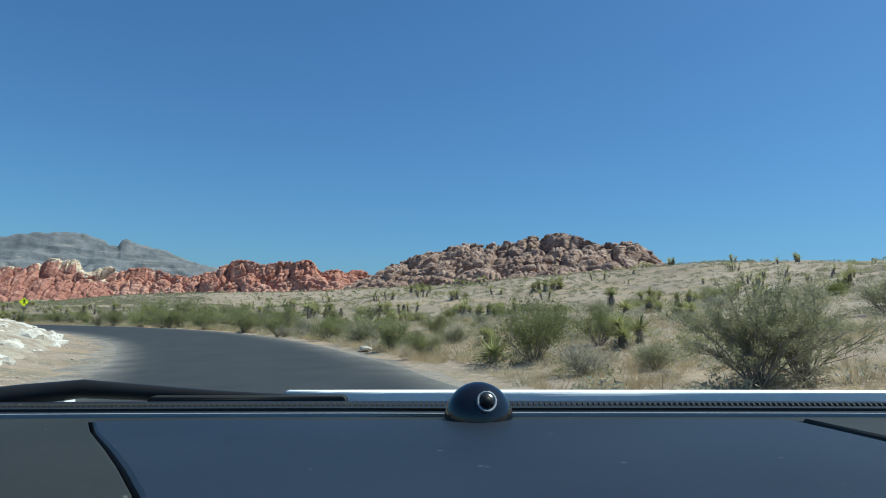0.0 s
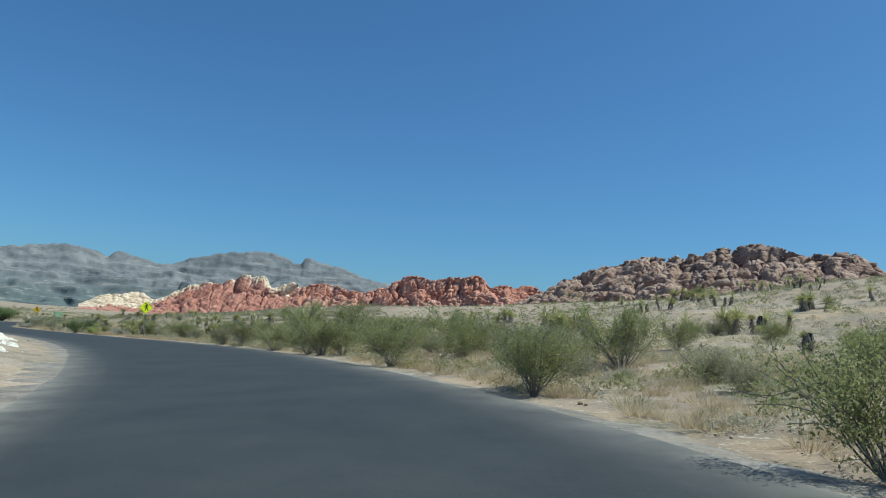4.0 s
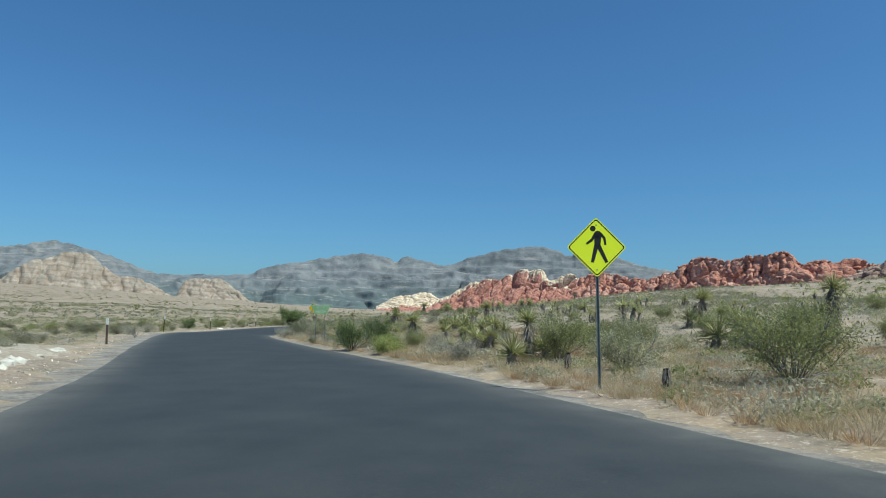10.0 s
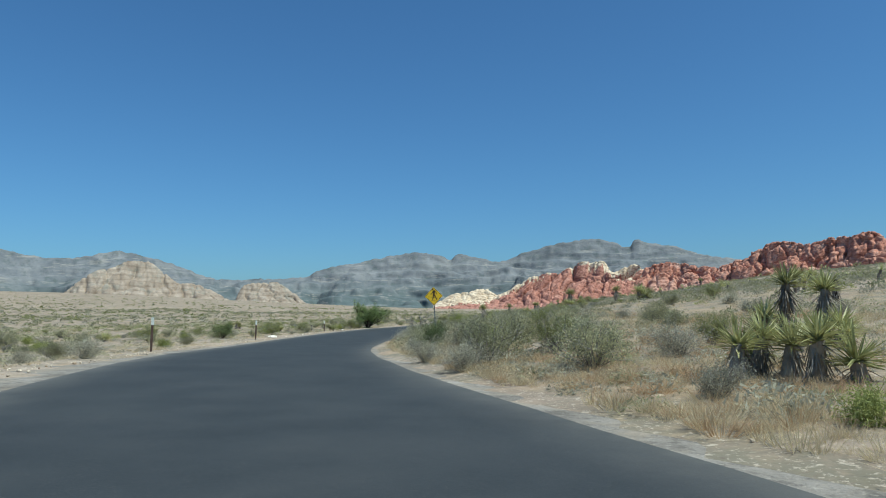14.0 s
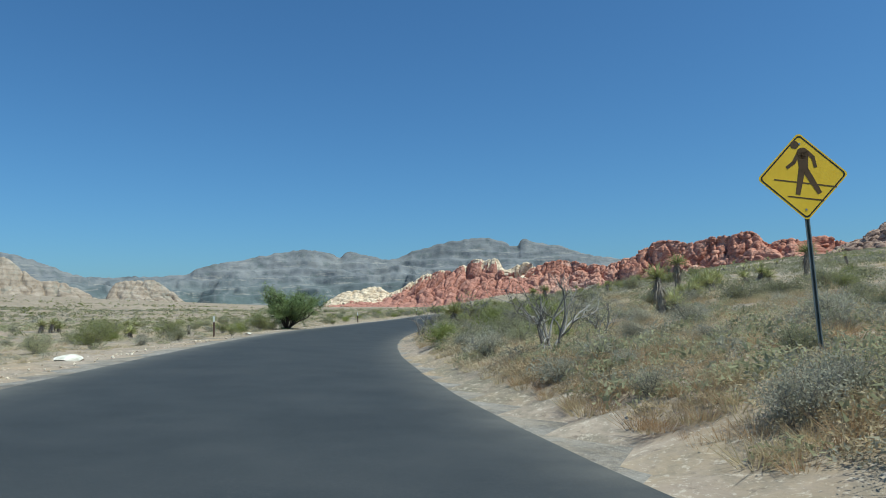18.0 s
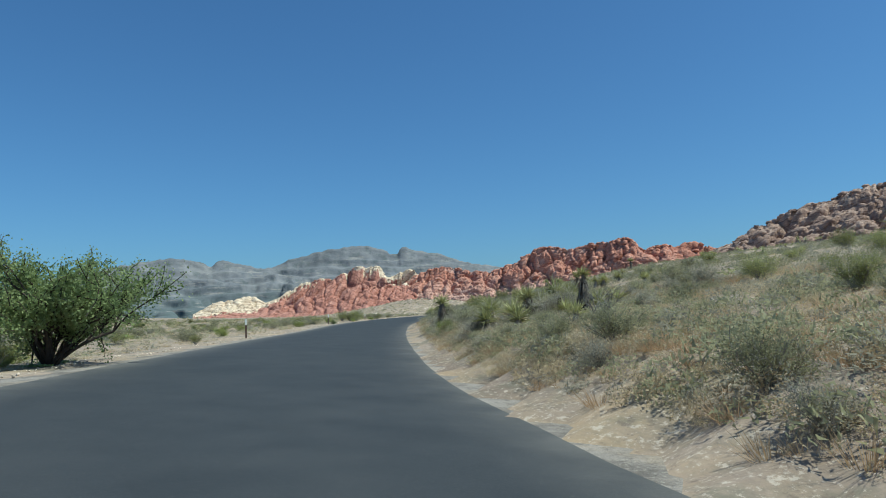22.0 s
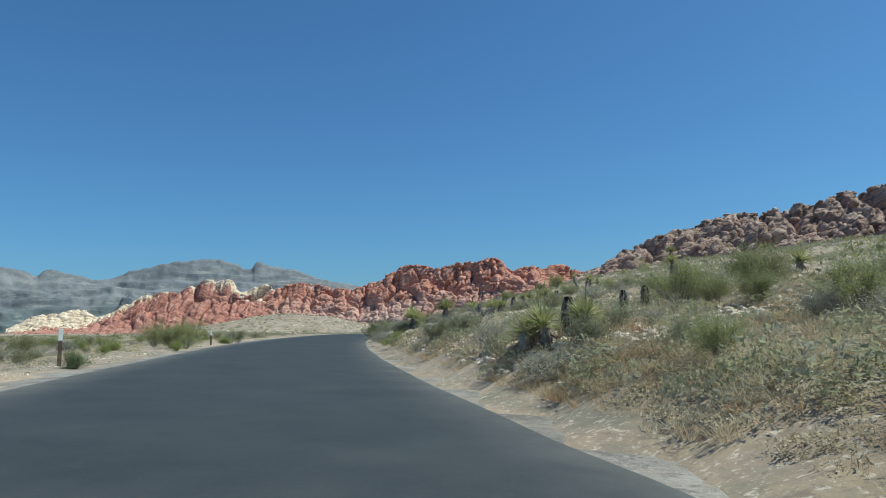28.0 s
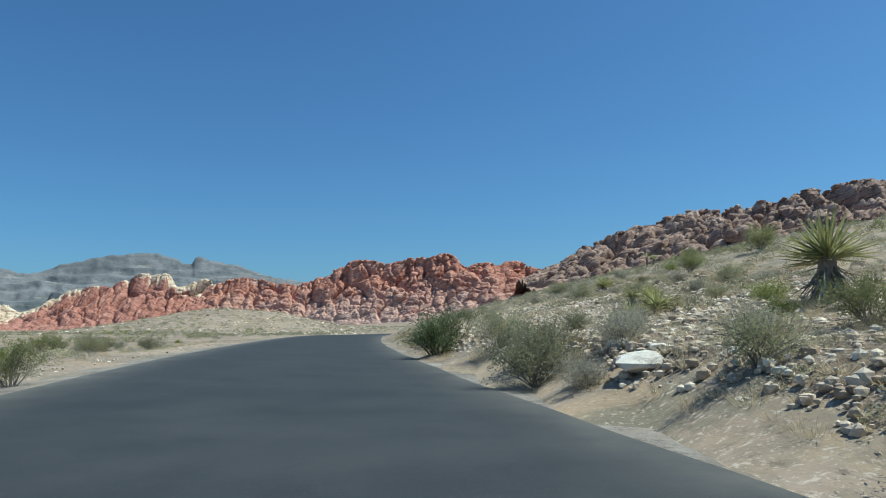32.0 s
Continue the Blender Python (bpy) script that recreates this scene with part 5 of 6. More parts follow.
KEEP = np.array([(x, y) for rows in (P_YTALL, P_YCLUMP, P_YCLUMP_B, P_LOW, P_GREEN, P_GREEN_B, P_DARK, P_OLIVE, P_OLIVE_B, P_TALL, P_TREE, P_MESQ) for x, y, _ in rows])


def beside(n, near, far, run0, run1, side, rng, power=1.0):
    """n places beside the road, between two distances from its edge and two stations."""
    i = rng.integers(np.searchsorted(RUN, run0), np.searchsorted(RUN, run1) - 1, n)
    e = near + (far - near) * rng.random(n) ** power
    lat = (LINE[i, 3] + e) * side
    along = rng.uniform(-1, 1, n)
    x = LINE[i, 0] + RIGHT[i, 0] * lat + TAN[i, 0] * along
    y = LINE[i, 1] + RIGHT[i, 1] * lat + TAN[i, 1] * along
    z, off = land(x, y)
    ok = np.abs(off) >= near * 0.9
    return x[ok], y[ok], z[ok]


def bare(x, y):
    """1 on the stony bank by the last bend, where hardly any grass grows."""
    n = ((x[:, None] - LINE[:, 0]) ** 2 + (y[:, None] - LINE[:, 1]) ** 2).argmin(1)
    return ((RUN[n] > 254) & (RUN[n] < 322)).astype(float)


# bushes between the ones that stand out
for k, (templates, native, lo, hi, n, side, near, far) in enumerate((
        (BUSH_OLIVE, 0.9, 0.4, 0.9, 70, 1, 2.0, 20), (BUSH_GREY, 0.65, 0.3, 0.7, 90, 1, 1.6, 18), (BUSH_GREEN, 1.4, 0.8, 1.4, 18, 1, 5, 26),
        (BUSH_LIME, 0.6, 0.3, 0.6, 26, 1, 3, 20), (BUSH_OLIVE, 0.9, 0.35, 0.8, 110, 1, 1.6, 12), (BUSH_GREY, 0.65, 0.25, 0.6, 150, 1, 1.2, 11), (BUSH_GREEN, 1.4, 0.6, 1.1, 40, 1, 3, 20), (BUSH_OLIVE, 0.9, 0.4, 0.9, 110, -1, 3.0, 26), (BUSH_GREY, 0.65, 0.3, 0.7, 100, -1, 2.6, 24), (BUSH_GREEN, 1.4, 0.5, 1.1, 60, -1, 4, 34), (BUSH_LIME, 0.6, 0.3, 0.75, 76, -1, 2.6, 24))):
    x, y, z = beside(n, near, far, (142 if far < 13 else -20) if side > 0 else 95, 330, side, rng)
    for a, b in zip(x, y):
        if side > 0 and bare(np.array([a]), np.array([b]))[0] and abs(land(a, b)[1][0]) < 8 and rng.random() < 0.7:
            continue
        if np.min((KEEP[:, 0] - a) ** 2 + (KEEP[:, 1] - b) ** 2) < 1.2:
            continue
        h = rng.uniform(lo, hi)
        tagged(put(templates[rng.integers(0, len(templates))], a, b, h / native, rng.uniform(0, 360), 0.02, rng.uniform(0.85, 1.1)), group="bushes by the road")
for run0, run1, n, near, far, lo, hi in ((45, 78, 26, 2.6, 9, 0.9, 1.5), (76, 112, 34, 6, 24, 0.8, 1.5), (10, 45, 14, 3, 12, 0.6, 1.1)):
    x, y, z = beside(n, near, far, run0, run1, 1, rng)
    for a, b in zip(x, y):
        if np.min((KEEP[:, 0] - a) ** 2 + (KEEP[:, 1] - b) ** 2) > 1.5:
            tagged(put((BUSH_GREEN + BUSH_OLIVE)[rng.integers(0, 6)], a, b, rng.uniform(lo, hi) / 1.3, rng.uniform(0, 360), 0.02, rng.uniform(0.85, 1.1)), group="bushes by the road")
for t in YU_TALL + YU_CLUMP + YU_WIDE + YU_LOW + BUSH_GREEN + BUSH_DARK + BUSH_OLIVE + BUSH_GREY + BUSH_LIME + BUSH_DEAD + BUSH_TALL + TREE + MESQUITE + STUMP:
    retire(t)


def puff(rng, n, size, flat=0.75):
    """Leaves on a dome of height and radius about 1."""
    d = rng.normal(size=(n, 3))
    d /= np.linalg.norm(d, axis=1, keepdims=True)
    d[:, 2] = np.abs(d[:, 2])
    c = d * (0.45 + 0.55 * rng.random((n, 1)) ** 0.5) * [1, 1, flat]
    s = Soup()
    leaves(s, c, size, rng, 1.6, 0.5, True)
    return s.v[0], np.array(s.f)


def spread(name, label, category, material, shape, x, y, z, sizes, rng, sink=0.03, group=""):
    """One mesh of many small plants or stones too many to count."""
    V, F, at = [], [], 0
    for a, b, c, s in zip(x, y, z, sizes):
        v, f = shape[rng.integers(0, len(shape))]
        t = rng.uniform(0, 2 * np.pi)
        ct, st = np.cos(t), np.sin(t)
        sq = np.array([rng.uniform(0.8, 1.25), rng.uniform(0.8, 1.25), rng.uniform(0.7, 1.2)]) * s
        w = (v * sq) @ np.array([[ct, st, 0], [-st, ct, 0], [0, 0, 1]]) + [a, b, c - sink]
        V.append(w)
        F.append(np.asarray(f) + at)
        at += len(v)
    ob = new(name, mesh_of(name, np.vstack(V), np.vstack(F), material))
    return tagged(ob, label, category, group, "stuff")


def afield(n, near, far, rng, side=0, power=1.6):
    """Places over the open land, thinning out with the distance from the road."""
    i = rng.integers(0, len(LINE), n)
    e = near + (far - near) * rng.random(n) ** power
    sgn = np.where(rng.random(n) < (0.55 if side == 0 else 1.0), 1, -1) if side >= 0 else -np.ones(n)
    ang = rng.uniform(-1.0, 1.0, n)
    r = np.stack([RIGHT[i, 0] * np.cos(ang) * sgn + TAN[i, 0] * np.sin(ang), RIGHT[i, 1] * np.cos(ang) * sgn + TAN[i, 1] * np.sin(ang)], 1)
    x, y = LINE[i, 0] + r[:, 0] * (LINE[i, 3] + e), LINE[i, 1] + r[:, 1] * (LINE[i, 3] + e)
    z, off = land(x, y)
    ok = np.abs(off) > near * 0.8
    return x[ok], y[ok], z[ok]


fine = [puff(rng, 150, 0.115) for _ in range(8)]
puffs = [puff(rng, 62, 0.19) for _ in range(8)]
small = [puff(rng, 24, 0.40) for _ in range(5)]
for material, n, lo, hi, lbl in ((LEAF_GREY, 1900, 0.12, 0.38, "low grey herbs and twigs beside the road"), (LEAF_OLIVE, 1500, 0.12, 0.42, "low olive herbs beside the road"), (GRASS, 1300, 0.10, 0.3, "low straw-coloured herbs beside the road")):
    x, y, z = beside(n, 1.1, 13, -15, 330, 1, rng, 1.1)
    keep = (bare(x, y) < 0.5) | (rng.random(len(x)) < 0.7)
    x, y, z = x[keep], y[keep], z[keep]
    spread("roadside_herbs", lbl, "herbs", material, fine, x, y, z, rng.uniform(lo, hi, len(x)), rng)
    x, y, z = beside(n // 2, 2.2, 18, 98, 330, -1, rng, 1.0)
    spread("roadside_herbs", lbl, "herbs", material, fine, x, y, z, rng.uniform(lo, hi, len(x)), rng)
for material, n, lo, hi, r0, r1, lbl in ((LEAF_OLIVE, 1500, 0.2, 0.55, 140, 275, "thick olive herbs along the roadside bank"), (LEAF_GREY, 1000, 0.2, 0.5, 145, 275, "thick grey herbs along the roadside bank"), (GRASS, 1300, 0.15, 0.4, 140, 275, "thick straw-coloured herbs along the roadside bank"),
                                           (LEAF_GREY, 800, 0.2, 0.5, -15, 140, "thick grey herbs along the road"), (LEAF_GREEN, 500, 0.2, 0.55, 10, 110, "thick green herbs along the road")):
    x, y, z = beside(n, 1.3, 9, r0, r1, 1, rng, 1.1)
    keep = fbm(x / 4, y / 4, 55) > 0.36
    x, y, z = x[keep], y[keep], z[keep]
    spread("roadside_herbs", lbl, "herbs", material, fine, x, y, z, rng.uniform(lo, hi, len(x)), rng)
x, y, z = beside(1900, 1.0, 3.0, 130, 275, 1, rng)
spread("roadside_herbs", "straw-coloured herbs at the foot of the bank", "herbs", GRASS, fine, x, y, z, rng.uniform(0.10, 0.32, len(x)), rng)
for material, n, near, far, lo, hi, shape, power, lbl in (
        (LEAF_OLIVE, 3800, 10, 110, 0.25, 0.7, puffs, 1.0, "olive desert scrub scattered over the slopes"),
        (LEAF_GREY, 4200, 8, 110, 0.15, 0.45, puffs, 1.0, "grey dry scrub scattered over the slopes"),
        (LEAF_GREEN, 800, 16, 130, 0.4, 0.9, puffs, 1.0, "green desert scrub scattered over the slopes"),
        (LEAF_OLIVE, 7000, 110, 700, 0.5, 1.1, small, 1.2, "distant olive scrub over plain and slopes"),
        (LEAF_GREEN, 3600, 120, 800, 0.6, 1.3, small, 1.2, "distant green scrub over plain and slopes")):
    x, y, z = afield(n, near, far, rng, power=power)
    spread("desert_scrub", lbl, "scrub", material, shape, x, y, z, rng.uniform(lo, hi, len(x)), rng)

for material, n, lo, hi, lbl in ((LEAF_OLIVE, 2600, 0.15, 0.5, "olive desert scrub dotted over the sandy hillside"), (LEAF_GREY, 3600, 0.12, 0.42, "grey dry scrub dotted over the sandy hillside")):
    x, y, z = beside(n * 2 // 5, 6, 26, -25, 150, 1, rng, 0.8)
    spread("desert_scrub", lbl, "scrub", material, fine, x, y, z, rng.uniform(lo, hi, len(x)), rng)
    x, y, z = beside(n, 24, 80, -25, 150, 1, rng, 0.8)
    spread("desert_scrub", lbl, "scrub", material, puffs, x, y, z, rng.uniform(lo, hi, len(x)) * 1.15, rng)
for material, n, lo, hi, lbl in ((LEAF_OLIVE, 2300, 0.2, 0.55, "olive desert scrub on the slope above the road"), (LEAF_GREY, 2500, 0.18, 0.5, "grey dry scrub on the slope above the road")):
    x, y, z = beside(n // 2, 5, 28, 155, 345, 1, rng, 0.85)
    spread("desert_scrub", lbl, "scrub", material, fine, x, y, z, rng.uniform(lo, hi, len(x)), rng)
    x, y, z = beside(n, 26, 75, 135, 400, 1, rng, 0.85)
    spread("desert_scrub", lbl, "scrub", material, puffs, x, y, z, rng.uniform(lo, hi, len(x)) * 1.2, rng)
    # the stony knoll beyond the last bend
    x, y = rng.uniform(-340, -182, n), rng.uniform(290, 470, n)
    z, off = land(x, y)
    keep = np.abs(off) > 2.5
    spread("desert_scrub", lbl.replace("the slope above the road", "the knoll beyond the bend"), "scrub", material, puffs, x[keep], y[keep], z[keep], rng.uniform(lo, hi, keep.sum()) * 1.3, rng)


for material, n, near, far, lo, hi, lbl in ((LEAF_OLIVE, 3300, 12, 75, 0.2, 0.6, "olive scrub on the plain beside the road"), (GRASS, 3600, 8, 80, 0.12, 0.38, "straw-coloured clumps of grass on the plain"), (LEAF_GREEN, 700, 12, 60, 0.25, 0.7, "green scrub on the plain beside the road"),
                                              (LEAF_OLIVE, 4200, 70, 300, 0.35, 0.9, "olive scrub over the wide plain"), (LEAF_GREY, 3000, 60, 260, 0.3, 0.8, "grey scrub over the wide plain")):
    x, y, z = beside(n, near, far, 60, 345, -1, rng, 0.9)
    spread("desert_scrub", lbl, "scrub", material, puffs if far < 100 else small, x, y, z, rng.uniform(lo, hi, len(x)), rng)


def small_yuccas(rng):
    """A far yucca clump in two parts: shaggy stems with dead leaves, and green crowns."""
    dead, live = Soup(), Soup()
    for k in range(rng.integers(1, 5)):
        h, a = rng.uniform(0.25, 1.0), rng.uniform(0, 2 * np.pi)
        foot = np.array([np.cos(a), np.sin(a), 0]) * rng.uniform(0.1, 0.6)
        top = foot + np.array([np.cos(a) * 0.3 * h, np.sin(a) * 0.3 * h, h])
        tube(dead, [foot - [0, 0, 0.1], (foot + top) / 2 + rng.normal(0, 0.03, 3), top], 0.10, 0.09, 6)
        for j in range(24):
            b, t = rng.uniform(0, 2 * np.pi), rng.uniform(1.7, 2.9)
            d = np.array([np.cos(b) * np.sin(t), np.sin(b) * np.sin(t), np.cos(t)])
            w = np.cross(d, [0.2, 0.1, 1.0]) * 0.03
            r = top - [0, 0, rng.uniform(0, 0.5 * h)]
            dead.add([r - w, r + w, r + d * 0.30, r + d * 0.28 - w * 0.4], [[0, 1, 2, 3]])
        if rng.random() < 0.25:
            continue
        for j in range(34):
            b, t = rng.uniform(0, 2 * np.pi), rng.uniform(0.05, 1.7)
            d = np.array([np.cos(b) * np.sin(t), np.sin(b) * np.sin(t), np.cos(t)])
            w = np.cross(d, [0.2, 0.1, 1.0]) * 0.035
            live.add([top - w, top + w, top + d * 0.55 + w * 0.4, top + d * 0.57 - w * 0.4], [[0, 1, 2, 3]])
    if not live.v:
        live.add(np.array(top) + [[0, 0, 0], [0.03, 0, 0.3], [0.06, 0, 0]], [[0, 1, 2, 2]])
    return (np.vstack(dead.v), dead.f), (np.vstack(live.v), live.f)


def spread_ragged(name, label, material, shapes, x, y, z, sizes, seed):
    """As spread, for shapes whose faces have three or four corners."""
    rng = np.random.default_rng(seed)
    V, F, at = [], [], 0
    for a, b, c, s in zip(x, y, z, sizes):
        v, f = shapes[rng.integers(0, len(shapes))]
        t = rng.uniform(0, 2 * np.pi)
        ct, st = np.cos(t), np.sin(t)
        V.append((v * s) @ np.array([[ct, st, 0], [-st, ct, 0], [0, 0, 1]]) + [a, b, c - 0.03])
        F += [[i + at for i in q] for q in f]
        at += len(v)
    ob = new(name, mesh_of(name, np.vstack(V), [list(dict.fromkeys(q)) for q in F], material))
    return tagged(ob, label, "yucca", kind="stuff")


x, y, z = afield(300, 22, 240, rng, side=1, power=0.9)
more = beside(150, 13, 80, -25, 150, 1, rng)
x, y, z = np.r_[x, more[0]], np.r_[y, more[1]], np.r_[z, more[2]]
sizes = rng.uniform(0.5, 1.2, len(x))
pairs = [small_yuccas(rng) for _ in range(9)]
spread_ragged("yucca_stems", "dark shaggy yucca stems scattered over the hillside", YUCCA_DEAD, [q[0] for q in pairs], x, y, z, sizes, 91)
spread_ragged("yucca_crowns", "spiky green yucca crowns scattered over the hillside", YUCCA_LEAF, [q[1] for q in pairs], x, y, z, sizes, 91)

# dry grass
tufts = []
for _ in range(6):
    tufts.append(tuft_arrays(rng, 56, 0.22, 0.34, 0.0042))
for n, near, far, r0, r1, side, lo, hi in ((6500, 1.0, 10, -10, 130, 1, 0.5, 1.3), (10500, 0.9, 13, 125, 330, 1, 0.5, 1.2), (5000, 9, 34, -10, 330, 1, 0.5, 1.0), (2400, 2.2, 14, 100, 330, -1, 0.35, 0.9), (2000, 10, 40, 90, 330, -1, 0.4, 0.9)):
    x, y, z = beside(n, near, far, r0, r1, side, rng, 1.2)
    keep = fbm(x / 7, y / 7, 21) > (0.32 if near < 9 else 0.42)
    keep &= (bare(x, y) < 0.5) | (rng.random(len(x)) < 0.6)
    x, y, z = x[keep], y[keep], z[keep]
    spread("dry_grass", "tufts of straw-coloured dry grass on the sand", "grass", GRASS, tufts, x, y, z, rng.uniform(lo, hi, len(x)), rng, 0.0)
x, y, z = beside(8500, 0.9, 13, 60, 265, 1, rng, 1.1)
keep = fbm(x / 5, y / 5, 77) > 0.45
x, y, z = x[keep], y[keep], z[keep]
spread("dry_grass", "patches of rust-coloured dry grass on the sand", "grass", RUST_GRASS, tufts, x, y, z, rng.uniform(0.5, 1.2, len(x)), rng, 0.0)

# ---- stones ----
rocks, rf = boulder_shapes(6, 2, 61, 0.8, 2.2)
peb, pf = boulder_shapes(6, 1, 62, 0.85, 2.2)
stone_shapes = [(p, pf) for p in peb]
for n, near, far, r0, r1, side, lo, hi, m, lbl in ((900, 1.5, 26, -20, 250, 1, 0.03, 0.12, TAN_STONE, "small tan stones lying on the sand"),
                                                  (4600, 1.5, 12, 252, 327, 1, 0.04, 0.17, TAN_STONE, "tan rubble covering the stony bank"),
                                                  (800, 0.8, 5, -20, 330, -1, 0.02, 0.07, TAN_STONE, "gravel stones on the road's shoulder"),
                                                  (700, 0.3, 1.6, -20, 330, 1, 0.015, 0.05, TAN_STONE, "gravel stones on the road's shoulder"),
                                                  (3400, 1.9, 8.2, -8, 114, -1, 0.04, 0.30, PALE_ROCK, "heap of pale limestone rubble beside the road"),
                                                  (15000, 1.2, 8.5, 252, 326, 1, 0.03, 0.11, RUBBLE, "pale stones on the bank"), (260, 1.6, 6.5, 254, 324, 1, 0.08, 0.22, TAN_STONE, "broken slabs of tan rock on the bank"), (2600, 0.3, 2.6, 100, 330, -1, 0.015, 0.05, RUBBLE, "gravel stones on the road's shoulder")):
    x, y, z = beside(n, near, far, r0, r1, side, rng)
    spread("stones", lbl, "stones", m, stone_shapes, x, y, z, lo + (hi - lo) * rng.random(len(x)) ** 2, rng, -0.03 if r0 == 252 else 0.01)
x, y = rng.uniform(-300, -184, 900), rng.uniform(330, 460, 900)
z, off = land(x, y)
keep = np.abs(off) > 3
spread("stones", "pale stones on the knoll beyond the bend", "stones", RUBBLE, stone_shapes, x[keep], y[keep], z[keep], rng.uniform(0.15, 0.5, keep.sum()), rng, 0.05)
rock_meshes = [mesh_of("rock", r, rf, PALE_ROCK) for r in rocks]
tan_meshes = [mesh_of("rock", r, rf, TAN_STONE) for r in rocks]


def rock(x, y, s, meshes, label, flat=0.6, group=""):
    ob = new("rock", meshes[rng.integers(0, 6)])
    z = float(land(x, y)[0][0])
    ob.matrix_basis = pose(x, y, z + s * flat * 0.25, 0, 0, rng.uniform(0, 360)) @ Matrix.Diagonal((s * rng.uniform(0.9, 1.4), s, s * flat, 1))
    return tagged(ob, label, "rock", group)


x, y, z = beside(66, 2.3, 7.5, 0, 111, -1, rng)
for a, b in zip(x, y):
    rock(a, b, rng.uniform(0.25, 0.6), rock_meshes, "pale limestone rock in a roadside heap", group="roadside rubble")
x, y, z = beside(40, 2.0, 14, 255, 325, 1, rng)
for a, b in zip(x, y):
    rock(a, b, rng.uniform(0.12, 0.32), tan_meshes, "tan rock on the stony bank", group="rocks on the bank")
for a, b, s in WHITE_ROCKS:
    rock(a, b, s * 0.8, rock_meshes, "large white rock half sunk in the bank", 0.4)

# ---- signs and posts ----
SIGN_LIME = mat("fluorescent_yellow_green_sheet", [(0.2, (0.88, 0.99, 0.015)), (0.8, (0.93, 1.0, 0.025))], 1.5, 40.0, 0.4, 0, spec=0.5)
SIGN_YELLOW = mat("faded_yellow_sheet", [(0.2, (0.86, 0.52, 0.015)), (0.8, (0.95, 0.62, 0.03))], 1.5, 12.0, 0.5, 0, spec=0.5)
SIGN_GREEN = mat("faded_green_paint", [(0.2, (0.20, 0.36, 0.16)), (0.5, (0.27, 0.44, 0.21)), (0.8, (0.36, 0.52, 0.28))], 2.5, 14.0, 0.75, 0.1)
SIGN_BLACK = mat("black_sheet", [(0.2, (0.012, 0.013, 0.012)), (0.8, (0.025, 0.026, 0.024))], 2, 30.0, 0.5, 0)
SIGN_WHITE = mat("weathered_white_paint", [(0.2, (0.52, 0.55, 0.50)), (0.8, (0.72, 0.74, 0.70))], 3, 20.0, 0.7, 0)
STEEL = mat("weathered_steel", [(0.2, (0.12, 0.145, 0.145)), (0.5, (0.18, 0.205, 0.205)), (0.8, (0.25, 0.27, 0.27))], 3.0, 30.0, 0.55, 0.15, metal=0.3)
GALVANISED = mat("galvanised_steel", [(0.2, (0.16, 0.18, 0.17)), (0.8, (0.28, 0.30, 0.28))], 3.0, 30.0, 0.6, 0.1, metal=0.2)
BACK_METAL = mat("bare_aluminium", [(0.2, (0.35, 0.36, 0.36)), (0.8, (0.5, 0.51, 0.51))], 3.0, 30.0, 0.4, 0.05, metal=0.9)
FADED_BROWN = mat("faded_brown_sheet", [(0.2, (0.075, 0.042, 0.018)), (0.8, (0.13, 0.075, 0.03))], 2, 20.0, 0.6, 0)
POST_BROWN = mat("brown_post", [(0.2, (0.075, 0.045, 0.035)), (0.8, (0.13, 0.085, 0.065))], 3.0, 30.0, 0.7, 0.1)


def plate(points, depth, front=0.0):
    """A flat plate in the x-z plane, its front at y = -front, depth thick."""
    n = len(points)
    v = [(x, -front, z) for x, z in points] + [(x, -front + depth, z) for x, z in points]
    f = [list(range(n)), list(range(2 * n - 1, n - 1, -1))] + [[i, i + n, (i + 1) % n + n, (i + 1) % n] for i in range(n)]
    return v, f


def frame_plate(outer, inner, depth, front):
    n = len(outer)
    v = [(x, -front, z) for x, z in outer] + [(x, -front, z) for x, z in inner] + [(x, -front + depth, z) for x, z in outer] + [(x, -front + depth, z) for x, z in inner]
    f = []
    for i in range(n):
        j = (i + 1) % n
        f += [[i, j, n + j, n + i], [i, 2 * n + i, 2 * n + j, j], [n + i, n + j, 3 * n + j, 3 * n + i]]
    return v, f


def round_diamond(half, r, steps=6):
    """A square on its corner; half: centre to corner; r: the corners' radius."""
    pts = []
    k = half - r * math.sqrt(2)
    for c in range(4):
        a = math.pi / 2 * c
        for i in range(steps + 1):
            b = a - math.pi / 4 + math.pi / 2 * i / steps
            pts.append((math.cos(a) * k + math.cos(b) * r, math.sin(a) * k + math.sin(b) * r))
    return pts


def channel_post(height, width=0.06, metal=None):
    """A U-channel steel post with flanges."""
    w, d, t = width / 2, 0.032, 0.005
    prof = [(-w, 0), (-w * 0.55, 0), (-w * 0.4, d), (w * 0.4, d), (w * 0.55, 0), (w, 0), (w, t), (w * 0.65, t), (w * 0.48, d + t), (-w * 0.48, d + t), (-w * 0.65, t), (-w, t)]
    n = len(prof)
    v = [(x, y, -0.4) for x, y in prof] + [(x, y, height) for x, y in prof]
    f = [[i, (i + 1) % n, (i + 1) % n + n, i + n] for i in range(n)] + [list(range(2 * n - 1, n - 1, -1)), list(range(n))]
    return mesh_of("post", v, f, metal or STEEL)


def disc(cx, cz, r, n=16):
    return [(cx + r * math.cos(2 * math.pi * i / n), cz + r * math.sin(2 * math.pi * i / n)) for i in range(n)]


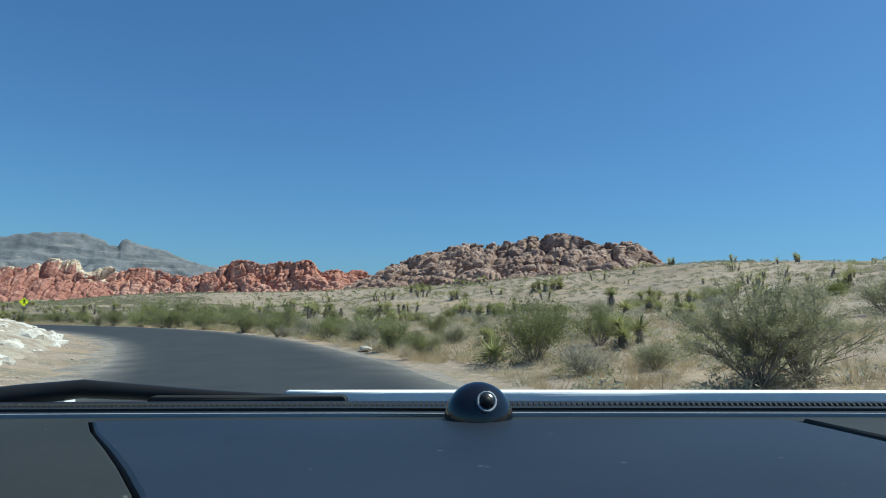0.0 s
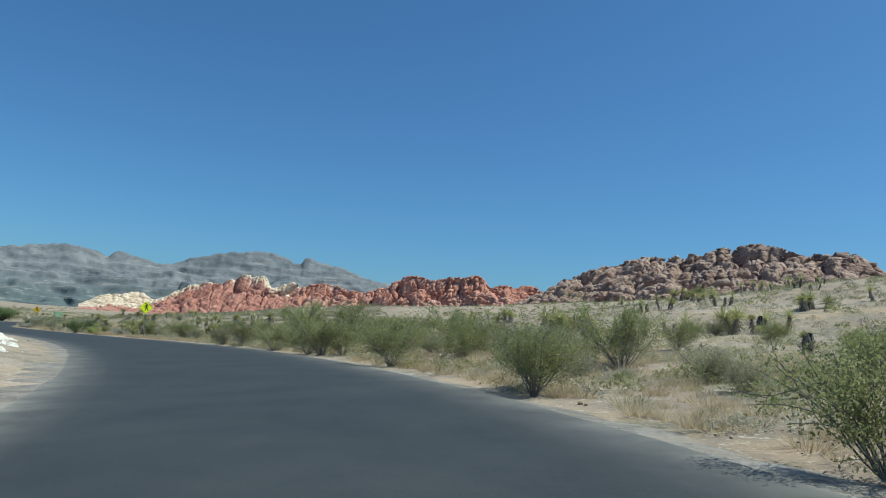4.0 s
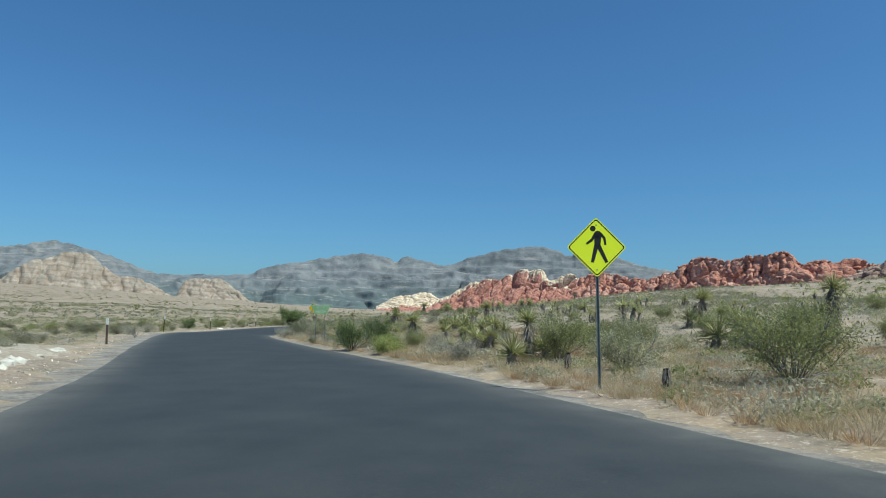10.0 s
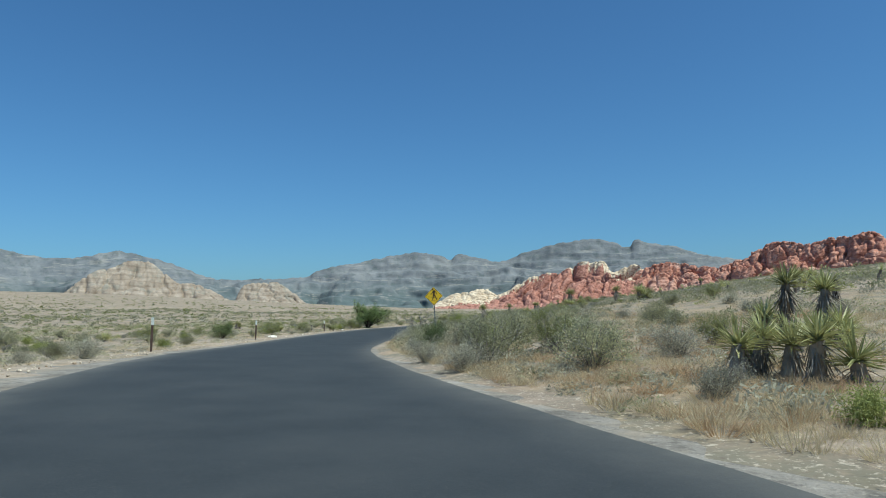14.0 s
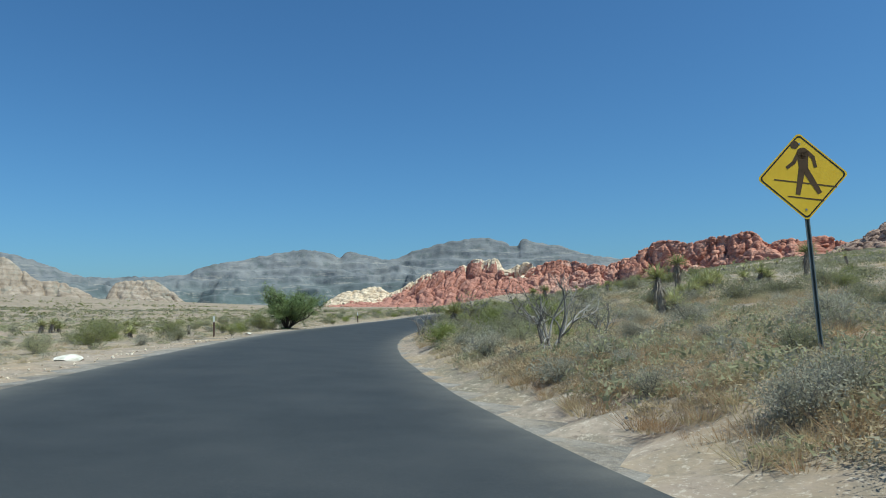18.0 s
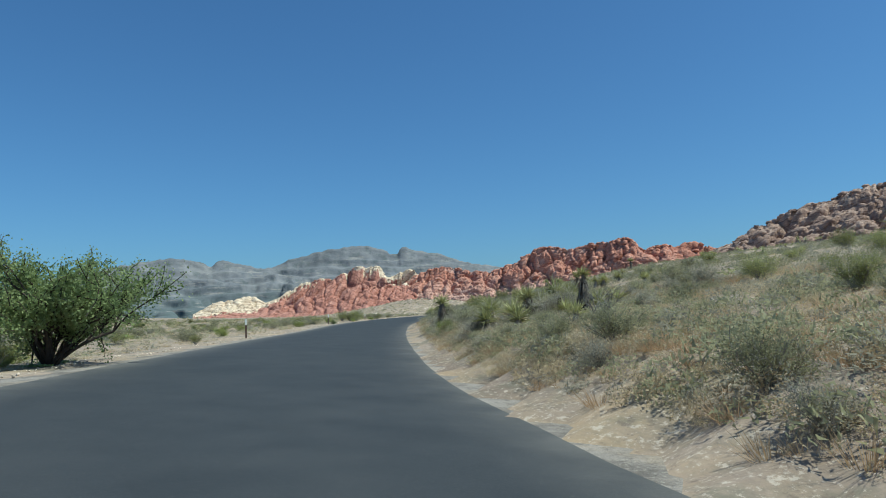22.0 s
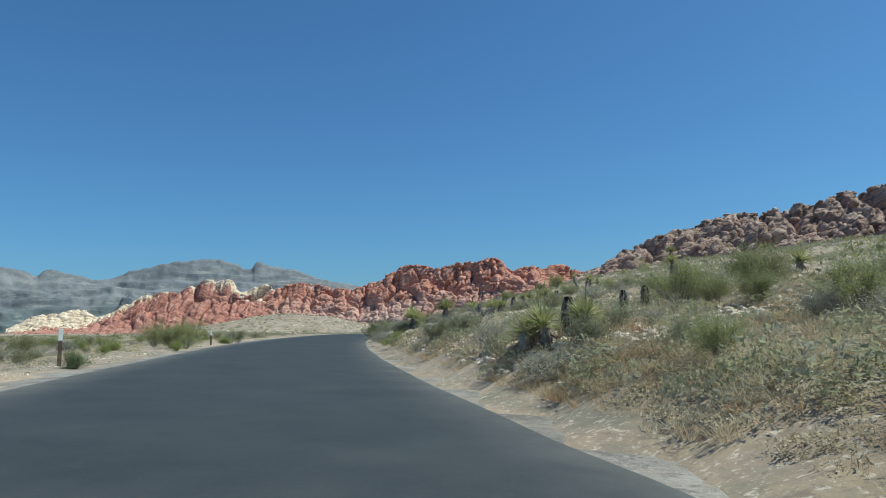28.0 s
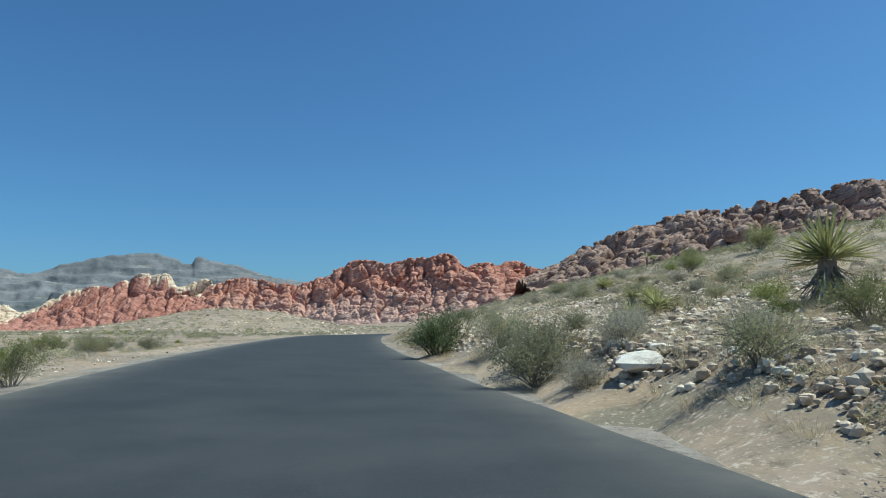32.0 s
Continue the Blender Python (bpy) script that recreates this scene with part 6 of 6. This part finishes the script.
def bar(x0, z0, x1, z1, w0, w1):
    d = Vector((x1 - x0, z1 - z0)).normalized()
    s = Vector((-d.y, d.x))
    return [(x0 + s.x * w0 / 2, z0 + s.y * w0 / 2), (x0 - s.x * w0 / 2, z0 - s.y * w0 / 2), (x1 - s.x * w1 / 2, z1 - s.y * w1 / 2), (x1 + s.x * w1 / 2, z1 + s.y * w1 / 2)]


SYMBOL = [disc(-0.060, 0.335, 0.050), disc(0.025, 0.225, 0.072), bar(0.028, 0.245, 0.015, 0.0, 0.135, 0.10), bar(-0.015, 0.235, -0.095, 0.115, 0.055, 0.045), bar(-0.085, 0.125, -0.180, 0.060, 0.045, 0.036),
          bar(0.070, 0.245, 0.145, 0.165, 0.055, 0.045), bar(0.140, 0.180, 0.160, 0.045, 0.045, 0.036), bar(0.0, 0.04, -0.080, -0.270, 0.080, 0.055), bar(0.030, 0.04, 0.180, -0.270, 0.080, 0.055)]


def diamond_sign(name, label, x, y, centre, facing, sheet, lines=(), lean=0.0, size=1.0, ink=None, lift_symbol=0.0):
    ink = ink or SIGN_BLACK
    ground_z = float(land(x, y)[0][0])
    top = new(name, None)
    dx, dy = facing[0] - x, facing[1] - y
    top.matrix_basis = pose(x, y, ground_z, 0, 0, math.degrees(math.atan2(dx, -dy))) @ pose(0, 0, 0, 0, -lean)
    tagged(top, label, "road sign")
    h = centre - ground_z
    part("post", channel_post(h + 0.35), top)
    lift = pose(0, 0, h) @ Matrix.Diagonal((size, 1, size, 1))
    panel = part("panel", mesh_of("panel", *plate(round_diamond(0.539, 0.05), 0.003, 0.004), sheet), top, at=lift)
    part("border", mesh_of("border", *frame_plate(round_diamond(0.515, 0.045), round_diamond(0.492, 0.04), 0.0015, 0.0055), SIGN_BLACK), panel, "thin black border line")
    for p in SYMBOL:
        v, f = plate([(a, b + lift_symbol) for a, b in p], 0.001, 0.0062)
        part("symbol_bar", mesh_of("symbol_bar", v, f, ink), panel, "dark plain shape of the sign's symbol")
    for a in lines:
        part("crossing_line", mesh_of("crossing_line", *plate(bar(*a), 0.001, 0.0058), ink), panel, "thin dark line")
    for z in (0.40, -0.40):
        part("bolt", mesh_of("bolt", *plate(disc(0, z, 0.013, 8), 0.004, 0.008), BACK_METAL), panel, "small steel bolt")
    return top


diamond_sign("warning_sign", "bright yellow-green diamond sign with black symbol on steel post", -48.74, 81.00, 2.46, (-31.0, 58.5), SIGN_LIME, lean=1.2, size=1.02)
diamond_sign("crossing_sign", "faded orange-yellow diamond sign with brown symbol and two lines", -99.6, 122.46, 2.05, (-88.0, 101.0), SIGN_YELLOW,
             [(-0.34, -0.016, 0.385, -0.150, 0.016, 0.016), (-0.20, -0.227, 0.22, -0.305, 0.016, 0.016)], 2.4, 1.04, FADED_BROWN, 0.055)


def text_mesh(text, size):
    cu = bpy.data.curves.new("text", "FONT")
    cu.body, cu.size, cu.align_x, cu.align_y, cu.extrude, cu.offset = text, size, "CENTER", "CENTER", 0.0008, 0.0008
    cu.resolution_u = 2
    ob = new("text", cu)
    bpy.context.view_layer.update()
    me = bpy.data.meshes.new_from_object(ob.evaluated_get(bpy.context.evaluated_depsgraph_get()))
    bpy.data.objects.remove(ob)
    me.materials.clear()
    me.materials.append(SIGN_WHITE)
    return me


def board_sign(x, y, centre, facing):
    ground_z = float(land(x, y)[0][0])
    top = new("facilities_sign", None)
    top.matrix_basis = pose(x, y, ground_z, 0, 0, math.degrees(math.atan2(facing[0] - x, -(facing[1] - y))))
    tagged(top, "faded green trapezoid board with white lettering on two posts", "sign")
    h = centre - ground_z
    for px in (-0.24, 0.24):
        part("post", channel_post(h + 0.2, 0.045, GALVANISED), top, at=pose(px, 0.004, 0))
    panel = part("panel", mesh_of("panel", *plate([(-0.56, 0.25), (-0.30, -0.25), (0.30, -0.25), (0.56, 0.25)], 0.012, 0.012), SIGN_GREEN), top, at=pose(0, 0, h))
    for text, z, size, wide in (("HANDICAPPED FACILITIES", 0.195, 0.070, 0.98), ("LOCATED AT", 0.115, 0.070, 0.47), ("SANDSTONE QUARRY", 0.025, 0.045, 0.46), ("WILLOW SPRINGS", -0.045, 0.045, 0.40), ("PINE CREEK OVERLOOK", -0.115, 0.045, 0.56), ("VISITOR CENTER", -0.185, 0.045, 0.38)):
        me = text_mesh(text, size)
        w = max(v.co.x for v in me.vertices) - min(v.co.x for v in me.vertices)
        part("lettering", me, panel, "white painted lettering", at=pose(0, -0.0135, z, 90) @ Matrix.Diagonal((wide / w, 1, 1, 1)))
    return top


board_sign(-71.3, 96.0, 1.5, (-61.5, 83.5))


def delineator(x, y, height=1.15):
    ground_z = float(land(x, y)[0][0])
    top = new("delineator_post", None)
    top.matrix_basis = pose(x, y, ground_z, rng.uniform(-2, 2), rng.uniform(-2, 2), 40)
    tagged(top, "brown roadside marker post with a white reflective top", "marker post", "marker posts")
    bm = bmesh.new()
    bmesh.ops.create_cube(bm, size=1)
    bmesh.ops.scale(bm, vec=(0.10, 0.03, height + 0.3), verts=bm.verts)
    bmesh.ops.translate(bm, vec=(0, 0, (height - 0.3) / 2), verts=bm.verts)
    bmesh.ops.bevel(bm, geom=bm.edges[:], offset=0.006, segments=2, affect="EDGES")
    me = bpy.data.meshes.new("shaft")
    bm.to_mesh(me)
    bm.free()
    me.materials.append(POST_BROWN)
    part("shaft", me, top)
    v2, f2 = plate([(-0.053, height - 0.32), (0.053, height - 0.32), (0.053, height + 0.004), (-0.053, height + 0.004)], 0.036, 0.018)
    part("reflector", mesh_of("reflector", v2, f2, SIGN_WHITE), top, "white reflective band")
    return top


for px, py, h in ((-76.2, 86.8, 1.2), (-101.0, 105.4, 1.45), (-114.4, 119.9, 1.35), (-130.4, 139.6, 1.15), (-145.0, 171.2, 1.05), (-158.1, 202.4, 1.0), (-165.0, 223.9, 0.98)):
    delineator(px, py, h)

# ---- the car, placed to fit the camera's view at the start of the drive ----
DASH_NAVY = mat("soft_navy_dash_plastic", [(0.2, (0.013, 0.019, 0.030)), (0.8, (0.021, 0.029, 0.044))], 3.0, 350.0, 0.5, 0.25, dist=0.001, spec=0.24)
DASH_GREY = mat("grey_dash_plastic", [(0.2, (0.026, 0.027, 0.025)), (0.8, (0.040, 0.041, 0.038))], 3.0, 350.0, 0.6, 0.25, dist=0.001, spec=0.16)
for m in (DASH_NAVY, DASH_GREY):
    mottle(m, (0.16, 0.16, 0.15), 55.0, 0.66, 0.69, 0.7)
TRIM_BLACK = mat("black_rubber", [(0.2, (0.008, 0.008, 0.009)), (0.8, (0.016, 0.016, 0.017))], 5.0, 200.0, 0.55, 0.1, dist=0.001)
# Pale trim tone; also draws the reflected lines on ledge and dome.
TRIM_LIGHT = mat("pale_trim_reflections", [(0.2, (0.28, 0.30, 0.31)), (0.8, (0.36, 0.38, 0.39))], 5.0, 60.0, 0.35, 0)
GLOSS_BLACK = mat("gloss_black_plastic", [(0.2, (0.006, 0.006, 0.010)), (0.8, (0.010, 0.010, 0.014))], 2.0, 60.0, 0.12, 0, spec=0.6)
CAR_PAINT = mat("white_car_paint", [(0.2, (0.72, 0.74, 0.74)), (0.8, (0.80, 0.81, 0.81))], 1.0, 40.0, 0.18, 0, spec=0.6)
# Near-white matte tone puts the sun glint on the strip into its colour.
COWL = mat("white_cowl_glint", [(0.2, (0.80, 0.81, 0.80)), (0.8, (0.88, 0.88, 0.87))], 1.0, 40.0, 0.6, 0, spec=0.2)
TYRE = mat("tyre_rubber", [(0.2, (0.012, 0.012, 0.012)), (0.8, (0.03, 0.03, 0.03))], 4.0, 40.0, 0.85, 0.2, dist=0.004)
RIM_METAL = mat("alloy_rim", [(0.2, (0.45, 0.46, 0.47)), (0.8, (0.6, 0.61, 0.62))], 4.0, 40.0, 0.3, 0, metal=0.9)

EYE = 1.165
car = new("car", None)
car.matrix_basis = pose(0, 0, 1.19, 0, -2.27, 0.07) @ pose(0, 0, -EYE)
tagged(car, "car seen from inside over its dark dashboard, on the asphalt", "car")
TOP = EYE - 0.125


def slab(outline, z, thick):
    """A plate of the given outline (x, y), its upper face at z, with a small rounded rim."""
    n = len(outline)
    cx, cy = sum(p[0] for p in outline) / n, sum(p[1] for p in outline) / n
    v, f = [], []
    for inset, dz in ((0.0, -thick), (0.0, -0.006), (0.002, -0.002), (0.006, 0.0)):
        for x, y in outline:
            k = math.hypot(x - cx, y - cy)
            v.append((x - (x - cx) / k * inset, y - (y - cy) / k * inset, z + dz))
    for r in range(3):
        f += [[r * n + i, r * n + (i + 1) % n, (r + 1) * n + (i + 1) % n, (r + 1) * n + i] for i in range(n)]
    f += [list(range(3 * n, 4 * n)), list(range(n - 1, -1, -1))]
    return v, f


def bow(x):
    """How far the dash's far edge bends back towards the sides."""
    return -0.03 * (x - 0.05) ** 2


dash = part("dashboard", mesh_of("dashboard", *slab([(-0.15, 0.30), (-0.224, 0.532), (-0.285, 0.64), (-0.338, 0.729), (-0.42, 0.86), (-0.47, 0.955)] + [(x, 0.974 + bow(x)) for x in (-0.35, -0.2, 0, 0.2, 0.35, 0.485)]
                                                    + [(0.492, 0.88), (0.497, 0.793), (0.50, 0.30)], TOP, 0.20), DASH_NAVY), car, "dark navy soft plastic top")
part("side_panel", mesh_of("side_panel", *slab([(-0.154, 0.30), (-0.228, 0.532), (-0.289, 0.64), (-0.342, 0.729), (-0.424, 0.86), (-0.474, 0.953), (-0.80, 0.93), (-0.80, 0.30)], TOP + 0.002, 0.20), DASH_GREY), dash, "grey textured plastic")
part("side_panel", mesh_of("side_panel", *slab([(0.498, 0.965), (0.503, 0.88), (0.508, 0.793), (0.511, 0.30), (0.80, 0.30), (0.80, 0.90)], TOP + 0.002, 0.20), DASH_GREY), dash, "grey textured plastic")
for name, y0, y1, dz, material in (("ledge", 0.982, 1.03, -0.004, DASH_GREY), ("trim_strip", 1.034, 1.042, 0.001, TRIM_LIGHT), ("ledge", 1.046, 1.10, -0.003, TRIM_BLACK), ("trim_strip", 1.103, 1.110, 0.001, DASH_GREY), ("defrost_grille", 1.114, 1.24, -0.002, TRIM_BLACK)):
    xs = np.linspace(-0.86, 0.86, 15)
    part(name, mesh_of(name, *slab([(x, y0 + bow(x)) for x in xs] + [(x, y1 + bow(x)) for x in xs[::-1]], TOP + dz, 0.05), material), dash)
rib = mesh_of("grille_rib", *slab([(-0.0022, -0.012), (0.0022, -0.012), (0.0034, 0.012), (-0.001, 0.012)], 0, 0.004), DASH_GREY)
for k in range(190):
    x = -0.85 + 1.70 * k / 189
    part("grille_rib", rib, dash, at=pose(x, 1.17 + bow(x), TOP + 0.002))
xs = np.linspace(-0.30, 0.95, 14)
part("cowl_strip", mesh_of("cowl_strip", *slab([(x, 1.31 + bow(x) + 0.05 * np.clip((-0.16 - x) / 0.14, 0, 1)) for x in xs] + [(x, 1.372 + bow(x)) for x in xs[::-1]], TOP + 0.006, 0.04), COWL), dash, "bright white strip below the windscreen")
xs = np.linspace(-0.95, -0.70, 5)
part("cowl_strip", mesh_of("cowl_strip", *slab([(x, 1.31 + bow(x)) for x in xs] + [(x, 1.37 + bow(x)) for x in xs[::-1]], TOP - 0.001, 0.04), COWL), dash, "bright white strip below the windscreen")
xs = np.linspace(-0.52, -0.17, 9)
part("cowl_cover", mesh_of("cowl_cover", *slab([(x, 1.262 + bow(x)) for x in xs] + [(x, 1.30 + bow(x) + 0.03 * math.sin(math.pi * (x + 0.52) / 0.35)) for x in xs[::-1]], TOP + 0.004, 0.03), DASH_GREY), dash, "curved grey plastic cover beside the wiper")
s = Soup()
tube(s, [(-0.90, 1.27, TOP - 0.012), (-0.76, 1.29, TOP + 0.004), (-0.66, 1.30, TOP + 0.014), (-0.56, 1.30, TOP + 0.008), (-0.42, 1.29, TOP), (-0.22, 1.28, TOP - 0.008)], 0.022, 0.010, 8)
part("wiper", s.mesh("wiper", TRIM_BLACK, True), car, "black folded wiper arm")
v, fc = sphere_mesh(4)
keep = v[:, 2] > -0.05
dome_v = v * np.array([0.048, 0.048, 0.051]) + np.array([0.054, 0.985, TOP - 0.001])
dome = part("sensor_dome", mesh_of("sensor_dome", dome_v, [t for t in fc.tolist() if all(keep[i] for i in t)], GLOSS_BLACK, True), dash, "glossy black dome sensor")
# A modelled pale loop stands in for the reflection on the dome.
s = Soup()
a = np.linspace(0, 2 * np.pi, 25)
tube(s, [(0.063 + 0.012 * np.cos(t), 0.9405 + 0.006 * np.sin(t) + 0.003 * abs(np.cos(t)), TOP + 0.027 + 0.012 * np.sin(t)) for t in a], 0.0018, 0.0018, 6)
part("ring", s.mesh("ring", TRIM_LIGHT, True), dome, "pale ring drawn for a reflection on the dome")
part("lens", mesh_of("lens", v * 0.008 + np.array([0.063, 0.943, TOP + 0.027]), fc, TRIM_BLACK, True), dome, "small dark round lens")

# bodywork below the glass, along the direction of travel
BODY = pose(0, 0, 0, 0, 0, 13.7)


def hull(sections, material, name, parent, at, label=""):
    """Skins a row of cross-sections (y, half width, bottom, top, crown)."""
    V = []
    for y, w, z0, z1, crown in sections:
        ring = [(-w * 0.96, z0), (-w, z0 + (z1 - z0) * 0.35), (-w * 0.99, z0 + (z1 - z0) * 0.7), (-w * 0.93, z1 - 0.02), (-w * 0.8, z1), (-w * 0.4, z1 + crown * 0.8), (0, z1 + crown), (w * 0.4, z1 + crown * 0.8), (w * 0.8, z1), (w * 0.93, z1 - 0.02), (w * 0.99, z0 + (z1 - z0) * 0.7), (w, z0 + (z1 - z0) * 0.35), (w * 0.96, z0)]
        V += [(x, y, z) for x, z in ring]
    k = 13
    f = []
    for i in range(len(sections) - 1):
        f += [[i * k + j, i * k + (j + 1) % k, (i + 1) * k + (j + 1) % k, (i + 1) * k + j] for j in range(k)]
    f += [list(range(k)), list(range(len(V) - 1, len(V) - k - 1, -1))]
    return part(name, mesh_of(name, V, f, material, True), parent, label, at)


hull([(1.50, 0.86, 0.24, 0.93, 0.03), (1.75, 0.87, 0.22, 0.90, 0.035), (2.05, 0.86, 0.22, 0.83, 0.035), (2.35, 0.80, 0.22, 0.72, 0.03), (2.52, 0.70, 0.28, 0.56, 0.02)], CAR_PAINT, "bonnet", car, BODY, "white painted bonnet and nose")
hull([(-2.0, 0.78, 0.30, 0.72, 0.0), (-1.5, 0.86, 0.22, 0.76, 0.0), (0.0, 0.87, 0.20, 0.76, 0.0), (1.48, 0.86, 0.22, 0.80, 0.0)], CAR_PAINT, "body", car, BODY, "white painted body below the windows")
for wx in (-0.78, 0.78):
    for wy in (1.72, -1.35):
        s = Soup()
        prof = [(-0.10, 0.20), (-0.10, 0.29), (-0.075, 0.315), (0.0, 0.32), (0.075, 0.315), (0.10, 0.29), (0.10, 0.20)]
        n = 28
        vv = [(x, r * math.cos(2 * math.pi * i / n), r * math.sin(2 * math.pi * i / n)) for i in range(n) for x, r in prof]
        k = len(prof)
        s.add(vv, [[i * k + j, i * k + (j + 1) % k, ((i + 1) % n) * k + (j + 1) % k, ((i + 1) % n) * k + j] for i in range(n) for j in range(k)])
        wheel = part("wheel", s.mesh("wheel", TYRE, True), car, "black rubber tyre", BODY @ pose(wx * 1.02, wy, 0.315))
        s = Soup()
        for j in range(5):
            b = 2 * math.pi * j / 5
            tube(s, [(0.06 * np.sign(wx), 0.03 * math.cos(b), 0.03 * math.sin(b)), (0.07 * np.sign(wx), 0.2 * math.cos(b), 0.2 * math.sin(b))], 0.035, 0.028, 6)
        part("rim", s.mesh("rim", RIM_METAL, True), wheel, "alloy rim")
